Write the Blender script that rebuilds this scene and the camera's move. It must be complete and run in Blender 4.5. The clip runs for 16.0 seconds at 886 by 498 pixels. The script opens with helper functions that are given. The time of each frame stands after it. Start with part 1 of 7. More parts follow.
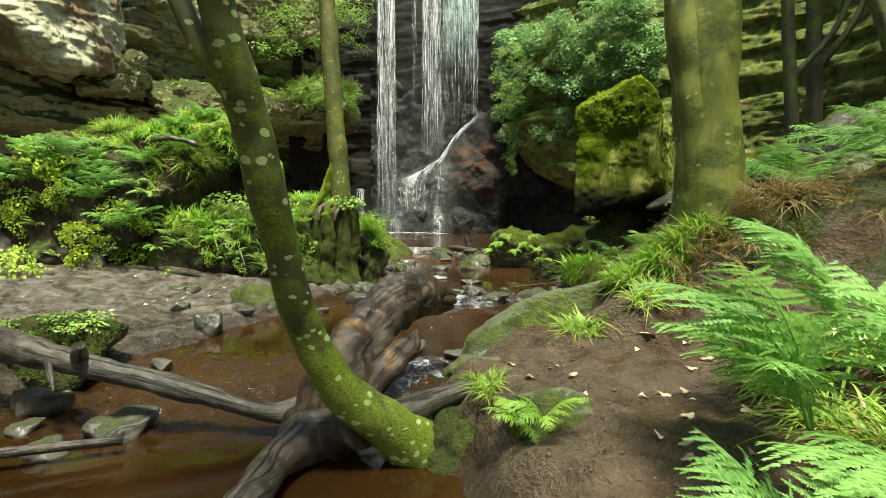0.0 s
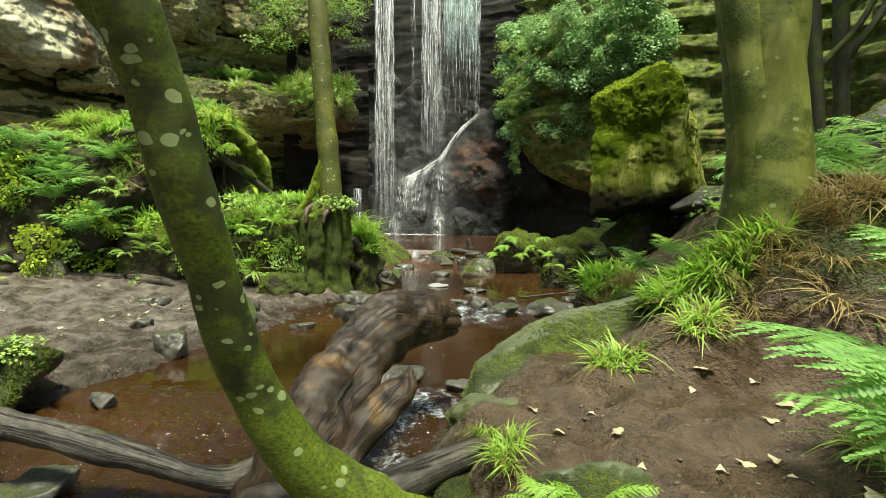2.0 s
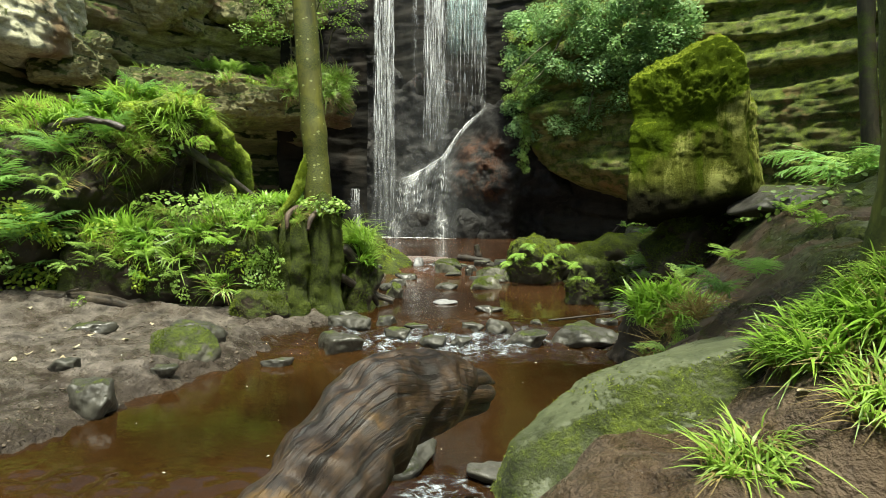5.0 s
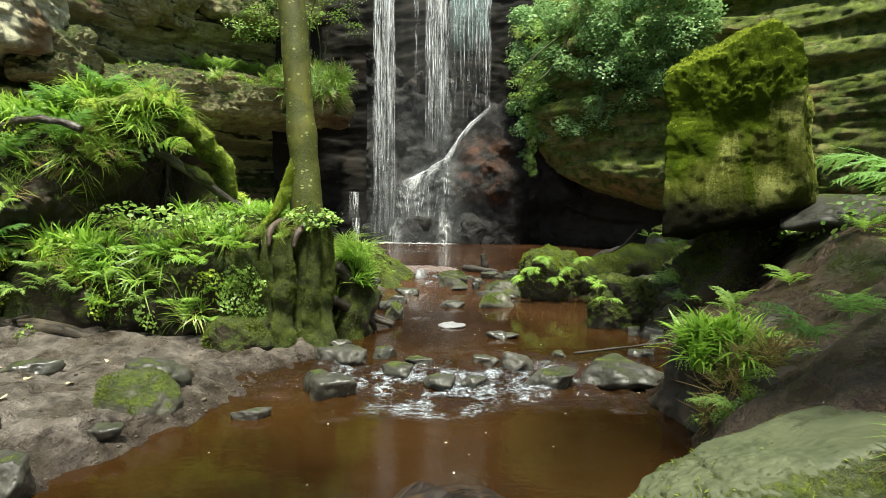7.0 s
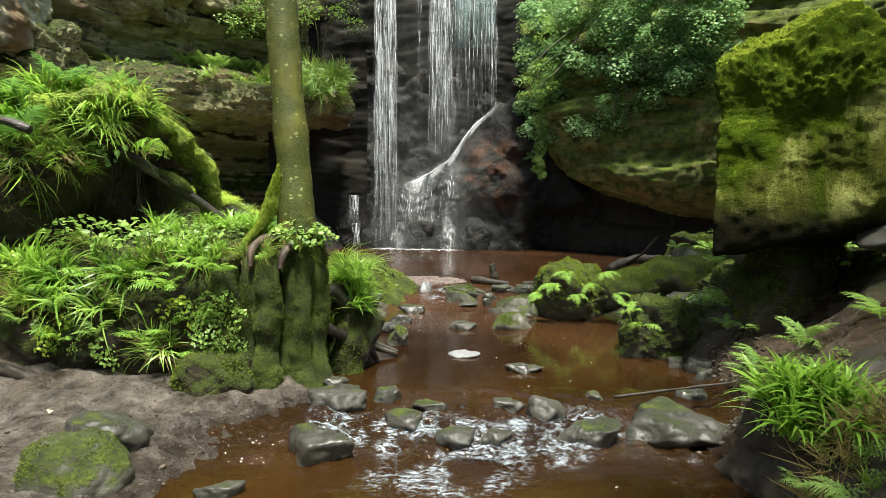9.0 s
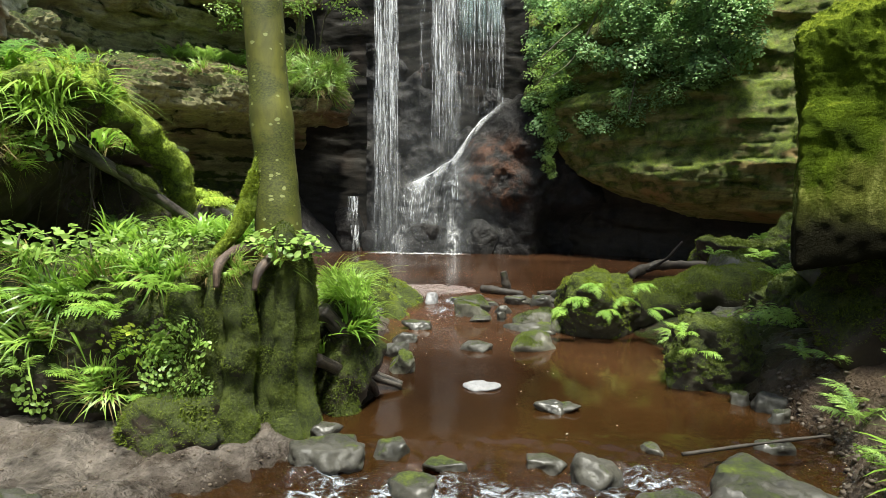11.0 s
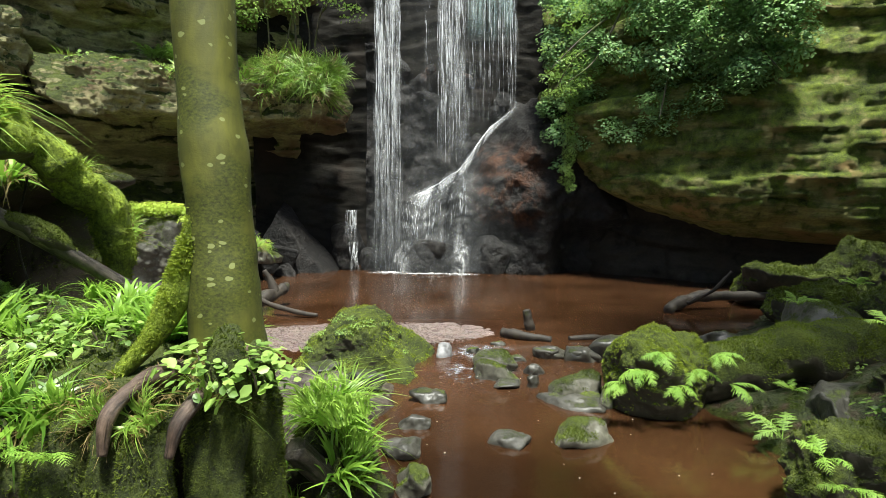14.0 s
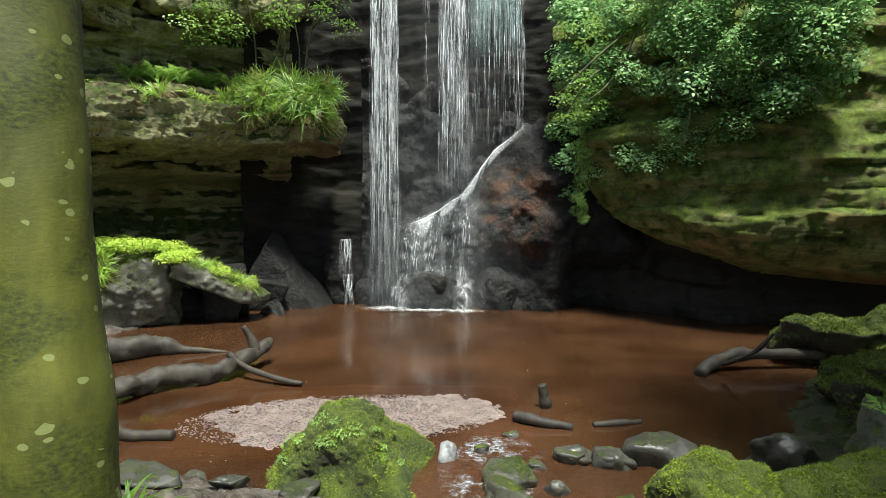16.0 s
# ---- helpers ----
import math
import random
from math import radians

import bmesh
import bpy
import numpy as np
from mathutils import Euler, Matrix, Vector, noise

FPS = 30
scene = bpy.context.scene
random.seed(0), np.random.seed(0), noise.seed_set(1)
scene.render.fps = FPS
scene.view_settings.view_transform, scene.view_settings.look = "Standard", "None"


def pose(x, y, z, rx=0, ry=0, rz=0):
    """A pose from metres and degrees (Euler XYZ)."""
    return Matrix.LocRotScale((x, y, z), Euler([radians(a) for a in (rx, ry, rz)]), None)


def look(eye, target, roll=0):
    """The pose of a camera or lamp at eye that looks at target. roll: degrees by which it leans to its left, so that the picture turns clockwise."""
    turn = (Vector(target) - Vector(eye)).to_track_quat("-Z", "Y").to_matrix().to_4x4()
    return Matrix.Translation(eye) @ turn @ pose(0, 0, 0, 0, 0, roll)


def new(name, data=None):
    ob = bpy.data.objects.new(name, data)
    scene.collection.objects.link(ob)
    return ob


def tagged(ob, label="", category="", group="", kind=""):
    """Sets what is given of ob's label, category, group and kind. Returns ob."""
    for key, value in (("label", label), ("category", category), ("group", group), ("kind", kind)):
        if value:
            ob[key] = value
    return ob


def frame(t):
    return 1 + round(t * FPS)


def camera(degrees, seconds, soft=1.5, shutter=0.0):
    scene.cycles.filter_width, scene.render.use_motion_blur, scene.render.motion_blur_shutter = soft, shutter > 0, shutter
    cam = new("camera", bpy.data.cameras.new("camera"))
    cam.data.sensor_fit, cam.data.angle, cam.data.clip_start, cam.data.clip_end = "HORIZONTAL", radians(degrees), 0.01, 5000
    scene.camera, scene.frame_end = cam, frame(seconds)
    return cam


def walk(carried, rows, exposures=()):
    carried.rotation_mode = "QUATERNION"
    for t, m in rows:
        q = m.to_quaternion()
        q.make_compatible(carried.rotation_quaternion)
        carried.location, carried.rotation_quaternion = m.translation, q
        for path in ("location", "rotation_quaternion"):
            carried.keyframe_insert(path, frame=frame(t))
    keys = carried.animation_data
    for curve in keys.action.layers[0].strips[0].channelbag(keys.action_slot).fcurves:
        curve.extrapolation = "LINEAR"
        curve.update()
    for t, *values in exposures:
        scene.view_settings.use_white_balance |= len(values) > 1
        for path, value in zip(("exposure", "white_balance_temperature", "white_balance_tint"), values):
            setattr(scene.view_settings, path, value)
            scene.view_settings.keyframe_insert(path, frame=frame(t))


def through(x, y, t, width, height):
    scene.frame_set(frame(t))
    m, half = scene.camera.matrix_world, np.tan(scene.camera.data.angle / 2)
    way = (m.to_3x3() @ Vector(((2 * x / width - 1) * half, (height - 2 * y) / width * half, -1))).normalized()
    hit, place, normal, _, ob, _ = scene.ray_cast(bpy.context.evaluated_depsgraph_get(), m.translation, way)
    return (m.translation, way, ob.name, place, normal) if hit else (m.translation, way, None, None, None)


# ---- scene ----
cam = camera(74.6, 16.0, 0.8)
METRES, EYE, TILT, LEAN, TURN = 8.0, 1.18, -4.6, 0.0, 0.0
ROWS = [
    (0.0, 0.0, 0.0, 0.0, 0.0, -0.16, -0.35),
    (0.5, -0.0017, 0.0276, 0.0012, -0.0, -0.15, -0.36),
    (1.0, -0.0026, 0.0549, 0.003, 0.01, -0.15, -0.36),
    (1.5, -0.0019, 0.081, 0.0052, 0.01, -0.14, -0.35),
    (2.0, -0.0014, 0.1076, 0.0086, 0.02, -0.14, -0.35),
    (2.5, -0.0022, 0.135, 0.0122, 0.03, -0.11, -0.37),
    (3.0, -0.0037, 0.1627, 0.0151, 0.05, -0.12, -0.37),
    (3.5, -0.0056, 0.1903, 0.0175, 0.06, -0.11, -0.35),
    (4.0, -0.0076, 0.2179, 0.0196, 0.06, -0.11, -0.35),
    (6.5, -0.0215, 0.3547, 0.0362, 0.15, -0.07, -0.33),
    (7.0, -0.0221, 0.3827, 0.0473, 0.16, -0.07, -0.34),
    (7.5, -0.024, 0.4095, 0.0585, 0.17, -0.06, -0.35),
    (8.0, -0.0271, 0.4355, 0.0643, 0.19, -0.04, -0.34),
    (8.5, -0.0309, 0.4623, 0.0664, 0.22, -0.02, -0.34),
    (9.0, -0.0356, 0.4897, 0.0685, 0.23, 0.0, -0.33),
    (11.5, -0.0539, 0.642, 0.0829, 0.24, 0.11, -0.29),
    (12.0, -0.0576, 0.6726, 0.0961, 0.24, 0.13, -0.31),
    (12.5, -0.061, 0.7028, 0.107, 0.26, 0.16, -0.28),
    (13.0, -0.0653, 0.7336, 0.1149, 0.25, 0.19, -0.29),
    (13.5, -0.0697, 0.7652, 0.1242, 0.25, 0.2, -0.25),
    (14.0, -0.074, 0.7974, 0.1411, 0.25, 0.18, -0.27),
    (14.5, -0.0766, 0.8313, 0.1674, 0.29, 0.18, -0.25),
    (15.0, -0.078, 0.8667, 0.1971, 0.29, 0.2, -0.26),
    (15.5, -0.0777, 0.9035, 0.2251, 0.31, 0.19, -0.24),
    (16.0, -0.0781, 0.9421, 0.245, 0.3, 0.19, -0.22),
]
walk(cam, [(t, pose(0, 0, EYE, TILT, LEAN, TURN) @ pose(METRES * x, METRES * y, METRES * z, 90 + pitch, roll, yaw)) for t, x, y, z, yaw, pitch, roll in ROWS], [(0, 1.02, 6900, -3), (4, 0.96, 6800, -2), (9, 1.0, 6400, 5), (13, 1.03, 6250, 7), (16, 0.93, 6100, 2)])

from mathutils.bvhtree import BVHTree

# ---- world and light ----
world = bpy.data.worlds.new("world")
scene.world = world
world.use_nodes = True
wn = world.node_tree.nodes
sky = wn.new("ShaderNodeTexSky")
sky.sky_type, sky.sun_disc = "NISHITA", False
sky.sun_elevation, sky.sun_rotation = radians(73), radians(167)
sky.air_density, sky.dust_density = 1.0, 3.0
world.node_tree.links.new(sky.outputs[0], wn["Background"].inputs[0])
wn["Background"].inputs[1].default_value = 0.095
sun_data = bpy.data.lights.new("sun", "SUN")
sun_data.energy, sun_data.angle, sun_data.color = 5.3, radians(9), (1.0, 0.96, 0.85)
sun = new("sun", sun_data)
sun.matrix_world = look((2, 0, 30), (0, 9, 0))


# ---- noise and mesh helpers ----
def hash3(i, j, k, seed):
    h = (i * 374761393 + j * 668265263 + k * 2147483647 + seed * 974711) & 0xFFFFFFFF
    h = ((h ^ (h >> 13)) * 1274126177) & 0xFFFFFFFF
    h = ((h ^ (h >> 16)) * 2246822519) & 0xFFFFFFFF
    return ((h ^ (h >> 15)) & 0xFFFF) / 65535.0


def vnoise(p, seed=0):
    """Value noise in -1..1 at an (n, 3) array of places."""
    f = np.floor(p)
    q = p - f
    i, j, k = f.astype(np.int64).T
    u, v, w = (q * q * q * (q * (q * 6 - 15) + 10)).T
    c = [hash3(i + a, j + b, k + d, seed) for a in (0, 1) for b in (0, 1) for d in (0, 1)]
    x0 = (c[0] * (1 - w) + c[1] * w) * (1 - v) + (c[2] * (1 - w) + c[3] * w) * v
    x1 = (c[4] * (1 - w) + c[5] * w) * (1 - v) + (c[6] * (1 - w) + c[7] * w) * v
    return (x0 * (1 - u) + x1 * u) * 2 - 1


def fbm(p, octaves=4, seed=0, gain=0.5):
    p = np.asarray(p, float)
    out, amp = np.zeros(len(p)), 1.0
    for o in range(octaves):
        out += amp * vnoise(p * 2 ** o + 17.3 * o, seed + o)
        amp *= gain
    return out


def step(x, a, b):
    s = np.clip((x - a) / (b - a), 0, 1)
    return s * s * (3 - 2 * s)


def smooth_line(points, n):
    """A Catmull-Rom line through points of any dimension, n places along it."""
    p = np.asarray(points, float)
    p = np.vstack([2 * p[0] - p[1], p, 2 * p[-1] - p[-2]])
    t = np.linspace(0, len(p) - 3 - 1e-6, n)
    i, f = t.astype(int), (t % 1)[:, None]
    a, b, c, d = p[i], p[i + 1], p[i + 2], p[i + 3]
    return 0.5 * (2 * b + (c - a) * f + (2 * a - 5 * b + 4 * c - d) * f ** 2 + (3 * b - a - 3 * c + d) * f ** 3)


def make_mesh(name, verts, faces, materials=(), smooth=True, which=None, uv=None):
    me = bpy.data.meshes.new(name)
    if isinstance(faces, np.ndarray):
        faces = faces.tolist()
    me.from_pydata(np.asarray(verts, float).tolist(), [], faces)
    for m in materials:
        me.materials.append(m)
    if smooth:
        me.polygons.foreach_set("use_smooth", np.ones(len(me.polygons), bool))
    if which is not None:
        me.polygons.foreach_set("material_index", np.asarray(which, np.int32))
    if uv is not None:
        loops = np.empty(len(me.loops), np.int32)
        me.loops.foreach_get("vertex_index", loops)
        me.uv_layers.new(name="UVMap").data.foreach_set("uv", np.asarray(uv, np.float32)[loops].ravel())
    me.update()
    return me


def part(name, mesh, parent, label="", m=None):
    ob = new(name, mesh)
    ob.parent = parent
    if m is not None:
        ob.matrix_basis = m
    return tagged(ob, label)


def grid_faces(nu, nv, wrap=False):
    i = np.arange(nu * nv).reshape(nu, nv)
    if wrap:
        i = np.hstack([i, i[:, :1]])
    return np.stack([i[:-1, :-1], i[:-1, 1:], i[1:, 1:], i[1:, :-1]], -1).reshape(-1, 4)


ICO = {}


def ico(level):
    if level not in ICO:
        bm = bmesh.new()
        bmesh.ops.create_icosphere(bm, subdivisions=level, radius=1)
        bm.verts.index_update()
        ICO[level] = (np.array([v.co[:] for v in bm.verts]), np.array([[v.index for v in f.verts] for f in bm.faces]))
        bm.free()
    return ICO[level]


def rock_mesh(name, size, seed, materials, level=4, planes=16, sharp=10.0, rough=0.05, grain=0.012, flat=0.0, clumps=0.0):
    """A boulder: random flats with rounded edges, then relief at two scales. size: half extents."""
    d, f = ico(level)
    rng = np.random.default_rng(seed)
    n = rng.normal(size=(planes, 3))
    n /= np.linalg.norm(n, axis=1)[:, None]
    n = np.vstack([n, [[0, 0, 1], [0, 0, -1]]])
    h = np.append(rng.uniform(0.72, 1.0, planes), [1.0 - flat, 0.9])
    r = (np.maximum(d @ n.T, 0) / h) ** sharp
    r = r.sum(1) ** (-1 / sharp)
    v = d * r[:, None]
    v *= np.asarray(size, float) / np.abs(v).max(0)
    s = float(np.mean(size))
    off = fbm(v * (1.6 / s) + seed * 3.1, 3, seed) * rough * s + fbm(v * 14 + seed, 3, seed + 9) * grain
    if clumps:
        off += (np.abs(fbm(v * 22 + seed, 2, seed + 5)) + 1.6 * fbm(v * 6 + seed, 2, seed + 6)) * clumps * step(d[:, 2], -0.5, 0.25)
    v = v + d * off[:, None]
    return make_mesh(name, v, f, materials)


def tube_arrays(points, radii, around=12, along=24, rough=0.05, seed=0, lumps=3.0, squash=1.0):
    """A limb through points, its radius running through radii."""
    c = smooth_line(points, along)
    r = smooth_line(np.asarray(radii, float)[:, None], along)[:, 0]
    t = np.gradient(c, axis=0)
    t /= np.linalg.norm(t, axis=1)[:, None]
    ref = np.array([0, 1.0, 0.13]) if abs(t[:, 1]).mean() < 0.8 else np.array([1.0, 0, 0.13])
    a = np.cross(t, ref)
    a /= np.linalg.norm(a, axis=1)[:, None]
    b = np.cross(t, a)
    ang = np.linspace(0, 2 * math.pi, around, endpoint=False)
    ring = a[:, None] * np.cos(ang)[None, :, None] + b[:, None] * np.sin(ang)[None, :, None] * squash
    v = c[:, None] + ring * r[:, None, None]
    flat = v.reshape(-1, 3)
    k = fbm(flat * lumps + seed * 7.7, 3, seed) * rough
    v = (flat + (ring * r[:, None, None]).reshape(-1, 3) * k[:, None]).reshape(along, around, 3)
    length = np.concatenate([[0], np.cumsum(np.linalg.norm(np.diff(c, axis=0), axis=1))])
    uv = np.stack(np.broadcast_arrays(np.minimum(ang, 2 * math.pi - ang)[None] * r.mean(), length[:, None]), -1).reshape(-1, 2)
    verts = np.vstack([v.reshape(-1, 3), c[:1], c[-1:]])
    uv = np.vstack([uv, uv[:1], uv[-1:]])
    faces = grid_faces(along, around, True).tolist()
    e0, e1, last = along * around, along * around + 1, (along - 1) * around
    faces += [[e0, (k + 1) % around, k] for k in range(around)]
    faces += [[e1, last + k, last + (k + 1) % around] for k in range(around)]
    return verts, faces, uv


def tube(name, points, radii, material, around=12, along=24, rough=0.05, seed=0, lumps=3.0, squash=1.0):
    v, f, uv = tube_arrays(points, radii, around, along, rough, seed, lumps, squash)
    return make_mesh(name, v, f, (material,), uv=uv)


def joined(name, pieces, materials, smooth=True):
    """One mesh of several (verts, faces, material index)."""
    vs, fs, ws, n = [], [], [], 0
    for v, f, w in pieces:
        vs.append(np.asarray(v))
        fs += [[i + n for i in q] for q in (f.tolist() if isinstance(f, np.ndarray) else f)]
        ws += [w] * len(f)
        n += len(v)
    return make_mesh(name, np.vstack(vs), fs, materials, smooth, ws)


# ---- materials ----
class Mat:
    """A node material with short words for its nodes."""

    def __init__(self, name):
        self.m = bpy.data.materials.new(name)
        self.m.use_nodes = True
        self.t = self.m.node_tree
        self.t.nodes.clear()
        self.out = self.t.nodes.new("ShaderNodeOutputMaterial")

    def node(self, kind, ins=(), operation="", feature="", clamp=False, span="", data="", blend=""):
        n = self.t.nodes.new(kind)
        if operation:
            n.operation = operation
        if feature:
            n.feature = feature
        if clamp:
            n.use_clamp = True
        if span:
            n.interpolation_type = span
        if data:
            n.data_type = data
        if blend:
            n.blend_type = blend
        for key, value in (ins.items() if isinstance(ins, dict) else enumerate(ins)):
            if value is None:
                continue
            if isinstance(value, bpy.types.NodeSocket):
                self.t.links.new(value, n.inputs[key])
            else:
                s = n.inputs[key]
                s.default_value = (*value, 1.0) if isinstance(value, tuple) and len(value) == 3 and s.type == "RGBA" else value
        return n

    def coords(self, space="Object", scale=(1, 1, 1), shift=True):
        c = self.node("ShaderNodeNewGeometry").outputs["Position"] if space == "World" else self.node("ShaderNodeTexCoord").outputs[space]
        if shift and space == "Object":
            r = self.node("ShaderNodeObjectInfo").outputs["Random"]
            r = self.calc("MULTIPLY", r, 40.0)
            c = self.node("ShaderNodeVectorMath", {0: c, 1: r}, operation="ADD").outputs[0]
        return self.node("ShaderNodeVectorMath", {0: c, 1: scale}, operation="MULTIPLY").outputs[0] if scale != (1, 1, 1) else c

    def noise(self, vec, scale=5.0, detail=4.0, rough=0.55, distort=0.0):
        return self.node("ShaderNodeTexNoise", {"Vector": vec, "Scale": scale, "Detail": detail, "Roughness": rough, "Distortion": distort}).outputs[0]

    def voronoi(self, vec, scale=5.0, feature="F1", out=0, random=1.0):
        return self.node("ShaderNodeTexVoronoi", {"Vector": vec, "Scale": scale, "Randomness": random}, feature=feature).outputs[out]

    def calc(self, op, a, b=None, c=None, clamp=False):
        return self.node("ShaderNodeMath", {0: a, 1: b, 2: c}, operation=op, clamp=clamp).outputs[0]

    def ramp(self, fac, *stops):
        n = self.node("ShaderNodeValToRGB", [fac])
        e = n.color_ramp.elements
        while len(e) < len(stops):
            e.new(0.5)
        for s, (at, col) in zip(e, stops):
            s.position = at
            s.color = (*col, 1) if isinstance(col, tuple) else (col, col, col, 1)
        return n.outputs[0]

    def span(self, x, a, b):
        return self.node("ShaderNodeMapRange", {0: x, 1: a, 2: b}, span="SMOOTHSTEP").outputs[0]

    def mix(self, fac, a, b, blend="MIX"):
        n = self.node("ShaderNodeMix", data="RGBA", blend=blend)
        for s, value in ((n.inputs[0], fac), (n.inputs[6], a), (n.inputs[7], b)):
            if isinstance(value, bpy.types.NodeSocket):
                self.t.links.new(value, s)
            else:
                s.default_value = (*value, 1) if isinstance(value, tuple) else value
        return n.outputs[2]

    def up(self):
        return self.node("ShaderNodeSeparateXYZ", [self.node("ShaderNodeNewGeometry").outputs["Normal"]]).outputs[2]

    def bump(self, height, distance=0.01, strength=1.0, normal=None):
        return self.node("ShaderNodeBump", {"Height": height, "Distance": distance, "Strength": strength, "Normal": normal}).outputs[0]

    def surface(self, colour, rough=0.7, normal=None, **more):
        ins = {"Base Color": colour, "Roughness": rough, "Normal": normal}
        ins.update(more)
        return self.node("ShaderNodeBsdfPrincipled", ins).outputs[0]

    def done(self, shader):
        self.t.links.new(shader, self.out.inputs[0])
        return self.m


MOSS = ((0.0, (0.01, 0.014, 0.003)), (0.45, (0.04, 0.055, 0.007)), (0.75, (0.095, 0.125, 0.013)), (1.0, (0.19, 0.23, 0.022)))


def stone(name, dark, light, moss=0.0, wet=0.4, strata=1.0, space="Object", warm=None, grain=1.0, moss_up=0.5, vivid=1.0, shine=0.5):
    """Stone with grain, bedding, stains and, on what faces up, moss."""
    m = Mat(name)
    c = m.coords(space)
    bed = m.coords(space, (1.0, 1.0, strata)) if strata != 1.0 else c
    n1 = m.noise(bed, 2.2, 6, 0.62, 0.6)
    n2 = m.noise(c, 26 * grain, 4, 0.6)
    n3 = m.noise(c, 0.7, 3, 0.5)
    f = m.calc("ADD", m.calc("MULTIPLY", n1, 0.65), m.calc("MULTIPLY", n2, 0.35))
    col = m.ramp(f, (0.32, dark), (0.68, light))
    if warm:
        col = m.mix(m.span(n3, 0.52, 0.68), col, warm)
    col = m.mix(m.span(m.noise(c, 1.3, 5, 0.7), 0.55, 0.72), col, tuple(0.45 * d for d in dark))
    lich = m.span(m.noise(c, 9, 5, 0.7), 0.62, 0.7)
    col = m.mix(m.calc("MULTIPLY", lich, 0.3), col, tuple(min(1, 1.35 * v) for v in light))
    h = m.calc("ADD", m.calc("MULTIPLY", n1, 1.6), m.calc("MULTIPLY", n2, 0.5))
    rough = m.span(n3, 0.3, 0.7)
    rough = m.node("ShaderNodeMapRange", {0: rough, 3: max(0.12, 0.75 - wet), 4: 0.85 - 0.4 * wet}).outputs[0]
    if moss > 0:
        mn = m.noise(c, 2.6, 6, 0.65)
        fine = m.noise(c, 45, 5, 0.75)
        fac = m.calc("ADD", m.calc("MULTIPLY", m.up(), moss_up), m.calc("MULTIPLY", mn, 1.1))
        fac = m.calc("ADD", fac, m.calc("MULTIPLY", fine, 0.25))
        edge = 1.35 - moss
        fac = m.span(fac, edge - 0.1, edge + 0.1)
        mc = m.ramp(m.calc("ADD", m.calc("MULTIPLY", fine, 0.45), m.calc("MULTIPLY", m.noise(c, 4, 5, 0.65), 0.55)), *[(p, tuple(vivid * q for q in k)) for p, k in
                    zip((0.36, 0.46, 0.57, 0.7), (k for _, k in MOSS))])
        col = m.mix(fac, col, mc)
        rough = m.node("ShaderNodeMix", {0: fac, 2: rough, 3: 0.95}).outputs[0]
        h = m.calc("ADD", h, m.calc("MULTIPLY", m.calc("MULTIPLY", fine, fac), 3.0))
    return m.done(m.surface(col, rough, m.bump(h, 0.012, 0.9), **{"Specular IOR Level": shine}))


def boulder_material():
    """Sandstone under dark moss, bare and yellowish low on its face, with streaks running down, a sun-bright moss cap
    and a shaded foot painted in.
    """
    m = Mat("boulder_mossy")
    c = m.coords("Object", (1, 1, 1), False)
    x = m.node("ShaderNodeSeparateXYZ", [c]).outputs
    streak = m.noise(m.coords("Object", (7, 7, 0.9), False), 1.0, 5, 0.6, 0.3)
    n1, fine = m.noise(c, 2.3, 6, 0.62, 0.4), m.noise(c, 55, 5, 0.75)
    broad = m.noise(m.coords("Object", (1, 1, 0.7), False), 2.6, 4, 0.6)
    bare = m.calc("ADD", m.calc("MULTIPLY", streak, 0.35), m.calc("ADD", m.calc("MULTIPLY", broad, 0.45), m.calc("MULTIPLY", fine, 0.2)))
    bare = m.ramp(bare, (0.4, (0.05, 0.056, 0.008)), (0.49, (0.12, 0.135, 0.024)), (0.56, (0.36, 0.375, 0.11)))
    moss = m.ramp(m.calc("ADD", m.calc("MULTIPLY", fine, 0.4), m.calc("MULTIPLY", m.noise(c, 6, 4, 0.6), 0.6)), (0.34, (0.024, 0.039, 0.003)), (0.52, (0.066, 0.1, 0.006)), (0.68, (0.13, 0.185, 0.012)))
    below = m.calc("ADD", m.calc("SUBTRACT", m.calc("MULTIPLY", x[0], 0.75), x[2]), m.calc("MULTIPLY", m.calc("SUBTRACT", n1, 0.5), 1.1))
    patch = m.span(below, -0.17, -0.02)
    col = m.mix(m.calc("MULTIPLY", patch, m.span(streak, 0.3, 0.5)), moss, bare)
    # Fades to near-black at the foot: underside shade put into the colour.
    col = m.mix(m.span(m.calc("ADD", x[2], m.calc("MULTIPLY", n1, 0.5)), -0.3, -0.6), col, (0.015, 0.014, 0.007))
    # Moss cap brightened in colour for the sun on its top.
    cap = m.span(m.calc("ADD", m.up(), m.calc("MULTIPLY", n1, 0.4)), 0.6, 0.85)
    col = m.mix(cap, col, m.ramp(fine, (0.35, (0.09, 0.12, 0.01)), (0.65, (0.27, 0.33, 0.03))))
    h = m.calc("ADD", m.calc("MULTIPLY", n1, 1.2), m.calc("ADD", m.calc("MULTIPLY", fine, 1.2), m.calc("MULTIPLY", streak, 0.6)))
    return m.done(m.surface(col, 0.9, m.bump(h, 0.03, 0.9), **{"Specular IOR Level": 0.05}))


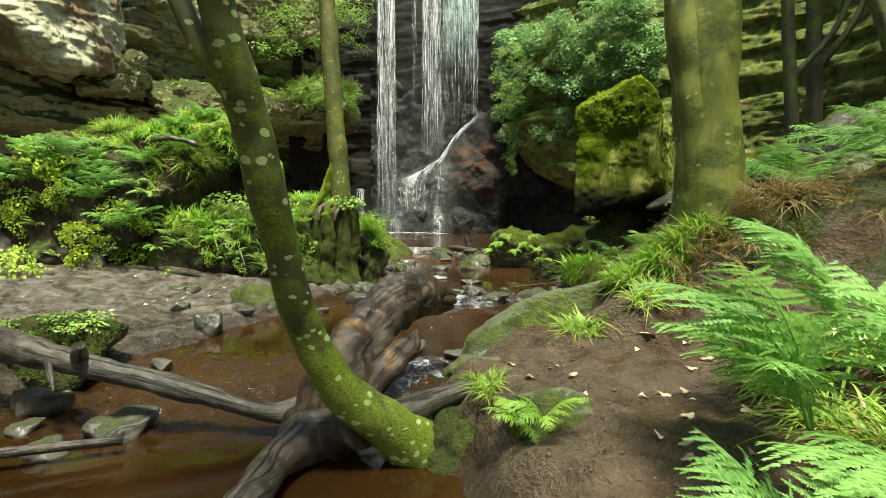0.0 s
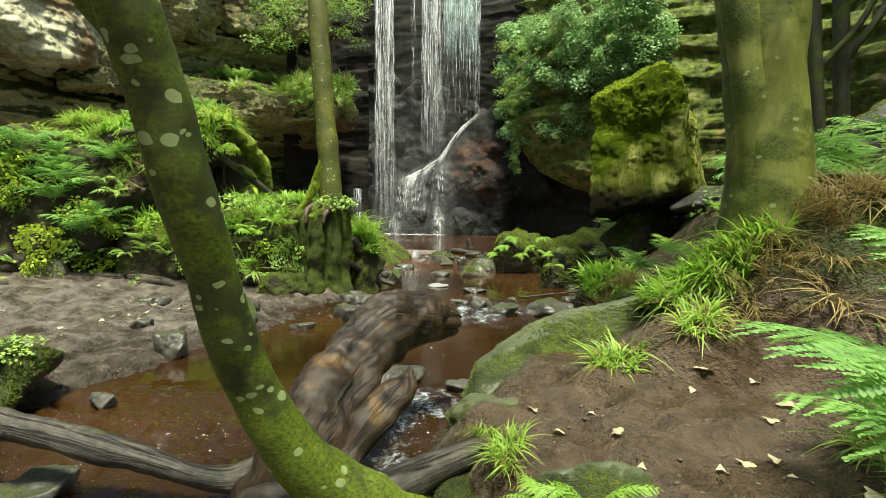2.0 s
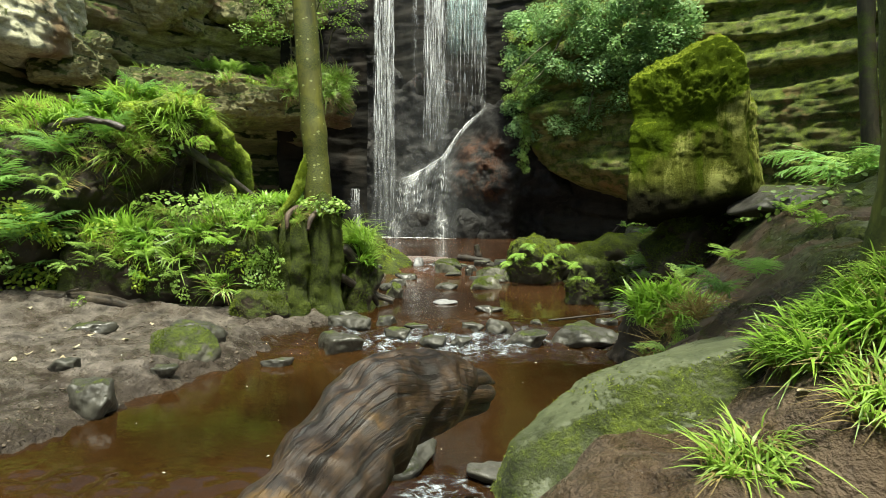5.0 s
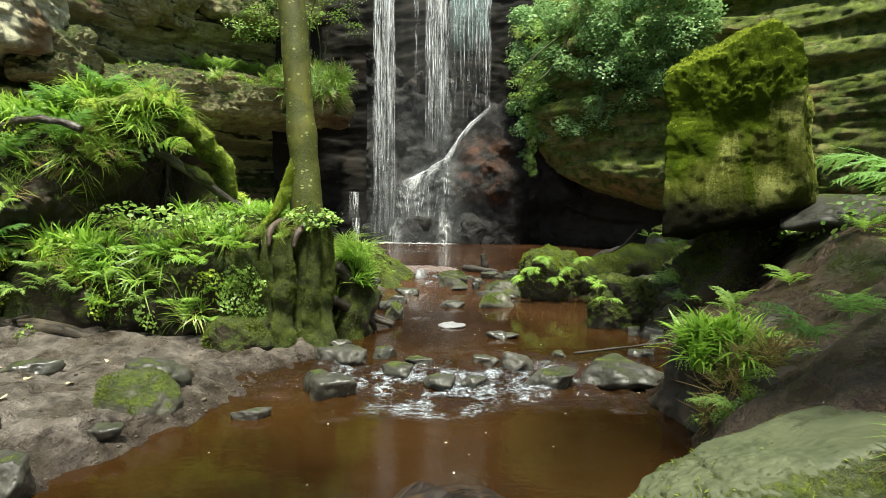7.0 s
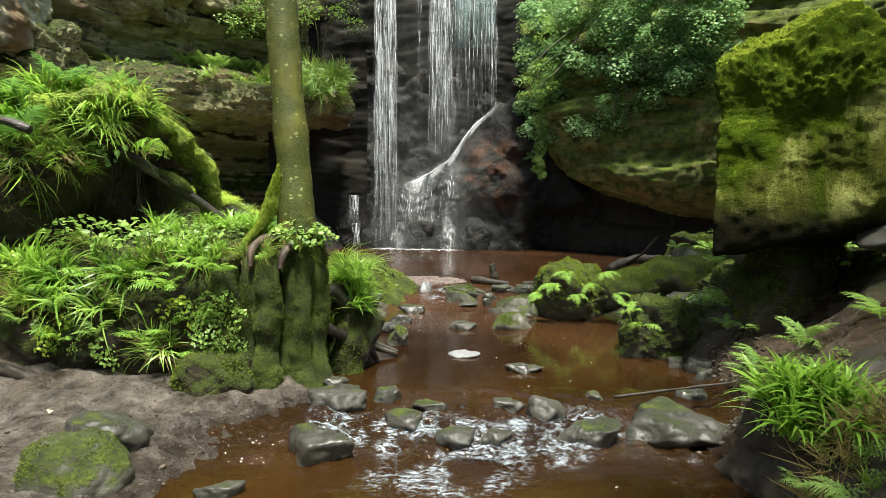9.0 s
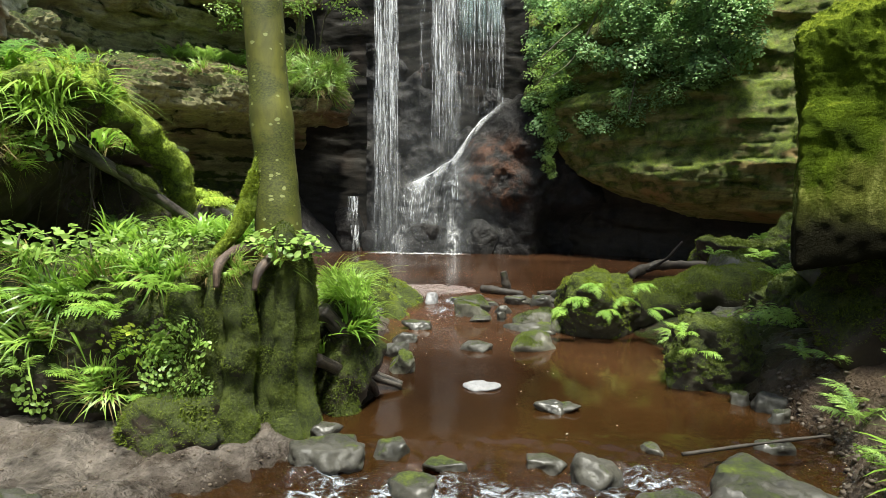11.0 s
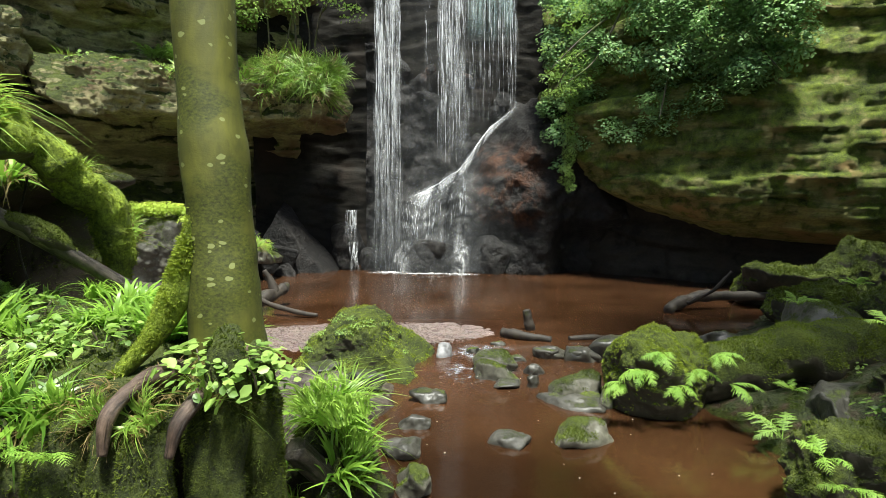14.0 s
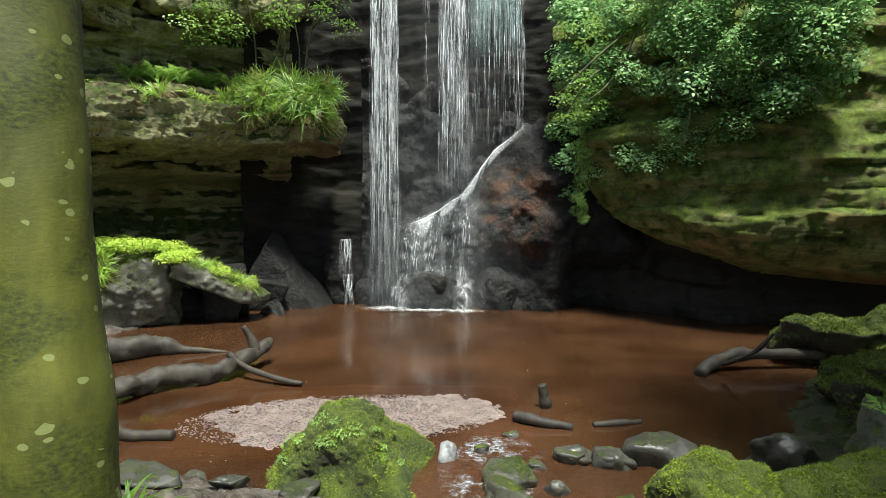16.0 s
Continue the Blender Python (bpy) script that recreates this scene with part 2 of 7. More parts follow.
cliff_left_mat = stone("cliff_stone_pale", (0.085, 0.08, 0.034), (0.37, 0.345, 0.155), 0.56, 0.1, 5.0, "World", (0.15, 0.1, 0.05), 0.6, 0.5, 0.7)
block_mat = stone("cliff_stone_block", (0.15, 0.147, 0.085), (0.74, 0.71, 0.47), 0.36, 0.1, 3.0, "World", (0.2, 0.13, 0.06), 0.6, 0.5, 0.8)
cliff_right_mat = stone("cliff_stone_olive", (0.06, 0.058, 0.016), (0.3, 0.29, 0.088), 0.72, 0.1, 7.0, "World", (0.22, 0.15, 0.05), 0.7, 0.15, 1.35)
cliff_back_mat = stone("cliff_stone_wet_shade", (0.007, 0.0065, 0.005), (0.024, 0.021, 0.016), 0.08, 0.15, 2.5, "World", (0.024, 0.018, 0.013), 0.6, shine=0.15)
boulder_mat = boulder_material()
stream_stone_mat = stone("stream_stone_wet", (0.012, 0.012, 0.009), (0.078, 0.074, 0.06), 0.14, 0.48)
pale_stone_mat = stone("stream_stone_pale", (0.09, 0.09, 0.092), (0.26, 0.26, 0.265), 0.0, 0.3)
moss_stone_mat = stone("stream_stone_mossy", (0.026, 0.025, 0.018), (0.15, 0.145, 0.11), 0.5, 0.35, moss_up=0.3)
# Moss grows on top; the near-black flanks also carry side shade in colour.
moss_full_mat = stone("moss_thick", (0.014, 0.012, 0.008), (0.06, 0.052, 0.03), 0.62, 0.1, moss_up=0.9, vivid=0.9)
moss_root_mat = stone("moss_on_roots", (0.02, 0.015, 0.01), (0.07, 0.05, 0.03), 0.9, 0.05, vivid=0.85)
slab_mat = stone("slab_stone", (0.033, 0.042, 0.016), (0.092, 0.104, 0.05), 1.0, 0.2, moss_up=-0.5, vivid=1.1)
# Lighter copy of the moss, with sunlight put into its colour.
moss_lit_mat = stone("moss_lit", (0.03, 0.03, 0.01), (0.1, 0.1, 0.03), 1.05, 0.05, vivid=3.4)
wet_earth_mat = stone("earth_wet", (0.014, 0.01, 0.007), (0.055, 0.04, 0.025), 0.12, 0.4)
litter_earth_mat = stone("earth_litter", (0.045, 0.034, 0.018), (0.22, 0.175, 0.1), 0.34, 0.05, grain=1.6)
# Darkened, with less moss, for the shade of the mound's hollow.
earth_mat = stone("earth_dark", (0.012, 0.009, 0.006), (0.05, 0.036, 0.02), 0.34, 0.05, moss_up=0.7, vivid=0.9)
mound_mat = stone("earth_mossy", (0.012, 0.009, 0.005), (0.05, 0.035, 0.02), 0.68, 0.05, vivid=0.6)


def ground_material():
    m = Mat("mud_ground")
    c = m.coords("World")
    x = m.node("ShaderNodeSeparateXYZ", [c])
    n1, n2, n3 = m.noise(c, 1.1, 5, 0.6), m.noise(c, 7, 6, 0.65), m.noise(c, 40, 4, 0.6)
    brown = m.ramp(n2, (0.3, (0.055, 0.037, 0.024)), (0.7, (0.162, 0.11, 0.068)))
    grey = m.ramp(n2, (0.32, (0.032, 0.025, 0.02)), (0.68, (0.29, 0.248, 0.21)))
    side = m.span(m.calc("ADD", x.outputs[0], m.calc("MULTIPLY", n1, 1.0)), -0.9, -0.2)
    col = m.mix(side, grey, brown)
    wetness = m.span(m.noise(c, 2.6, 6, 0.65), 0.44, 0.6)
    col = m.mix(m.calc("MULTIPLY", wetness, 0.4), col, (0.06, 0.044, 0.03))
    high = m.span(m.calc("ADD", x.outputs[2], m.calc("MULTIPLY", n2, 0.9)), 0.95, 1.35)
    green = m.ramp(n3, (0.3, (0.02, 0.03, 0.008)), (0.7, (0.08, 0.1, 0.02)))
    col = m.mix(m.calc("MULTIPLY", high, m.span(n1, 0.4, 0.55)), col, green)
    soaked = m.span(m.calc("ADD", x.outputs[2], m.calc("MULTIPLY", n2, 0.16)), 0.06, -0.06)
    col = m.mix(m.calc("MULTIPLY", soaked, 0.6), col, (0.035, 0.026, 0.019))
    mossy = m.calc("MULTIPLY", m.span(m.calc("ADD", x.outputs[1], n1), 9.6, 10.6), m.span(x.outputs[0], 1.4, 2.0))
    mossy = m.calc("MULTIPLY", mossy, m.span(n2, 0.36, 0.5))
    col = m.mix(mossy, col, m.ramp(n3, (0.3, (0.012, 0.018, 0.005)), (0.7, (0.06, 0.08, 0.015))))
    h = m.calc("ADD", m.calc("MULTIPLY", n2, 2.6), m.calc("ADD", m.calc("MULTIPLY", n3, 1.2), m.calc("MULTIPLY", m.noise(c, 15, 5, 0.75), 1.8)))
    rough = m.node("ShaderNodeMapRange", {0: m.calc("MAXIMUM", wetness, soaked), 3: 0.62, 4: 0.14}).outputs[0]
    return m.done(m.surface(col, rough, m.bump(h, 0.05, 1.0)))


def gravel_material():
    m = Mat("gravel_pink")
    c = m.coords("World")
    r = m.voronoi(c, 30, "F1", 1)
    col = m.mix(0.3, m.ramp(m.noise(c, 6, 4), (0.3, (0.1, 0.056, 0.044)), (0.7, (0.25, 0.17, 0.14))), m.node("ShaderNodeHueSaturation", {"Saturation": 0.25, "Value": 0.32, "Color": r}).outputs[0])
    return m.done(m.surface(col, 0.35, m.bump(m.voronoi(c, 45), 0.012, 1.0)))


def water_material():
    m = Mat("peat_water")
    c = m.coords("World")
    n = m.noise(c, 0.55, 3, 0.5)
    col = m.ramp(n, (0.35, (0.016, 0.0075, 0.0025)), (0.65, (0.052, 0.025, 0.007)))
    y = m.node("ShaderNodeSeparateXYZ", [c]).outputs[1]
    silt = m.ramp(n, (0.35, (0.04, 0.018, 0.008)), (0.65, (0.088, 0.041, 0.019)))
    col = m.mix(m.span(m.calc("ADD", y, n), 8.6, 13.5), col, silt)
    riffle = m.calc("MULTIPLY", m.span(y, 7.1, 7.6), m.span(y, 8.7, 8.1))
    riffle = m.calc("MAXIMUM", riffle, m.calc("MULTIPLY", m.span(y, 3.2, 3.9), m.span(y, 5.0, 4.4)))
    riffle = m.calc("MAXIMUM", riffle, m.calc("MULTIPLY", m.calc("MULTIPLY", m.span(y, 12.0, 12.5), m.span(y, 13.8, 13.0)), 0.7))
    riffle = m.calc("MAXIMUM", riffle, m.calc("MULTIPLY", m.span(y, 17.5, 21), 0.35))
    strength = m.calc("ADD", 0.05, m.calc("MULTIPLY", riffle, 0.95))
    h = m.calc("ADD", m.noise(m.coords("World", (1.0, 1.6, 1.0)), 9, 4, 0.6, 0.5), m.calc("MULTIPLY", m.noise(c, 34, 3, 0.6), 0.35))
    nb = m.bump(h, 0.03, strength)
    body = m.node("ShaderNodeBsdfDiffuse", {0: col}).outputs[0]
    clear = m.node("ShaderNodeBsdfTransparent", {0: (0.5, 0.24, 0.08)}).outputs[0]
    under = m.node("ShaderNodeMixShader", [0.38, body, clear]).outputs[0]
    gloss = m.node("ShaderNodeBsdfGlossy", {"Color": (1.0, 1.0, 1.0), "Roughness": 0.025, "Normal": nb}).outputs[0]
    fres = m.node("ShaderNodeFresnel", {"IOR": 1.33, "Normal": nb}).outputs[0]
    return m.done(m.node("ShaderNodeMixShader", [fres, under, gloss]).outputs[0])


def fall_material(name, along, low, high, tint):
    """Falling water: white threads with gaps between them."""
    m = Mat(name)
    c = m.coords("Object", (26 if along < 18 else 3.5, 26, along), False)
    n = m.noise(c, 1.0, 5, 0.65, 0.3)
    a = m.span(n, low, high)
    lean = m.node("ShaderNodeCombineXYZ", [0.1, -0.45, 0.88]).outputs[0]
    white = m.node("ShaderNodeBsdfDiffuse", {0: tint, "Normal": lean}).outputs[0]
    soft = m.node("ShaderNodeBsdfTranslucent", {0: tint}).outputs[0]
    white = m.node("ShaderNodeMixShader", [0.25, white, soft]).outputs[0]
    clear = m.node("ShaderNodeBsdfTransparent").outputs[0]
    return m.done(m.node("ShaderNodeMixShader", [a, clear, white]).outputs[0])


def streak_material(name, tint, wide, low, high, top, foot, side=0.16):
    """Sheets of falling water: fine streaks, soft at the sides, thinning on the way down."""
    m = Mat(name)
    uv = m.node("ShaderNodeSeparateXYZ", [m.coords("UV")]).outputs
    fine = m.noise(m.coords("Object", (wide, 9, 0.55), False), 1.0, 4, 0.62, 0.15)
    broad = m.noise(m.coords("Object", (wide * 0.28, 7, 0.35), False), 1.0, 3, 0.5)
    drops = m.noise(m.coords("Object", (wide * 1.6, 9, 5.0), False), 1.0, 3, 0.6)
    n = m.calc("ADD", m.calc("MULTIPLY", fine, 0.55), m.calc("ADD", m.calc("MULTIPLY", broad, 0.25), m.calc("MULTIPLY", drops, 0.2)))
    a = m.span(n, low, high)
    a = m.calc("MULTIPLY", a, m.node("ShaderNodeMapRange", {0: uv[1], 3: top, 4: foot}).outputs[0])
    a = m.calc("MULTIPLY", a, m.calc("MULTIPLY", m.span(uv[0], 0.0, side), m.span(uv[0], 1.0, 1 - side)))
    lean = m.node("ShaderNodeCombineXYZ", [0.1, -0.45, 0.88]).outputs[0]
    white = m.node("ShaderNodeBsdfDiffuse", {0: tint, "Normal": lean}).outputs[0]
    soft = m.node("ShaderNodeBsdfTranslucent", {0: tint}).outputs[0]
    white = m.node("ShaderNodeMixShader", [0.25, white, soft]).outputs[0]
    clear = m.node("ShaderNodeBsdfTransparent").outputs[0]
    return m.done(m.node("ShaderNodeMixShader", [a, clear, white]).outputs[0])


def ribbon_material(name, tint, most):
    """Water running along the shelf: soft across, broken along."""
    m = Mat(name)
    uv = m.node("ShaderNodeSeparateXYZ", [m.coords("UV")]).outputs
    across = m.calc("MULTIPLY", m.span(uv[0], 0.0, 0.5), m.span(uv[0], 1.0, 0.5))
    n = m.noise(m.coords("UV", (5.0, 5.0, 1)), 1.0, 5, 0.65, 0.6)
    a = m.calc("MULTIPLY", m.span(m.calc("ADD", m.calc("MULTIPLY", across, 0.6), m.calc("MULTIPLY", n, 0.7)), 0.4, 0.85), m.calc("MULTIPLY", across, most))
    a = m.calc("MULTIPLY", a, m.calc("MULTIPLY", m.span(uv[1], 0.0, 1.3), m.span(uv[1], 4.3, 3.6)))
    lean = m.node("ShaderNodeCombineXYZ", [0.1, -0.45, 0.88]).outputs[0]
    white = m.node("ShaderNodeBsdfDiffuse", {0: tint, "Normal": lean}).outputs[0]
    clear = m.node("ShaderNodeBsdfTransparent").outputs[0]
    return m.done(m.node("ShaderNodeMixShader", [a, clear, white]).outputs[0])


def fall_rock_material():
    """Wet black rock with rust-brown stains on its flank and high on the face."""
    m = Mat("fall_rock_wet")
    c = m.coords("World")
    n1, n2, n3 = m.noise(c, 1.7, 7, 0.68, 0.5), m.noise(c, 11, 5, 0.65), m.noise(c, 55, 3, 0.6)
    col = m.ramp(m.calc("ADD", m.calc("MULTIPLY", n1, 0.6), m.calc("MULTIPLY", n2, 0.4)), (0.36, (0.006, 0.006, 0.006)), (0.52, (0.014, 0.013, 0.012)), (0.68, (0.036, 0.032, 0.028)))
    x = m.node("ShaderNodeSeparateXYZ", [c]).outputs
    flank = m.calc("MULTIPLY", m.calc("MULTIPLY", m.span(x[0], 0.0, 0.5), m.span(x[0], 2.2, 1.5)), m.calc("MULTIPLY", m.span(x[2], 0.9, 1.5), m.span(x[2], 3.7, 3.0)))
    high = m.calc("MULTIPLY", m.calc("MULTIPLY", m.span(x[0], -1.7, -1.0), m.span(x[0], 0.4, -0.3)), m.span(x[2], 4.9, 5.6))
    rust = m.calc("MULTIPLY", m.calc("MAXIMUM", flank, high), m.span(m.noise(c, 2.4, 6, 0.68), 0.42, 0.6))
    col = m.mix(m.calc("MULTIPLY", rust, 0.85), col, m.ramp(n2, (0.35, (0.03, 0.012, 0.006)), (0.65, (0.09, 0.036, 0.015))))
    h = m.calc("ADD", m.calc("MULTIPLY", n1, 2.0), m.calc("ADD", m.calc("MULTIPLY", n2, 0.8), m.calc("MULTIPLY", n3, 0.2)))
    rough = m.node("ShaderNodeMapRange", {0: m.span(n1, 0.35, 0.65), 3: 0.75, 4: 0.4}).outputs[0]
    return m.done(m.surface(col, rough, m.bump(h, 0.06, 1.0), **{"Specular IOR Level": 0.22}))


def glint_material():
    """Broken water: sky glints painted as short white streaks across the flow that fade towards the edge of the patch.
    """
    m = Mat("sky_glints")
    c = m.coords("World", (1.0, 2.0, 0.3))
    edge = m.node("ShaderNodeSeparateXYZ", [m.coords("UV")]).outputs[0]
    thick = m.calc("MULTIPLY", m.span(m.noise(m.coords("World", (1.0, 0.6, 0.3)), 4.5, 4, 0.65), 0.36, 0.62), m.span(edge, 1.0, 0.3))
    n = m.calc("ADD", m.noise(c, 17, 5, 0.68, 0.8), m.calc("MULTIPLY", thick, 0.12))
    a = m.calc("MULTIPLY", m.calc("MULTIPLY", m.span(n, 0.5, 0.78), m.span(thick, 0.05, 0.7)), 0.42)
    white = m.node("ShaderNodeBsdfDiffuse", {0: (0.68, 0.77, 0.86)}).outputs[0]
    clear = m.node("ShaderNodeBsdfTransparent").outputs[0]
    return m.done(m.node("ShaderNodeMixShader", [a, clear, white]).outputs[0])


def froth_material():
    """Churned foam, thick in the middle and broken up outwards."""
    m = Mat("froth")
    c = m.coords("World", (1.0, 1.0, 0.4))
    edge = m.node("ShaderNodeSeparateXYZ", [m.coords("UV")]).outputs[0]
    n = m.calc("ADD", m.noise(c, 7, 5, 0.7), m.calc("MULTIPLY", m.calc("SUBTRACT", 0.62, edge), 0.75))
    a = m.calc("MULTIPLY", m.span(n, 0.5, 1.0), 0.3)
    white = m.node("ShaderNodeBsdfDiffuse", {0: (0.92, 0.93, 0.93)}).outputs[0]
    clear = m.node("ShaderNodeBsdfTransparent").outputs[0]
    return m.done(m.node("ShaderNodeMixShader", [a, clear, white]).outputs[0])


def leaf_material(name, a, b, through=0.35, gloss=0.6, dry=None):
    m = Mat(name)
    ri = m.node("ShaderNodeNewGeometry").outputs["Random Per Island"]
    ro = m.node("ShaderNodeObjectInfo").outputs["Random"]
    c = m.coords("Object")
    f = m.calc("ADD", m.calc("MULTIPLY", ri, 0.5), m.calc("MULTIPLY", ro, 0.35))
    f = m.calc("ADD", f, m.calc("MULTIPLY", m.noise(c, 4, 3), 0.35))
    col = m.ramp(f, (0.2, a), (0.95, b))
    if dry:
        col = m.mix(m.span(ri, 0.93, 0.97), col, dry)
    body = m.surface(col, gloss, m.bump(m.noise(c, 60, 2), 0.002, 0.5))
    lit = m.node("ShaderNodeBsdfTranslucent", {0: m.mix(0.5, col, tuple(min(1, 1.7 * v) for v in b))}).outputs[0]
    return m.done(m.node("ShaderNodeMixShader", [through, body, lit]).outputs[0])


def bark_material(name, dark, light, spots=0.0, spot=(0.45, 0.5, 0.33), moss=0.5, size=1.0, green=(0.13, 0.17, 0.02)):
    """Smooth mossy bark with pale lichen spots."""
    m = Mat(name)
    c = m.coords("Object", (1, 1, 1.5), False)
    n1 = m.noise(m.coords("Object", (1, 1, 0.35), False), 7, 6, 0.65, 0.4)
    n2 = m.noise(c, 2.2, 4, 0.6)
    n3 = m.noise(c, 60, 3, 0.6)
    col = m.ramp(n1, (0.3, dark), (0.7, light))
    mo = m.ramp(n3, (0.3, tuple(0.25 * v for v in green)), (0.7, green))
    col = m.mix(m.span(n2, 0.62 - 0.3 * moss, 0.75 - 0.3 * moss), col, mo)
    if spots:
        w = m.node("ShaderNodeVectorMath", {0: c, 1: m.node("ShaderNodeVectorMath", {0: m.node("ShaderNodeTexNoise", {"Vector": c, "Scale": 9.0}).outputs[1], "Scale": 0.05}, operation="SCALE").outputs[0]}, operation="ADD").outputs[0]
        d = m.voronoi(w, 7.5 * size)
        pick = m.node("ShaderNodeSeparateColor", [m.voronoi(w, 7.5 * size, "F1", 1)]).outputs
        edge = m.calc("ADD", m.calc("MULTIPLY", pick[1], 0.3), 0.2)
        s = m.calc("MULTIPLY", m.span(d, edge, m.calc("SUBTRACT", edge, 0.04)), m.calc("LESS_THAN", pick[0], spots))
        col = m.mix(m.calc("MULTIPLY", s, 0.85), col, spot)
    stain = m.span(m.noise(m.coords("Object", (1, 1, 0.25), False), 3.2, 5, 0.65), 0.52, 0.68)
    col = m.mix(m.calc("MULTIPLY", stain, 0.65), col, tuple(0.5 * v for v in dark))
    ring = m.noise(m.coords("Object", (1.5, 1.5, 6), False), 1.6, 3, 0.6)
    col = m.mix(m.calc("MULTIPLY", m.span(ring, 0.58, 0.7), 0.12), col, tuple(0.6 * v for v in dark))
    h = m.calc("ADD", n1, m.calc("MULTIPLY", n3, 0.45))
    return m.done(m.surface(col, 0.7, m.bump(h, 0.004, 0.55)))


def wood_material(name, dark, light, wet=0.3, moss=0.0, ochre=None):
    """Bare dead wood: fibres along the limb, cracks, worn pale ridges."""
    m = Mat(name)
    u = m.coords("UV", (48, 3.6, 1))
    c = m.coords("Object", (1, 1, 1), False)
    n1 = m.noise(u, 1.0, 6, 0.75, 0.25)
    n2 = m.noise(c, 3, 5, 0.6)
    col = m.ramp(m.calc("ADD", m.calc("MULTIPLY", n1, 0.25), m.calc("ADD", m.calc("MULTIPLY", n2, 0.3), m.calc("MULTIPLY", m.noise(c, 16, 6, 0.75), 0.45))), (0.36, tuple(0.25 * d for d in dark)), (0.46, dark), (0.64, light))
    if moss:
        f = m.calc("ADD", m.calc("MULTIPLY", m.up(), 0.35), m.noise(c, 4, 5, 0.65))
        col = m.mix(m.span(f, 1.05 - moss, 1.2 - moss), col, m.ramp(m.noise(c, 50, 3), (0.3, (0.04, 0.06, 0.008)), (0.7, (0.13, 0.17, 0.02))))
    crack = m.span(m.noise(m.coords("UV", (26, 1.3, 1)), 1.0, 6, 0.7, 0.2), 0.47, 0.4)
    col = m.mix(m.calc("MULTIPLY", crack, 0.85), col, tuple(0.12 * d for d in dark))
    col = m.mix(m.calc("MULTIPLY", m.span(m.noise(c, 4.5 if ochre else 1.7, 5, 0.65), 0.56, 0.68), 0.6), col, ochre or tuple(1.3 * v for v in light))
    h = m.calc("SUBTRACT", m.calc("ADD", n1, m.calc("MULTIPLY", n2, 0.4)), m.calc("MULTIPLY", crack, 0.7))
    return m.done(m.surface(col, 0.8 - wet, m.bump(h, 0.01, 0.9)))


fall_rock_mat = fall_rock_material()
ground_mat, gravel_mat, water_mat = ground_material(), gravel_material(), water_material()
thread_mat = fall_material("falling_water_threads", 1.3, 0.44, 0.75, (0.92, 0.96, 1.0))
veil_mat = streak_material("falling_water_veil", (0.92, 0.95, 0.97), 30, 0.43, 0.68, 0.95, 0.03)
sparse_mat = streak_material("falling_water_sparse", (0.92, 0.95, 0.97), 42, 0.52, 0.7, 0.85, 0.2)
sheet_mat = streak_material("falling_water_sheet", (0.6, 0.8, 0.78), 24, 0.36, 0.68, 0.85, 0.0)
mist_mat = streak_material("spray_mist", (0.85, 0.88, 0.9), 9, 0.36, 0.75, 0.14, 0.03, 0.4)
splash_mat = streak_material("splash_water", (0.95, 0.96, 0.97), 12, 0.4, 0.72, 0.0, 0.75, 0.45)
spray_mat = streak_material("hanging_spray", (0.86, 0.89, 0.91), 3, 0.2, 0.85, 0.01, 0.06, 0.45)
chute_mat = ribbon_material("chute_water", (0.95, 0.97, 1.0), 1.0)
haze_mat = ribbon_material("chute_spray", (0.88, 0.9, 0.92), 0.26)
foam_mat, glint_mat = froth_material(), glint_material()
fern_mat = leaf_material("fern_green", (0.05, 0.13, 0.022), (0.38, 0.56, 0.12), 0.33)
bracken_mat = leaf_material("bracken_bright", (0.05, 0.15, 0.03), (0.24, 0.43, 0.1), 0.35)
grass_mat = leaf_material("grass_green", (0.05, 0.105, 0.014), (0.35, 0.53, 0.085), 0.33, 0.42)
broad_mat = leaf_material("grass_broad_bright", (0.045, 0.11, 0.011), (0.3, 0.5, 0.062), 0.35, 0.35)
dry_mat = leaf_material("grass_dry", (0.12, 0.08, 0.03), (0.32, 0.25, 0.09), 0.25, 0.7)
ivy_mat = leaf_material("ivy_leaf", (0.045, 0.13, 0.04), (0.34, 0.52, 0.2), 0.3, 0.5, (0.25, 0.26, 0.03))
herb_mat = leaf_material("herb_leaf", (0.05, 0.12, 0.02), (0.34, 0.5, 0.11), 0.33, 0.45)
sprig_mat = leaf_material("small_fern_bright", (0.1, 0.24, 0.03), (0.34, 0.52, 0.08), 0.4)
lime_mat = leaf_material("lime_leaf", (0.14, 0.24, 0.02), (0.52, 0.67, 0.09), 0.35)
litter_mat = leaf_material("fallen_leaf", (0.26, 0.19, 0.1), (0.52, 0.47, 0.33), 0.15, 0.6)
beech_mat = bark_material("bark_beech_green", (0.085, 0.1, 0.015), (0.27, 0.29, 0.055), 0.1, (0.3, 0.36, 0.13), 0.62, 2.2)
lean_mat = bark_material("bark_leaning_mossy", (0.018, 0.024, 0.006), (0.085, 0.105, 0.018), 0.34, (0.36, 0.45, 0.2), 0.72, 2.1, (0.17, 0.235, 0.015))
thin_mat = bark_material("bark_thin_lichen", (0.036, 0.041, 0.006), (0.13, 0.132, 0.014), 0.13, (0.24, 0.27, 0.09), 0.62, 3.1, (0.09, 0.105, 0.008))
twig_mat = bark_material("bark_dark", (0.03, 0.025, 0.015), (0.1, 0.085, 0.05), 0.0)
log_mat = wood_material("deadwood_brown", (0.015, 0.008, 0.004), (0.088, 0.05, 0.022), 0.3, ochre=(0.18, 0.1, 0.025))
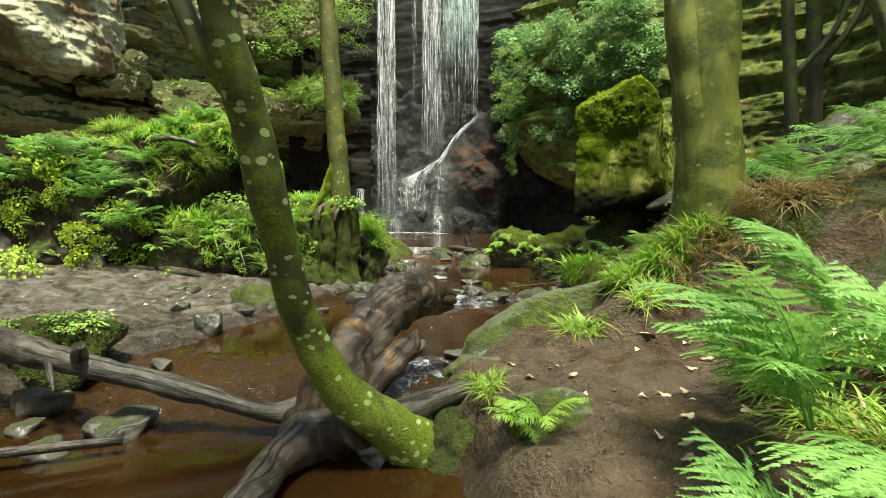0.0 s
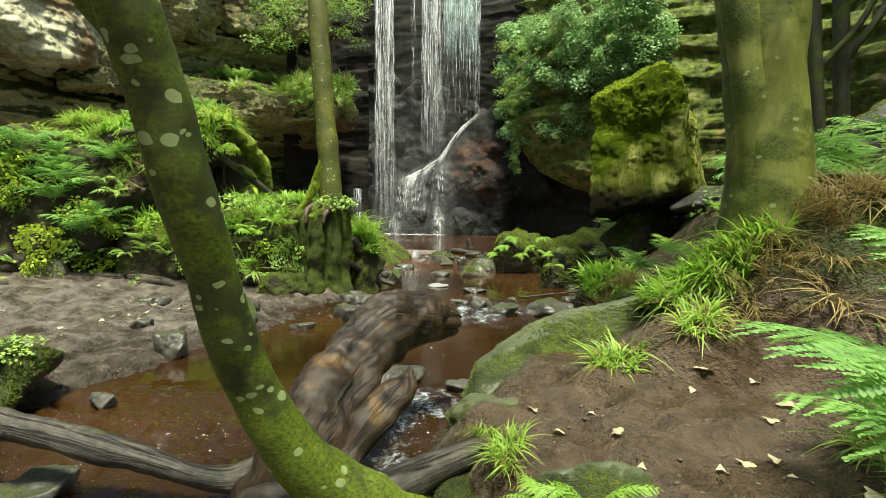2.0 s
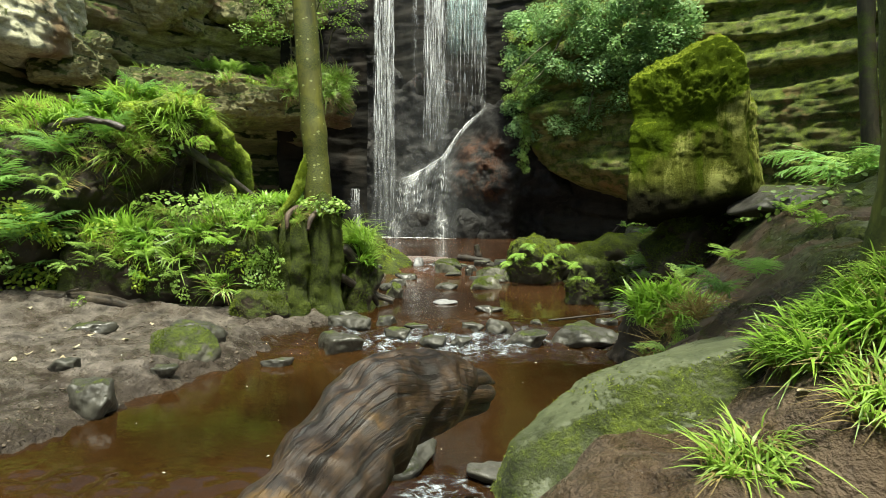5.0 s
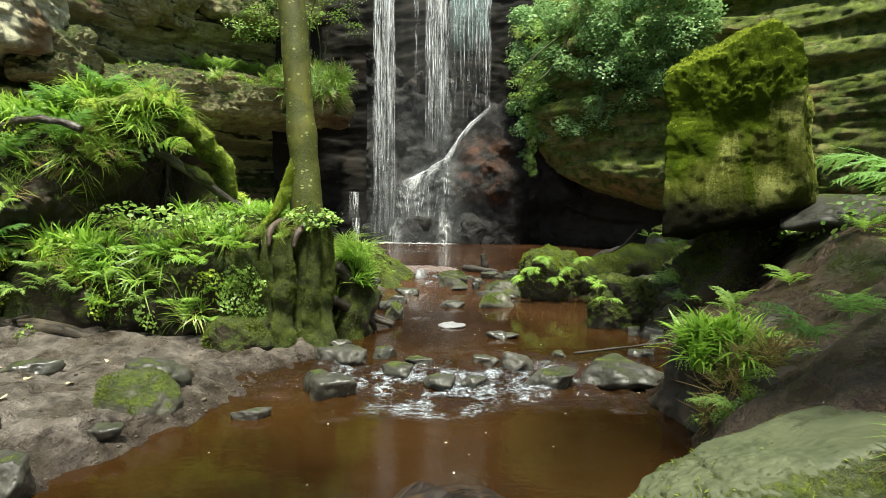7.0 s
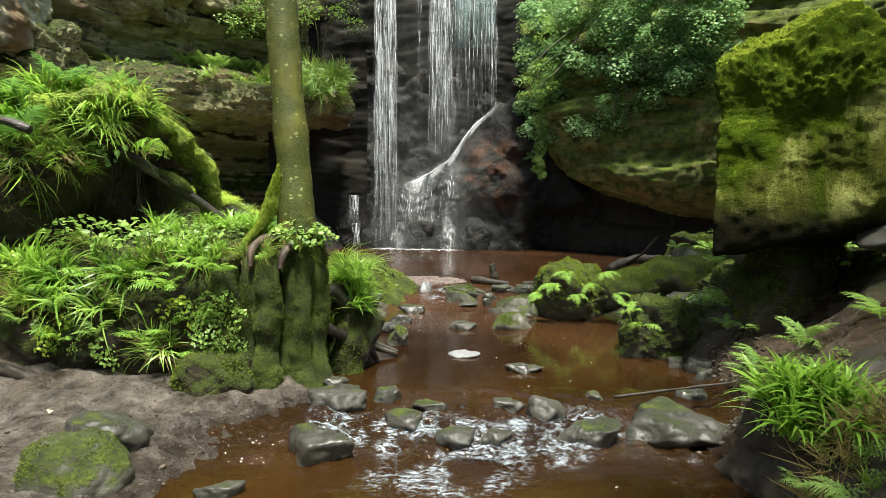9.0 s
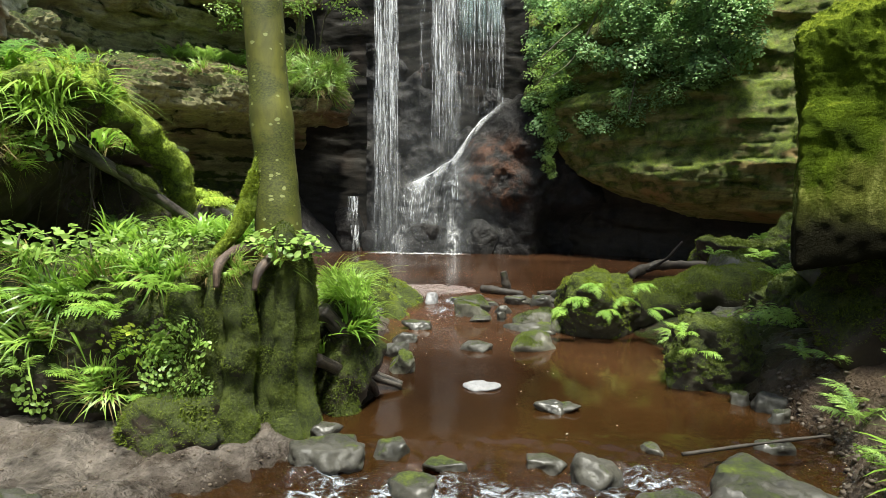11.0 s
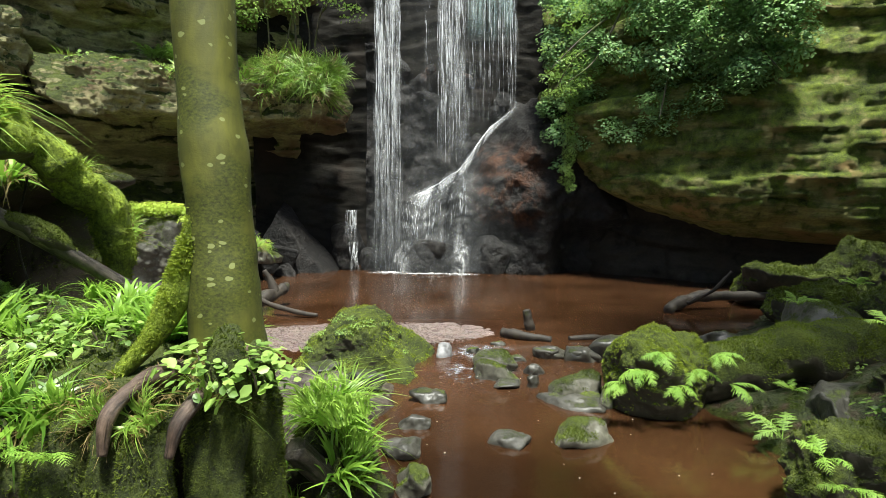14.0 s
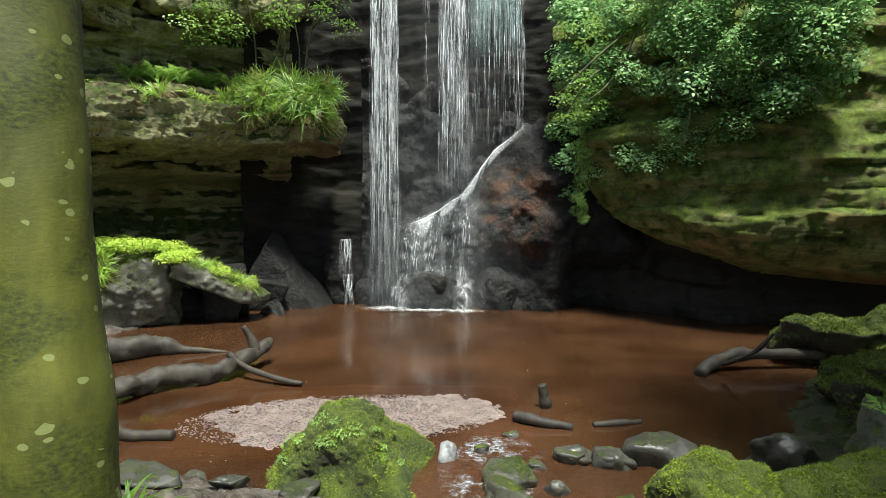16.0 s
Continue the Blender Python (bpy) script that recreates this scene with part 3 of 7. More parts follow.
grey_wood_mat = wood_material("deadwood_grey", (0.024, 0.02, 0.015), (0.12, 0.103, 0.082), 0.35, 0.14)
root_mat = wood_material("root_dark_wet", (0.022, 0.017, 0.013), (0.1, 0.08, 0.06), 0.42, 0.12)
bare_root_mat = wood_material("root_bare_brown", (0.05, 0.03, 0.02), (0.2, 0.14, 0.1), 0.2)
drift_mat = bark_material("driftwood_bark", (0.01, 0.0075, 0.005), (0.05, 0.039, 0.027), 0.0, moss=0.1, green=(0.07, 0.08, 0.02))
pebble_mat = stone("pebble_brown", (0.03, 0.022, 0.015), (0.13, 0.1, 0.07), 0.0, 0.25)
fleck_mat = leaf_material("foam_fleck", (0.6, 0.58, 0.5), (0.85, 0.83, 0.75), 0.1)
fuzz_mat = leaf_material("moss_shoots", (0.015, 0.022, 0.003), (0.14, 0.188, 0.013), 0.25, 0.85)
bright_fuzz_mat = leaf_material("moss_shoots_bright", (0.045, 0.066, 0.006), (0.29, 0.37, 0.03), 0.3, 0.85)


# ---- the lie of the land ----
def water_level(y):
    """Pool, middle reach and lower reach, with small drops between."""
    return np.interp(y, [-30, 3.3, 4.9, 7.3, 8.3, 12.2, 12.9, 40], [-0.3, -0.28, -0.2, -0.2, -0.14, -0.13, -0.05, -0.05])


def left_edge(y):
    return np.interp(y, [-30, 2, 3.2, 4.6, 5.3, 6.0, 6.9, 7.9, 8.6, 10, 12.4, 13, 14, 15.5, 18, 20.5, 23],
                     [-6, -4.5, -3.6, -2.9, -2.5, -2.3, -1.8, -1.85, -1.25, -1.15, -1.2, -3.3, -5.4, -6.8, -7.4, -6.8, -5.8])


def right_edge(y):
    return np.interp(y, [-30, 1.5, 2.6, 3.4, 4.2, 4.8, 5.6, 6.4, 7.2, 7.9, 8.8, 9.8, 10.8, 12.3, 14.3, 16, 18, 21],
                     [0.4, 0.3, 0.08, -0.1, 0.05, 0.2, 0.9, 1.3, 1.45, 1.7, 2.2, 2.0, 1.9, 1.9, 3.3, 4.6, 8, 9])


def land(x, y):
    """The ground's height."""
    x, y = np.asarray(x, float), np.asarray(y, float)
    p = np.stack([x.ravel(), y.ravel(), 0 * x.ravel()], 1)
    wob = (fbm(p * 1.3, 3, 3) * 0.12).reshape(x.shape)
    wl = water_level(y)
    dl, dr = left_edge(y) - x + wob, x - right_edge(y) + wob
    inside = np.minimum(-dl, -dr)
    bed = wl - 0.04 - 0.28 * step(inside, 0.0, 0.8)
    lt = wl + 0.1 * step(dl, 0, 0.35) + 0.07 * np.maximum(dl - 0.2, 0) + 1.2 * step(dl, 4.2, 7.5)
    first = np.interp(y, [0, 3.8, 4.3, 4.7, 5.6], [1.8, 1.8, 1.3, 1.0, 0.2])
    rise = np.interp(y, [0, 2.5, 3.5, 4.5, 5.6, 7, 8.5, 10, 11.5, 13, 16], [0.6, 0.6, 0.65, 0.8, 0.6, 0.55, 0.7, 0.4, 0.2, 0.02, 0.0])
    rt = wl + np.interp(y, [9, 11, 13], [0.32, 0.2, 0.08]) * step(dr, 0, 0.4) + 0.08 * np.maximum(dr - 0.3, 0) + rise * step(dr, first, first + 1.2) + np.interp(y, [3, 6, 9, 11, 14], [0.2, 0.26, 0.36, 0.16, 0.04]) * np.maximum(dr - first - 0.9, 0)
    h = np.where(dl > 0, lt, np.where(dr > 0, rt, bed))
    rough = (fbm(p * 2.1, 4, 11) * 0.045 + fbm(p * 6, 3, 21) * 0.036).reshape(x.shape)
    h = h + np.where(dr > 0.3, 0.22 * np.exp(-(((x - 1.52) / 0.36) ** 2 + ((y - 4.5) / 0.36) ** 2)) + 0.12 * np.exp(-(((x - 2.3) / 0.5) ** 2 + ((y - 4.85) / 0.5) ** 2)), 0)
    return h + rough * np.where(inside > 0, 0.6, 1.0)


def height(x, y):
    return float(land(np.array([x]), np.array([y]))[0])


def ground():
    xs = np.concatenate([np.linspace(-90, -12, 14)[:-1], np.arange(-12, -4.5, 0.15), np.arange(-4.5, 4.5, 0.05), np.arange(4.5, 12, 0.15), np.linspace(12, 90, 14)])
    ys = np.concatenate([np.linspace(-90, -8, 14)[:-1], np.arange(-8, 1, 0.15), np.arange(1, 10, 0.05), np.arange(10, 25, 0.1), np.linspace(25, 110, 14)])
    gx, gy = np.meshgrid(xs, ys, indexing="ij")
    v = np.stack([gx, gy, land(gx, gy)], -1).reshape(-1, 3)
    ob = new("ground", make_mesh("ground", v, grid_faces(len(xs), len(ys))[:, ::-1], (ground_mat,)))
    return tagged(ob, "wet trodden mud banks with a stony stream bed", "ground", kind="structure")


def water_height(gx, gy):
    """The water's surface, broken up on the riffles."""
    p = np.stack([gx.ravel(), gy.ravel(), 0 * gx.ravel()], 1)
    wild = np.interp(gy, [3.2, 3.9, 4.7, 5.2, 7.1, 7.6, 8.2, 8.8, 12.1, 12.6, 13.3, 13.8, 19, 21], [0, 1, 1, 0, 0, 1, 1, 0, 0, 0.6, 0.6, 0, 0, 0.4])
    return water_level(gy) + (fbm(p * np.array([8, 10, 1]), 3, 31) * 0.036).reshape(gx.shape) * wild + (fbm(p * np.array([2.0, 3.0, 1]), 2, 41) * 0.002).reshape(gx.shape)


def water():
    xs = np.concatenate([np.arange(-9, -2.5, 0.1), np.arange(-2.5, 2.2, 0.025), np.arange(2.2, 10, 0.1)])
    ys = np.concatenate([np.arange(-6, 1, 0.2), np.arange(1, 3.2, 0.1), np.arange(3.2, 5.2, 0.025), np.arange(5.2, 7.1, 0.06), np.arange(7.1, 8.8, 0.025), np.arange(8.8, 24, 0.08)])
    gx, gy = np.meshgrid(xs, ys, indexing="ij")
    z = water_height(gx, gy)
    ob = new("water", make_mesh("water", np.stack([gx, gy, z], -1).reshape(-1, 3), grid_faces(len(xs), len(ys))[:, ::-1], (water_mat,)))
    return tagged(ob, "shallow peat-brown stream and plunge pool water", "water", kind="structure")


def cliff(name, line, profile, top, material, label, seed, spacing=0.085, strata=0.16, blocky=0.12, calm=1.0):
    """A rock wall along a line of the plan. profile(u, z): how far the face stands out; u runs 0..1 along the line."""
    n = int(np.linalg.norm(np.diff(np.asarray(line), axis=0), axis=1).sum() / spacing)
    c = smooth_line(line, n)
    t = np.gradient(c, axis=0)
    t /= np.linalg.norm(t, axis=1)[:, None]
    nrm = np.stack([t[:, 1], -t[:, 0]], 1)
    zs = np.arange(-0.8, top, spacing * 0.7)
    u, z = np.meshgrid(np.linspace(0, 1, n), zs, indexing="ij")
    base = np.stack([np.repeat(c[:, 0], len(zs)), np.repeat(c[:, 1], len(zs)), z.ravel()], 1)
    warp = z.ravel() + fbm(base * 0.35, 2, seed) * 0.35
    layer = warp * 2.1
    k = np.floor(layer)
    inlayer = layer - k
    amp = hash3(k.astype(np.int64), 0 * k.astype(np.int64), 0 * k.astype(np.int64), seed)
    shelf = (amp - 0.5) * 2 * strata - (np.abs(inlayer - 0.5) > 0.43) * 0.09 * amp * calm
    joint = vnoise(np.stack([base[:, 0] * 0.9, base[:, 1] * 0.9, k * 3.7], 1), seed + 2)
    out = profile(u, z).ravel() + shelf + np.round(joint * 2) / 2 * blocky + fbm(base * np.array([0.8, 0.8, 1.6]), 4, seed + 4) * 0.16 * max(calm, 0.4) + calm * (fbm(base * np.array([5, 5, 14]), 3, seed + 6) * 0.035 + fbm(base * np.array([1.6, 1.6, 17]), 3, seed + 8) * 0.05)
    v = base.copy()
    v[:, 0] += np.repeat(nrm[:, 0], len(zs)) * out
    v[:, 1] += np.repeat(nrm[:, 1], len(zs)) * out
    ob = new(name, make_mesh(name, v, grid_faces(n, len(zs)), (material,)))
    return tagged(ob, label, "cliff", kind="structure")


def table(z, zs, values):
    return np.interp(z, zs, values)


def cliffs():
    cliff("cliff_left", [(-12, -8), (-12.3, 0), (-12.4, 7), (-12.2, 12), (-11.6, 15.5), (-10.4, 18.4), (-8.8, 21.0), (-7.2, 22.9), (-5.0, 24.0)],
          lambda u, z: table(z, [-1, 1.8, 2.4, 3.0, 3.3, 4.0, 4.3, 5.0, 5.4, 7, 9, 13], [-0.1, -0.4, -0.9, -0.8, 0.2, 0.3, -0.2, -0.8, 0.1, 0.5, 0.2, -1.5]) * step(u, 0.45, 0.65),
          11.5, cliff_left_mat, "pale greenish sandstone cliff in overhanging beds", 5)
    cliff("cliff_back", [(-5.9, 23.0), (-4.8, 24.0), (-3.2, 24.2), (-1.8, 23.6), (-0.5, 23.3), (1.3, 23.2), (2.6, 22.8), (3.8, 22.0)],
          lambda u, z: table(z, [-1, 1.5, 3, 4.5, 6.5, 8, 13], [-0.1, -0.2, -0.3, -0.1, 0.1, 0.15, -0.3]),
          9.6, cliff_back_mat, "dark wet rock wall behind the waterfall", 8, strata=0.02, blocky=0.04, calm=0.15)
    cliff("cliff_right", [(2.3, 22.9), (2.9, 21.7), (3.9, 20.5), (5.3, 19.3), (7.0, 18.8), (8.8, 17.6), (10.2, 15.6), (10.6, 12.0), (10.6, 8), (10.4, 3), (10.6, -2), (11, -8)],
          lambda u, z: table(z - np.interp(u, [0, 0.09, 0.18, 0.27, 0.36, 0.45], [1.9, 1.3, 0.65, 0.2, 0.0, -0.1]), [-3, 0.3, 0.7, 0.95, 1.25, 1.8, 3.0, 4.2, 5, 7, 12], [-4.6, -4.4, -2.6, -1.0, -0.1, 0.38, 0.38, 0.1, -0.15, -0.8, -1.8]) * np.interp(u, [0, 0.05, 0.13, 0.5, 0.65, 1], [0.3, 0.6, 1, 1, 0.3, 0.3]),
          11.0, cliff_right_mat, "olive mossy sandstone cliff with an undercut foot", 13, strata=0.17, blocky=0.14, calm=0.85)
    # Near-black rock colour here stands in for the undercut's shade.
    cliff("cliff_undercut", [(2.7, 23.2), (3.6, 22.0), (4.6, 21.1), (5.8, 20.3), (7.4, 19.8), (9.6, 18.6), (11.4, 16)], lambda u, z: 0 * z, 1.9, cliff_back_mat, "rock closing the undercut, coloured near-black as its shade", 19, strata=0.08, calm=0.5)
    cliff("cliff_behind", [(11, -8), (6, -10), (0, -10.5), (-6, -10), (-12, -8)], lambda u, z: 0 * z, 9.0, cliff_left_mat, "low mossy bank closing the gorge", 17, 0.4)


def slide_height(x):
    """The sloping edge of the rock shelf that the fall runs down."""
    return np.interp(x, [-2.6, -1.9, -1.77, -0.82, -0.25, 0.63, 1.43, 2.0, 3.0], [1.2, 1.75, 1.96, 2.34, 2.74, 3.95, 4.6, 5.0, 6.0])


def fall_face(x, z):
    """How far the rock under the fall lies along y."""
    x, z = np.asarray(x, float), np.asarray(z, float)
    p = np.stack([x.ravel(), 0 * x.ravel(), z.ravel()], 1)
    under = slide_height(x) - z
    shelf = step(under, -0.2, 0.75) * step(x, -2.5, -1.7)
    y = 23.45 + 1.0 * step(x, 1.9, 3.4) * step(-z, -1.5, -0.7) - 0.75 * shelf - 0.5 * step(under, 0.2, 2.2) * step(x, -2.3, -1.4) - 0.55 * step(x, 0.3, 2.4) * step(under, 0, 1.5)
    n = (fbm(p * 1.1, 3, 61) * 0.22 + fbm(p * np.array([3, 1, 3]), 4, 67) * 0.09).reshape(x.shape)
    return y + n


def fall_rock():
    xs, zs = np.arange(-2.9, 4.2, 0.05), np.arange(-0.5, 6.4, 0.05)
    gx, gz = np.meshgrid(xs, zs, indexing="ij")
    v = np.stack([gx, fall_face(gx, gz), gz], -1).reshape(-1, 3)
    ob = new("fall_rock", make_mesh("fall_rock", v, grid_faces(len(xs), len(zs)), (fall_rock_mat,)))
    return tagged(ob, "dark wet rock shelf under the waterfall with a rusty flank", "rock", kind="structure")


def rock(name, at, size, seed, material, label, category="stone", turn=0, tilt=0, lean=0, group="", kind="", **more):
    ob = new(name, rock_mesh(name, size, seed, (material,), **more))
    ob.matrix_world = pose(*at, tilt, lean, turn)
    return tagged(ob, label, category, group, kind)


# ---- the waterfall ----
def threads(name, x0, x1, y, top, foot, count, seed, wide=(0.004, 0.016), spread=0.09):
    """Many thin strips of falling water between two heights."""
    rng = np.random.default_rng(seed)
    v, f = [], []
    for _ in range(count):
        x = rng.uniform(x0, x1)
        a = top - rng.uniform(0, 0.25) * (top - foot)
        b = foot + rng.uniform(0, 0.85) ** 2 * (top - foot)
        w, yy, ph = rng.uniform(*wide), y + rng.uniform(-0.12, 0.12), rng.uniform(0, 9)
        n = 14
        for k in range(n):
            s = k / (n - 1)
            z = a + (b - a) * s
            fat = w * (0.35 + 0.65 * math.sin(math.pi * min(1, s * 1.05 + 0.05))) * (1 + 0.3 * math.sin(ph + 9 * s))
            cx = x + spread * 0.5 * math.sin(ph + 2.5 * s) + spread * s * (x - (x0 + x1) / 2) / (x1 - x0 + 0.01)
            cy = yy - 0.35 * math.sqrt(max(0, s)) * 0.6
            v += [(cx - fat, cy, z), (cx, cy - fat, z), (cx + fat, cy, z)]
            if k:
                q = len(v) - 6
                f += [(q, q + 1, q + 4, q + 3), (q + 1, q + 2, q + 5, q + 4)]
    return make_mesh(name, v, f, (thread_mat,))


def veil(name, points, material, seed, bulge=0.06):
    """A thin sheet of water. points: rows of (left place, right place) from top to foot."""
    rows = smooth_line(np.asarray([[*a, *b] for a, b in points]), 40)
    u = np.linspace(0, 1, 24)
    v = rows[:, None, :3] * (1 - u)[None, :, None] + rows[:, None, 3:] * u[None, :, None]
    v = v.reshape(-1, 3)
    v[:, 1] -= bulge * np.tile(np.sin(np.pi * u), 40) + fbm(v * np.array([6, 1, 0.8]), 3, seed) * 0.05
    return make_mesh(name, v, grid_faces(40, 24), (material,), uv=np.stack(np.broadcast_arrays(u[None], np.linspace(0, 1, 40)[:, None]), -1).reshape(-1, 2))


def chute_ribbon(name, above, below, out, material):
    """Water running down along the shelf's sloping edge."""
    n = 90
    xs = np.linspace(1.55, -1.9, n)
    zs = slide_height(xs) + fbm(np.stack([xs * 2.2, 0 * xs, 0 * xs], 1), 3, 5) * 0.05
    ys = fall_face(xs, zs - 0.1) - out - 0.04
    length = np.concatenate([[0], np.cumsum(np.hypot(np.diff(xs), np.diff(zs)))])
    u = np.linspace(0, 1, 9)
    swell = (0.3 + 0.7 * np.sin(np.linspace(0.0, 2.9, n))) * (1 + 0.3 * np.sin(xs * 5))
    z = zs[:, None] + (above - (above + below) * u[None]) * swell[:, None]
    x = xs[:, None] + 0.35 * (above - (above + below) * u[None]) * swell[:, None]
    v = np.stack(np.broadcast_arrays(x, ys[:, None] - 0.1 * u[None], z), -1).reshape(-1, 3)
    uv = np.stack(np.broadcast_arrays(u[None], length[:, None]), -1).reshape(-1, 2)
    return make_mesh(name, v, grid_faces(n, 9), (material,), uv=uv)


def face_threads(name, x0, x1, count, seed, foot=0.0, top=None):
    """Thin streams trickling straight down the rock below the shelf."""
    rng = np.random.default_rng(seed)
    v, f = [], []
    for _ in range(count):
        x, n, w = rng.uniform(x0, x1), 14, rng.uniform(0.004, 0.012)
        zt = (float(slide_height(x)) if top is None else top) - rng.uniform(0, 0.5)
        zb = foot + rng.uniform(0, 0.7)
        if zb > zt - 0.2:
            continue
        zs = np.linspace(zt, zb, n)
        xs = x - 0.12 * (1 - (zs - zb) / (zt - zb)) + 0.02 * np.sin(zs * 5 + x * 30)
        ys = fall_face(xs, zs) - rng.uniform(0.05, 0.3)
        for k in range(n):
            s = w * math.sin(math.pi * (k + 0.3) / n)
            v += [(xs[k] - s, ys[k], zs[k]), (xs[k], ys[k] - s, zs[k]), (xs[k] + s, ys[k], zs[k])]
            if k:
                q = len(v) - 6
                f += [(q, q + 1, q + 4, q + 3), (q + 1, q + 2, q + 5, q + 4)]
    return make_mesh(name, v, f, (thread_mat,))


def drape(name, x0, x1, top, foot, material, off=0.06, lean=0.0):
    """A sheet of water running down the rock face."""
    u, w = np.meshgrid(np.linspace(0, 1, 40), np.linspace(0, 1, 50), indexing="ij")
    gx = x0 + (x1 - x0) * u + lean * w
    zt = (slide_height(gx) + 0.05) if top is None else top + 0 * gx
    gz = zt + (foot - zt) * w
    gy = fall_face(gx, gz) - off - 0.1 * np.sin(np.pi * u)
    return make_mesh(name, np.stack([gx, gy, gz], -1).reshape(-1, 3), grid_faces(40, 50), (material,), uv=np.stack([u.ravel(), w.ravel()], 1))


def waterfall():
    root = tagged(new("waterfall"), "white threads of water falling down a dark rock face", "waterfall")
    for x0, x1, y, top, foot, n, s in ((-2.5, -1.85, 22.42, 9.3, 0.3, 46, 1), (-0.82, -0.15, 22.45, 9.3, 2.9, 50, 2), (-0.1, 1.2, 22.5, 9.3, 4.1, 34, 3), (-1.17, -1.05, 22.5, 9.3, 4.2, 7, 4), (1.16, 1.26, 22.4, 9.3, 4.2, 9, 5)):
        part("water_threads", threads("water_threads", x0, x1, y, top, foot, n, s, (0.0015, 0.008), 0.05), root)
    sheets = (((-2.55, -1.82), (-2.55, -1.8), (-2.7, -1.6), 22.55, 9.3, 4.5, -0.05, veil_mat), ((-2.5, -1.86), (-2.53, -1.83), (-2.6, -1.7), 22.4, 9.3, 4.5, -0.05, sparse_mat), ((-2.56, -1.8), (-2.56, -1.8), (-2.65, -1.7), 22.25, 9.3, 4.5, -0.05, sparse_mat),
              ((-0.9, -0.1), (-0.85, -0.05), (-0.9, 0.1), 22.6, 9.3, 6.0, 3.0, veil_mat), ((-0.85, -0.15), (-0.8, -0.1), (-0.85, 0.0), 22.45, 9.3, 6.0, 2.7, sparse_mat), ((-0.5, 0.0), (-0.45, 0.1), (-0.4, 0.15), 22.35, 9.3, 6.0, 3.0, sparse_mat),
              ((-0.15, 1.3), (-0.15, 1.3), (-0.1, 1.3), 22.6, 9.3, 7.6, 6.0, sheet_mat), ((-0.1, 1.3), (-0.1, 1.3), (-0.1, 1.3), 22.45, 9.3, 6.5, 4.0, sparse_mat), ((1.1, 1.32), (1.1, 1.32), (1.1, 1.34), 22.4, 9.3, 6.5, 4.3, sparse_mat), ((-1.25, -1.0), (-1.22, -1.0), (-1.2, -1.0), 22.5, 9.3, 7, 4.4, sparse_mat))
    for k, (a, b, c, y, top, mid, foot, mat) in enumerate(sheets):
        part("water_veil", veil("water_veil", [((a[0], y, top), (a[1], y, top)), ((b[0], y - 0.12, mid), (b[1], y - 0.12, mid)), ((c[0], y - 0.3, foot), (c[1], y - 0.3, foot))], mat, k), root)
    part("spray", veil("spray", [((-3.4, 22.3, 9.0), (1.8, 22.3, 9.0)), ((-3.4, 22.1, 4.5), (1.8, 22.1, 4.5)), ((-3.4, 21.8, 0.0), (1.8, 21.8, 0.0))], spray_mat, 31), root)
    part("spray", veil("spray", [((-2.9, 22.0, 2.6), (0.7, 22.0, 2.6)), ((-3.1, 21.8, 1.2), (0.9, 21.8, 1.2)), ((-3.2, 21.5, -0.02), (1.0, 21.5, -0.02))], spray_mat, 32), root)
    part("water_chute", chute_ribbon("water_chute", 0.035, 0.035, 0.08, chute_mat), root)
    part("water_chute", chute_ribbon("water_chute", 0.06, 0.2, 0.14, haze_mat), root)
    part("spray", chute_ribbon("spray", 0.3, 0.75, 0.2, haze_mat), root)
    part("water_drape", drape("water_drape", -1.8, -0.2, None, 0.3, mist_mat, 0.08, -0.1), root)
    part("water_drape", drape("water_drape", -0.5, 0.5, None, 0.2, mist_mat, 0.12, -0.2), root)
    part("water_drape", drape("water_drape", -1.9, 0.3, None, 0.1, sparse_mat, 0.2, -0.15), root)
    part("water_drape", drape("water_drape", -2.5, -1.45, 1.6, -0.05, splash_mat, 0.35), root)
    part("water_drape", drape("water_drape", -0.45, 0.12, 1.6, -0.05, splash_mat, 0.45, -0.05), root)
    part("water_trickle", face_threads("water_trickle", -1.75, 0.1, 26, 12, 0.1), root)
    side = [((-3.42, 22.75, 1.62), (-3.05, 22.75, 1.62)), ((-3.42, 22.6, 1.1), (-3.05, 22.6, 1.1)), ((-3.4, 22.5, 0.72), (-3.02, 22.5, 0.72))]
    part("side_fall", veil("side_fall", side, veil_mat, 4), root)
    side = [((-3.3, 22.45, 0.74), (-3.0, 22.45, 0.74)), ((-3.2, 22.3, 0.3), (-2.98, 22.3, 0.3)), ((-3.2, 22.2, -0.05), (-2.9, 22.2, -0.05))]
    part("side_fall", veil("side_fall", side, veil_mat, 5), root)
    # churned foam where the water lands
    u, w = np.meshgrid(np.linspace(0, 2 * math.pi, 60), np.linspace(0, 1, 14), indexing="ij")
    for cx, cy, rx, ry in ((-2.05, 21.9, 1.1, 0.6), (-0.2, 21.55, 0.85, 0.5), (-1.1, 21.6, 1.6, 0.35)):
        p = np.stack([cx + rx * w * np.cos(u), cy + ry * w * np.sin(u), -0.04 + 0.02 * (1 - w) ** 1.5 * rx], -1).reshape(-1, 3)
        p[:, 2] += fbm(p * 12, 3, 71) * 0.03 * (1 - w.ravel())
        part("foam", make_mesh("foam", p, grid_faces(60, 14), (foam_mat,), uv=np.stack([w.ravel(), u.ravel()], 1)), root)
    return root


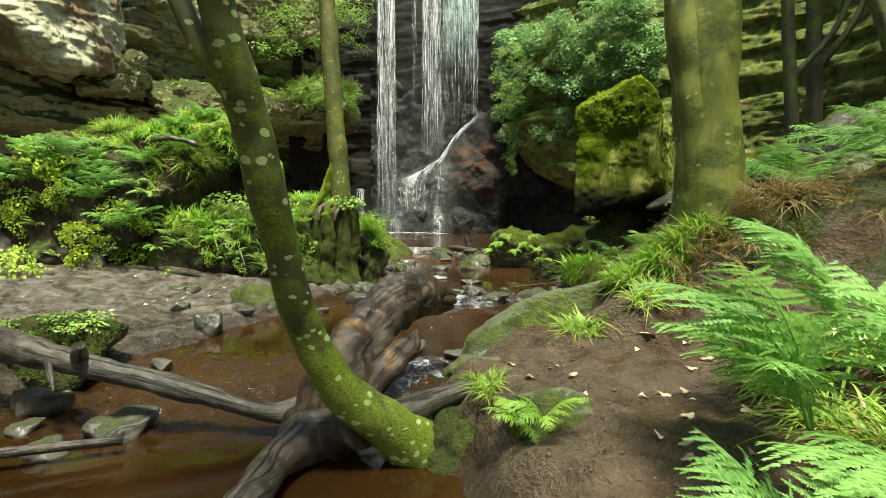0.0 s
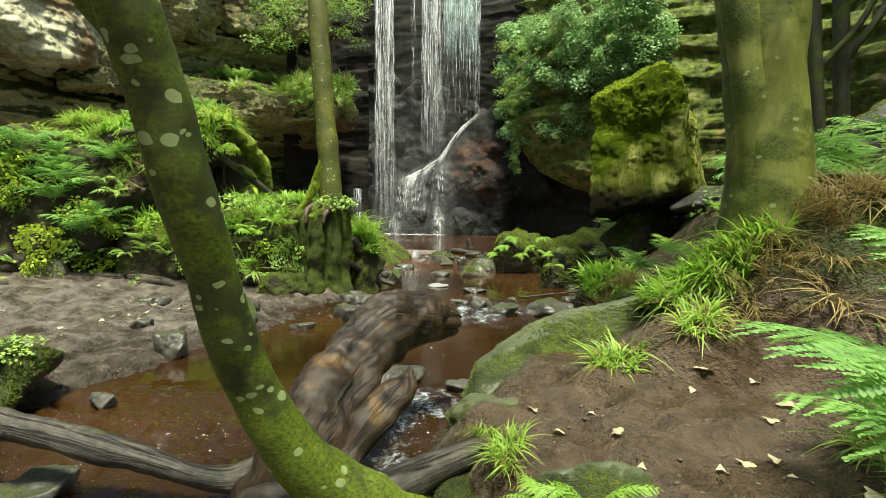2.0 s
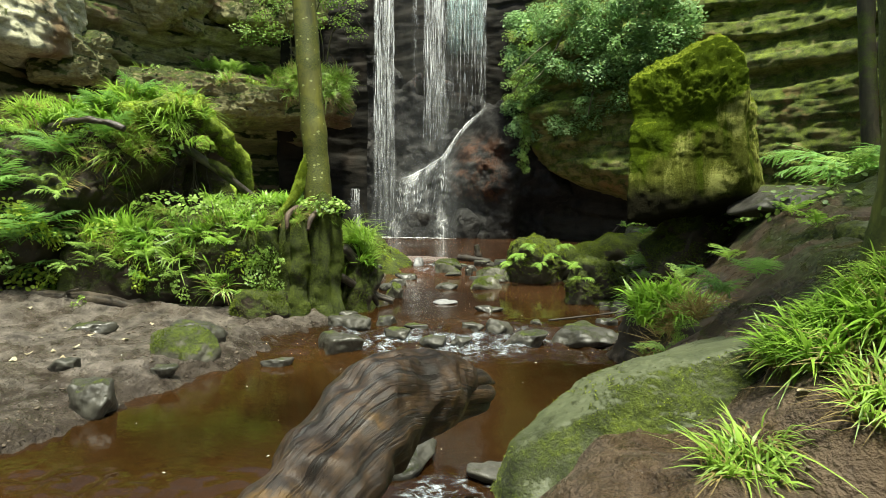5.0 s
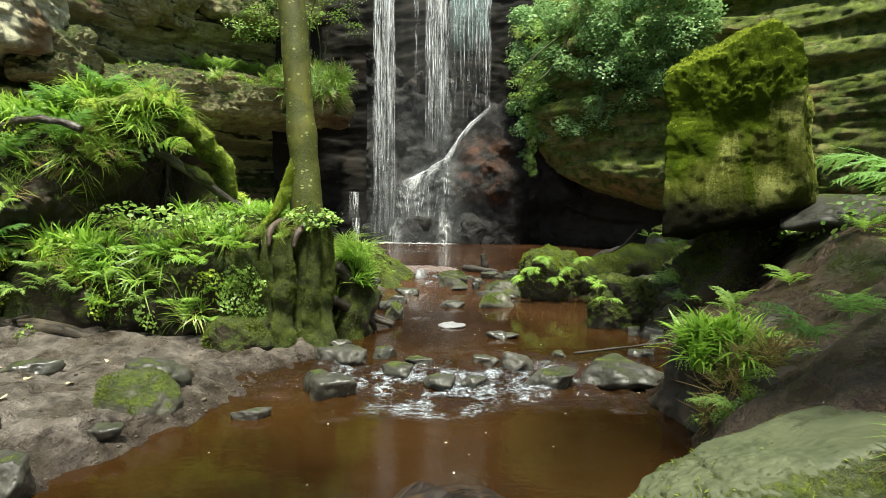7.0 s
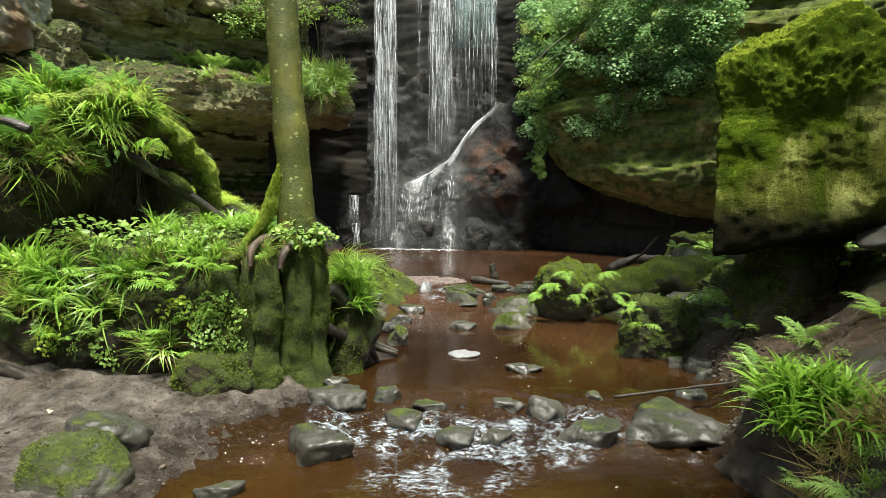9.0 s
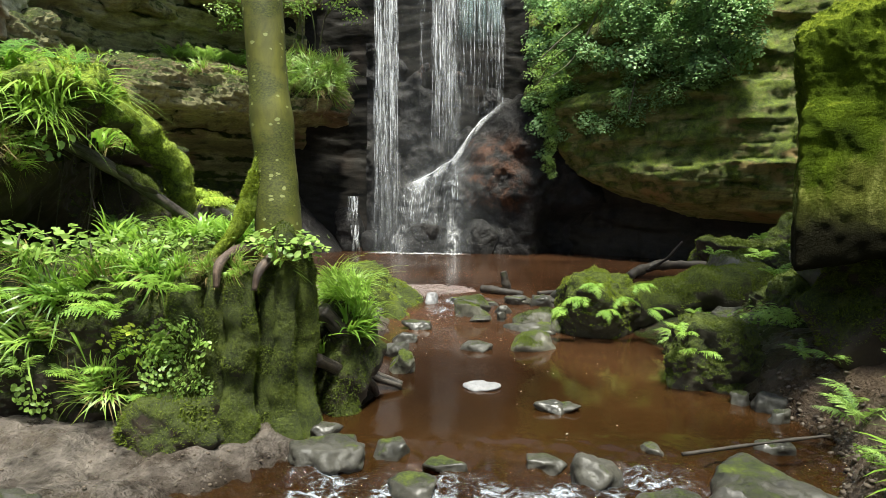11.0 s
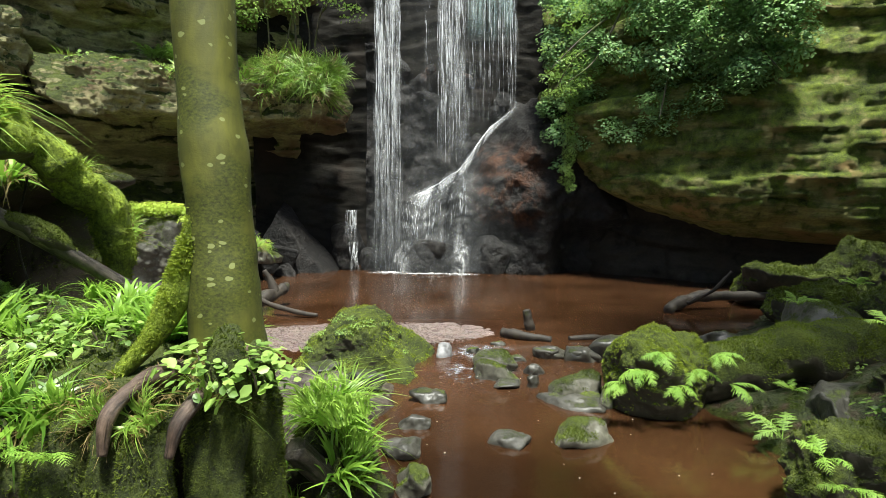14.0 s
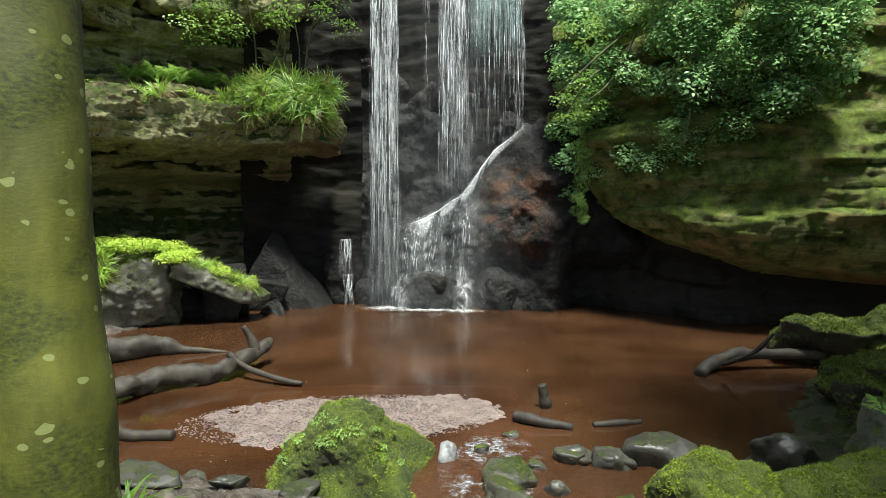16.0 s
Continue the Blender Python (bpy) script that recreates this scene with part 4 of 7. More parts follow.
# ---- leaves, ferns, grass ----
def frond_arrays(length, pairs, width, droop, seed, teeth=7, lift=0.5):
    """A fern frond: an arching midrib with toothed leaflets in two rows, along +x, base at the origin."""
    rng = np.random.default_rng(seed)
    v, f = [], []
    s = np.linspace(0, 1, 12)

    def rib(q):
        return np.array([length * q * (1 - 0.18 * droop * q), 0.02 * length * math.sin(3 * q + seed), length * (lift * q - (lift * 0.55 + 0.35 * droop) * q * q)])

    for k, q in enumerate(s):
        r = 0.006 * length * (1.15 - q)
        c = rib(q)
        v += [c + (0, -r, 0), c + (0, 0, r), c + (0, r, 0)]
        if k:
            b = len(v) - 6
            f += [(b, b + 1, b + 4, b + 3), (b + 1, b + 2, b + 5, b + 4)]
    for k in range(pairs):
        q = 0.14 + 0.86 * (k + 0.5) / pairs
        c, ahead = rib(q), rib(min(1, q + 0.02)) - rib(q - 0.02)
        ahead /= np.linalg.norm(ahead)
        shape = min(1, (q - 0.06) * 3.6) * (1 - q) ** 0.75 * 1.25 + 0.04
        for side in (-1, 1):
            out = np.array([0, side, 0]) + (0.45 + 0.12 * rng.normal()) * ahead + np.array([0, 0, -0.15 + 0.22 * rng.normal()])
            out /= np.linalg.norm(out)
            ln = width * length * shape * rng.uniform(0.78, 1.1)
            bend, sag = rng.uniform(0.0, 0.3), rng.uniform(0.1, 0.45)
            bw = min(0.5 * length / pairs, ln * 0.3) * 0.95
            def spine(w):
                return c + out * ln * w + ahead * bend * ln * w * w + np.array([0, 0, -sag * ln * w * w])

            for j in range(teeth):
                w = j / teeth
                m0, m1 = spine(w), spine(w + 0.95 / teeth)
                for turn in (-1, 1):
                    q = (ahead * turn + out * 0.4) * bw * (1 - w) ** 0.55 * rng.uniform(0.85, 1.2) + np.array([0, 0, rng.normal(0, 0.12) * bw])
                    b = len(v)
                    v += [m0, m1, m1 + 0.62 * q - 0.12 * (m1 - m0), m0 + 0.62 * q + 0.05 * (m1 - m0), 0.4 * m0 + 0.6 * m1 + q]
                    f += [(b, b + 1, b + 2, b + 3), (b + 3, b + 2, b + 4)]
    return np.array(v), f


def blade_arrays(rng, length, width, droop, turn, lean, base=(0, 0, 0), n=5):
    v, f = [], []
    ca, sa = math.cos(turn), math.sin(turn)
    for k in range(n + 1):
        s = k / n
        r = length * (math.sin(lean) * s + droop * s * s * 0.55)
        z = length * (math.cos(lean) * s - droop * s ** 2.2 * 0.75)
        w = width * (1 - s ** 2.2) * (0.6 + 0.4 * min(1, s * 4))
        c = (base[0] + ca * r, base[1] + sa * r, base[2] + z)
        v += [(c[0] - sa * w, c[1] + ca * w, c[2]), (c[0] + sa * w, c[1] - ca * w, c[2])]
        if k:
            b = len(v) - 4
            f.append((b, b + 1, b + 3, b + 2))
    return v, f


def blades_mesh(name, material, count, length, width, spread, droop, seed):
    rng = np.random.default_rng(seed)
    pieces = []
    for _ in range(count):
        a, r = rng.uniform(0, 2 * math.pi), spread * math.sqrt(rng.random())
        pieces.append((*blade_arrays(rng, length * rng.uniform(0.55, 1.1), width * rng.uniform(0.7, 1.2), droop * rng.uniform(0.5, 1.3), a + rng.normal(0, 0.9),
                                     abs(rng.normal(0.1, 0.35)), (r * math.cos(a), r * math.sin(a), -0.02)), 0))
    return joined(name, pieces, (material,))


LEAF = np.array([(0, 0, 0), (0.3, 0.32, 0.05), (0.72, 0.3, 0.05), (1, 0, -0.06), (0.72, -0.3, 0.05), (0.3, -0.32, 0.05), (0.5, 0, -0.03)])
LEAF_FACES = [(0, 6, 1), (1, 6, 2), (2, 6, 3), (3, 6, 4), (4, 6, 5), (5, 6, 0)]


def leaves_mesh(name, material, count, size, radius, seed, hang=0.4, shell=0.5):
    """Leaves scattered through a flattened ball, facing mostly up and out."""
    rng = np.random.default_rng(seed)
    d = rng.normal(size=(count, 3))
    d /= np.linalg.norm(d, axis=1)[:, None]
    d[:, 2] = np.abs(d[:, 2]) * np.where(rng.random(count) < 0.75, 1, -0.6)
    p = d * (shell + (1 - shell) * rng.random(count) ** 0.6)[:, None] * np.asarray(radius)
    v, f = [], []
    for k in range(count):
        s = size * rng.uniform(0.6, 1.25)
        up = Vector(d[k] * 0.5 + np.array([0, -0.15, 1.0]) + rng.normal(size=3) * 0.35)
        q = up.to_track_quat("Z", "Y") @ Euler((0, hang * rng.uniform(0, 1), rng.uniform(0, 6.28))).to_quaternion()
        m = np.array(q.to_matrix())
        b = len(v)
        v += list((LEAF * s) @ m.T + p[k])
        f += [tuple(b + i for i in t) for t in LEAF_FACES]
    return make_mesh(name, v, f, (material,))


FRONDS = {}


def frond(kind, k):
    """One of five fronds of a kind, shared between plants."""
    if (kind, k) not in FRONDS:
        length, pairs, width, droop, teeth, mat = {"fern": (0.5, 20, 0.2, 0.9, 8, fern_mat), "bracken": (0.78, 19, 0.36, 0.75, 17, bracken_mat), "small": (0.28, 14, 0.26, 0.9, 7, sprig_mat)}[kind]
        v, f = frond_arrays(length * (0.85 + 0.08 * k), pairs, width, droop * (0.7 + 0.15 * k), 50 + k, teeth)
        FRONDS[kind, k] = make_mesh("frond", v, f, (mat,), False)
    return FRONDS[kind, k]


def fern(at, count, kind="fern", seed=0, size=1.0, aim=None, arc=360, lift=0, label="", group="ferns on the banks"):
    rng = random.Random(seed)
    root = tagged(new("fern"), label or "green fern with arching toothed fronds", "fern", group)
    root.matrix_world = pose(*at)
    for k in range(count):
        a = (aim if aim is not None else 0) + arc * ((k + rng.uniform(-0.3, 0.3)) / count - 0.5)
        s = size * rng.uniform(0.75, 1.15)
        m = pose(0, 0, 0, rng.uniform(-18, 18), -lift - rng.uniform(0, 30), a) @ Matrix.Diagonal((s, s, s, 1))
        part("frond", frond(kind, rng.randrange(5)), root, m=m)
    return root


TUFTS, LONG, FAR = [], [], []
BROAD = []


def far_grass(label):
    """The far tufts, too many to count, as one sward."""
    v, f, w, n = [], [], [], 0
    for me, m in FAR:
        co = np.empty(len(me.vertices) * 3)
        me.vertices.foreach_get("co", co)
        a = np.array(m)
        v.append(co.reshape(-1, 3) @ a[:3, :3].T + a[:3, 3])
        f += [[i + n for i in q.vertices] for q in me.polygons]
        w += [0 if me.materials[0] is grass_mat else 1] * len(me.polygons)
        n += len(me.vertices)
    FAR.clear()
    return tagged(new("grass_sward", make_mesh("grass_sward", np.vstack(v), f, (grass_mat, dry_mat), True, w)), label, "grass", kind="stuff")


def straw(at, seed, size=1.0, tilt=(0, 0)):
    tuft((0, 0, -50), 0, 0.01) if not TUFTS else None
    rng = random.Random(seed)
    root = tagged(new("straw_tuft"), "flattened tuft of dead straw on the bank", "grass", "dead straw on the bank")
    root.matrix_world = pose(*at, *tilt, rng.uniform(0, 360)) @ Matrix.Diagonal((size, size, size * 0.6, 1))
    part("straw_clump", TUFTS[rng.randrange(5)][1], root)
    return root


def tuft(at, seed=0, size=1.0, dry=True, tilt=(0, 0), label="", group="grass tufts on the banks", far=False, long=False, broad=False):
    if not TUFTS:
        for k in range(5):
            TUFTS.append((blades_mesh("green_clump", grass_mat, 78 + 8 * k, 0.37 - 0.01 * k, 0.0088, 0.1 + 0.015 * k, 0.75 + 0.12 * k, 70 + k), blades_mesh("straw_clump", dry_mat, 54, 0.32, 0.005, 0.14, 1.25, 80 + k)))
        for k in range(4):
            LONG.append(blades_mesh("long_clump", grass_mat, 46 + 6 * k, 0.5 + 0.02 * k, 0.0095, 0.09 + 0.01 * k, 0.85 + 0.16 * k, 170 + k))
            BROAD.append(blades_mesh("broad_clump", broad_mat, 38 + 4 * k, 0.43 + 0.02 * k, 0.017, 0.1, 0.6 + 0.12 * k, 190 + k))
    rng = random.Random(seed)
    if far:
        s = size * rng.uniform(0.85, 1.15)
        m = pose(*at, tilt[0] + rng.uniform(-8, 8), tilt[1] + rng.uniform(-8, 8), rng.uniform(0, 360)) @ Matrix.Diagonal((s, s, s, 1))
        FAR.extend((me, m) for me in TUFTS[rng.randrange(5)][:2 if dry else 1])
        return None
    root = tagged(new("grass_tuft"), label or "green grass tuft with straw-coloured dead blades", "grass", group)
    s = size * rng.uniform(0.85, 1.15)
    root.matrix_world = pose(*at, tilt[0] + rng.uniform(-8, 8), tilt[1] + rng.uniform(-8, 8), rng.uniform(0, 360)) @ Matrix.Diagonal((s, s, s, 1))
    k = rng.randrange(5)
    if broad:
        part("broad_clump", BROAD[k % 4], root)
    else:
        part("long_clump" if long else "green_clump", LONG[k % 4] if long else TUFTS[k][0], root)
    if dry:
        part("straw_clump", TUFTS[k][1], root)
    return root


CLUMPS = {}


def clump_mesh(kind, k):
    if (kind, k) not in CLUMPS:
        mat, n, size, radius = {"ivy": (ivy_mat, 290, 0.075, (0.46, 0.36, 0.36)), "herb": (herb_mat, 110, 0.045, (0.2, 0.2, 0.12)), "broad": (herb_mat, 44, 0.055, (0.2, 0.18, 0.12)), "lime": (lime_mat, 230, 0.06, (0.38, 0.32, 0.2)), "low": (herb_mat, 160, 0.035, (0.22, 0.2, 0.07)), "spray": (herb_mat, 90, 0.075, (0.45, 0.35, 0.25))}[kind]
        CLUMPS[kind, k] = leaves_mesh("leaves", mat, n, size, radius, 90 + k)
    return CLUMPS[kind, k]


STALKS = []


def herb(at, kind="herb", seed=0, size=1.0, tilt=(0, 0), label="small round-leaved green herb", group="low herbs"):
    if not STALKS:
        STALKS.append(tube("stalk", [(0, 0, -0.04), (0.01, 0.01, 0.03), (0.03, 0.0, 0.08)], [0.006, 0.005, 0.003], twig_mat, 6, 6, 0.05, 1))
    rng = random.Random(seed)
    root = tagged(new("herb"), label, "plant", group)
    k, s = rng.randrange(4), size * rng.uniform(0.8, 1.2)
    root.matrix_world = pose(*at, *tilt, rng.uniform(0, 360)) @ Matrix.Diagonal((s, s, s, 1))
    tagged(part("leaves", clump_mesh(kind, k), root), kind="stuff")
    part("stalk", STALKS[0], root)
    return root


def cut_rock(name, centre, planes, seed, material, label, category, level=6, sharp=22.0, rough=0.03, grain=0.012, clumps=0.0, kind="", strata=0.0):
    """A rock cut by planes, each (normal, a point on it), with softened edges and relief."""
    d, f = ico(level)
    c = np.asarray(centre, float)
    n = np.array([p[0] for p in planes], float)
    n /= np.linalg.norm(n, axis=1)[:, None]
    h = np.array([float(a @ (np.asarray(p[1]) - c)) for a, p in zip(n, planes)])
    r = ((np.maximum(d @ n.T, 0) / h) ** sharp).sum(1) ** (-1 / sharp)
    v = d * r[:, None]
    off = fbm(v * 1.7 + seed, 4, seed) * rough * 2 + fbm(v * 13 + seed, 3, seed + 3) * grain
    if strata:
        off += fbm((v + c) * np.array([0.8, 0.8, 6.0]), 3, seed + 7) * strata
    if clumps:
        m = step(d[:, 2] + 0.35 * fbm(v * 2.5, 3, seed + 4), -0.1, 0.45)
        off += (np.abs(fbm(v * 20 + seed, 3, seed + 5)) * clumps + 0.8 * clumps) * m
    ob = new(name, make_mesh(name, v + d * off[:, None], f, (material,)))
    ob.location = c
    return tagged(ob, label, category, kind=kind)


def box_planes(centre, half, turn=0.0, jitter=0.08, seed=0, chamfer=0):
    """Planes of a roughly squared block."""
    rng = np.random.default_rng(seed)
    m = np.array(Euler((0, 0, radians(turn))).to_matrix())
    out = []
    for k in range(3):
        for s in (-1, 1):
            a = np.zeros(3)
            a[k] = s
            p = np.asarray(centre) + m @ (a * half[k])
            out.append((m @ (a + rng.normal(size=3) * jitter), p))
    for _ in range(chamfer):
        a = rng.normal(size=3)
        a /= np.linalg.norm(a)
        out.append((m @ a, np.asarray(centre) + m @ (a * np.asarray(half) * 0.95)))
    return out


class Surface:
    """A mesh to set plants on: where a ray meets it."""

    def __init__(self, *obs):
        self.trees = []
        for ob in obs:
            me = ob.data
            co = np.empty(len(me.vertices) * 3)
            me.vertices.foreach_get("co", co)
            m = np.array(ob.matrix_basis)
            co = co.reshape(-1, 3) @ m[:3, :3].T + m[:3, 3]
            self.trees.append(BVHTree.FromPolygons(co.tolist(), [tuple(p.vertices) for p in me.polygons]))

    def meet(self, origin, way):
        best = (None, None, 1e9)
        for t in self.trees:
            place, normal, _, d = t.ray_cast(Vector(origin), Vector(way).normalized())
            if place is not None and d < best[2]:
                best = (place, normal, d)
        return best[0], best[1]

    def drop(self, x, y, top=6.0):
        return self.meet((x, y, top), (0, 0, -1))

    def side(self, x, z, y=0.0):
        return self.meet((x, y, z), (0, 1, 0))


def moss_fuzz(ob, count, seed=0, up=0.0, length=0.016, patch=1.0, material=None, cap=2.0):
    """Short moss shoots over the parts of a mesh that face up, as one layer under it."""
    me = ob.data
    me.calc_loop_triangles()
    n = len(me.loop_triangles)
    tri = np.empty(n * 3, np.int32)
    me.loop_triangles.foreach_get("vertices", tri)
    co = np.empty(len(me.vertices) * 3)
    me.vertices.foreach_get("co", co)
    t = co.reshape(-1, 3)[tri.reshape(-1, 3)]
    nrm = np.cross(t[:, 1] - t[:, 0], t[:, 2] - t[:, 0])
    area = np.linalg.norm(nrm, axis=1) + 1e-12
    nrm /= area[:, None]
    m = np.array(ob.matrix_basis)[:3, :3]
    wz = (nrm @ m.T)[:, 2]
    keep = area * step(wz + patch * 0.35 * fbm(t.mean(1) * 3.0 + seed, 3, seed), up - 0.12, up + 0.12)
    keep = keep * (wz < cap)
    if keep.sum() <= 0:
        return None
    rng = np.random.default_rng(seed)
    k = rng.choice(n, count, p=keep / keep.sum())
    a, b = rng.random(count), rng.random(count)
    flip = a + b > 1
    a[flip], b[flip] = 1 - a[flip], 1 - b[flip]
    p = t[k, 0] + (t[k, 1] - t[k, 0]) * a[:, None] + (t[k, 2] - t[k, 0]) * b[:, None]
    d = nrm[k] + rng.normal(size=(count, 3)) * 0.45
    d /= np.linalg.norm(d, axis=1)[:, None]
    s = np.cross(d, rng.normal(size=(count, 3)))
    s /= np.linalg.norm(s, axis=1)[:, None] + 1e-9
    ln = length * rng.uniform(0.5, 1.3, count) * (0.7 + 0.6 * (vnoise(p * 7, seed + 3) > 0))
    v = np.stack([p - s * (ln * 0.22)[:, None] - d * 0.004, p + s * (ln * 0.22)[:, None] - d * 0.004, p + d * ln[:, None]], 1).reshape(-1, 3)
    f = np.arange(count * 3).reshape(-1, 3)
    fz = part("moss", make_mesh("moss", v, f, (material or fuzz_mat,), False), ob, "short yellow-green moss shoots")
    return tagged(fz, kind="stuff")


# ---- building the place ----
land_ob = ground()
water()
cliffs()
fall_rock()
waterfall()

# rocks at the fall
for x, y, z, size, s in ((-0.98, 21.95, 0.3, (0.66, 0.45, 0.62), 23), (0.62, 21.95, 0.32, (0.56, 0.5, 0.66), 24), (1.6, 22.0, 0.12, (0.62, 0.5, 0.42), 25), (-3.35, 22.85, 0.5, (0.5, 0.5, 0.75), 26), (-2.75, 22.75, 0.15, (0.35, 0.35, 0.4), 27)):
    rock("wet_boulder", (x, y, z), size, s, fall_rock_mat, "wet black boulder at the foot of the waterfall", "boulder", group="boulders under the waterfall", level=5, rough=0.1)
cut_rock("leaning_slab", (-5.0, 22.2, 0.5), [((0.75, -0.3, 0.62), (-4.6, 22.0, 0.95)), ((-0.85, -0.15, 0.42), (-5.5, 22.1, 0.8)), ((0.12, -1, 0.2), (-4.9, 21.75, 0.4)), ((0, 1, 0), (-4.9, 22.7, 0.4)), ((0, 0, -1), (-4.9, 22.4, -0.4)), ((1, 0, 0), (-3.5, 22.4, 0)), ((-1, 0, 0), (-5.9, 22.4, 0))],
         28, fall_rock_mat, "pointed dark slab leaning beside the pool", "rock", 6, 40, 0.02)
rock("dark_rock", (-5.1, 22.2, 0.1), (0.8, 0.55, 0.45), 29, fall_rock_mat, "low dark rock at the edge of the pool", "rock", level=5)

# left rock beds
B = (-11.6, 16.4, 6.5)
cut_rock("rock_block", B, box_planes(B, (2.1, 1.9, 2.0), 8, 0.1, 31, 3) + [((0.3, -0.85, 0.4), (-11.0, 14.9, 6.2)), ((0.15, -0.35, -0.9), (-10.8, 15.2, 4.55)), ((0.9, -0.3, 0.1), (-9.7, 16.0, 5.5))], 31, block_mat, "pale sandstone block jutting over a dark hollow", "rock", 7, 16, 0.07, 0.02, kind="structure", strata=0.06)
for c, half, turn, s, label in (((-8.4, 20.1, 4.35), (1.5, 1.2, 0.6), 38, 32, "pale squared sandstone ledge topped with earth"), ((-6.5, 21.7, 4.3), (1.4, 1.3, 0.55), 28, 33, "greenish sandstone ledge topped with grass"),
                                 ((-4.5, 22.6, 4.4), (1.1, 1.0, 0.5), 14, 34, "mossy sandstone ledge beside the waterfall"), ((-9.2, 20.6, 7.4), (1.6, 1.6, 1.1), 35, 35, "dark olive sandstone bed above the ledge"), ((-6.3, 22.9, 8.2), (1.9, 1.3, 1.3), 20, 36, "dark olive sandstone bed above the ledge"), ((-10.3, 18.4, 5.0), (0.9, 1.2, 0.7), 30, 37, "pale sandstone block beside the hollow")):
    cut_rock("rock_ledge", c, box_planes(c, half, turn, 0.07, s, 2), s, cliff_left_mat, label, "rock", 7, 20, 0.09, 0.025, kind="structure", strata=0.05)

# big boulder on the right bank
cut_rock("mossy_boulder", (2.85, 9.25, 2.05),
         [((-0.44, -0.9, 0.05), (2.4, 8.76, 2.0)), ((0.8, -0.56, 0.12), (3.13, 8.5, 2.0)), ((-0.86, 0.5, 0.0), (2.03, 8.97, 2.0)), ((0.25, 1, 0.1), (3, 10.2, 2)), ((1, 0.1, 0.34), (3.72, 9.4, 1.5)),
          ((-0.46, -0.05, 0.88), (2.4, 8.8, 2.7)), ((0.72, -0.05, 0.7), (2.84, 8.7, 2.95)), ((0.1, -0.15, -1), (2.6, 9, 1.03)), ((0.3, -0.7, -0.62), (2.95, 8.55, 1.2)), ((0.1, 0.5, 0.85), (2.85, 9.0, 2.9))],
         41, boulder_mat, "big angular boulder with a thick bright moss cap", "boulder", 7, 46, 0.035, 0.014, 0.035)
rock("boulder_footing", (2.9, 9.35, 0.62), (0.6, 0.42, 0.62), 42, earth_mat, "dark earthy rock under the big boulder", "rock", level=5, planes=10, sharp=20, rough=0.15)
rock("grey_slab", (3.9, 8.6, height(3.9, 8.6) + 0.02), (0.9, 0.55, 0.2), 43, stream_stone_mat, "flat grey slab beside the big boulder", "rock", level=5, turn=20)

# earth mounds
big = cut_rock("earth_mound", (-5.1, 9.9, 1.05), [((-0.1, -1, 0.12), (-5.2, 8.4, 1.0)), ((0.72, -0.45, -0.42), (-3.75, 8.72, 1.9)), ((1, 0.3, -0.3), (-3.7, 9.9, 1.9)), ((0.1, -0.15, 1), (-4.6, 9.3, 2.02)), ((-0.6, -0.1, 0.8), (-6.4, 9.4, 1.7)), ((-1, -0.1, 0.2), (-7.3, 9.8, 0.8)), ((0, 1, 0.2), (-5, 11.6, 1)), ((0, 0, -1), (-5, 9.9, -0.6)), ((0.2, -0.7, 0.7), (-4.8, 8.6, 1.8))],
               51, earth_mat, "steep earth mound covered with ferns and grass", "mound", 7, 12, 0.1, 0.03, 0.04, "structure")
# Added earth and a roof over it, so the hollow's back stays dark.
rock("earth_mound", (-4.5, 11.5, 0.9), (1.3, 0.6, 1.2), 57, earth_mat, "earth mass added to keep the hollow's back dark", "mound", kind="structure", level=5, rough=0.12)
roof = rock("earth_hump", (-4.35, 10.9, 1.92), (1.0, 1.05, 0.28), 645, mound_mat, "grassy earth slab added to shade the hollow", "mound", level=5, rough=0.15, clumps=0.02)
cap = rock("earth_hump", (-3.82, 9.75, 2.1), (0.62, 0.6, 0.28), 644, mound_mat, "mossy earth lip over the dark hollow", "mound", level=5, rough=0.15, clumps=0.02)
low = cut_rock("earth_mound", (-2.9, 9.35, 0.4), [((0.05, -1, 0.1), (-2.4, 8.56, 0.4)), ((1, -0.15, 0.1), (-1.5, 9.1, 0.5)), ((-0.06, -0.12, 1), (-1.9, 9.0, 1.03)), ((-1, -0.2, 0.3), (-4.5, 9.3, 0.4)), ((0, 1, 0.2), (-2.6, 10.4, 0.4)), ((0, 0, -1), (-2.7, 9, -0.5)), ((0.5, -0.9, -0.05), (-1.5, 8.62, 0.5)), ((-0.1, -0.6, 0.75), (-2.6, 8.62, 0.9)), ((0.7, 0.7, 0.3), (-1.66, 9.85, 0.5))],
               52, mound_mat, "mossy stump mound overgrown with grass and herbs", "mound", 7, 12, 0.05, 0.02, 0.03, "structure")
stump = rock("old_stump", (-1.72, 9.02, 0.36), (0.4, 0.4, 0.72), 53, earth_mat, "mossy old stump that carries a thin tree", "stump", level=6, rough=0.12, grain=0.03, clumps=0.04, planes=24)
rock("earth_hump", (-2.05, 8.42, -0.02), (0.5, 0.3, 0.26), 643, mound_mat, "earth slope at the foot of the mossy stump", "mound", level=5, rough=0.15, clumps=0.02)
bank_t = rock("earth_hump", (-1.22, 9.42, 0.22), (0.28, 0.36, 0.46), 642, mound_mat, "mossy earth bank behind the thin tree", "mound", level=5, rough=0.15, clumps=0.03)
rock("earth_hump", (0.16, 3.32, -0.28), (0.36, 0.34, 0.24), 641, mound_mat, "muddy earth round the foot of the leaning tree", "mound", level=5, rough=0.15, clumps=0.015)
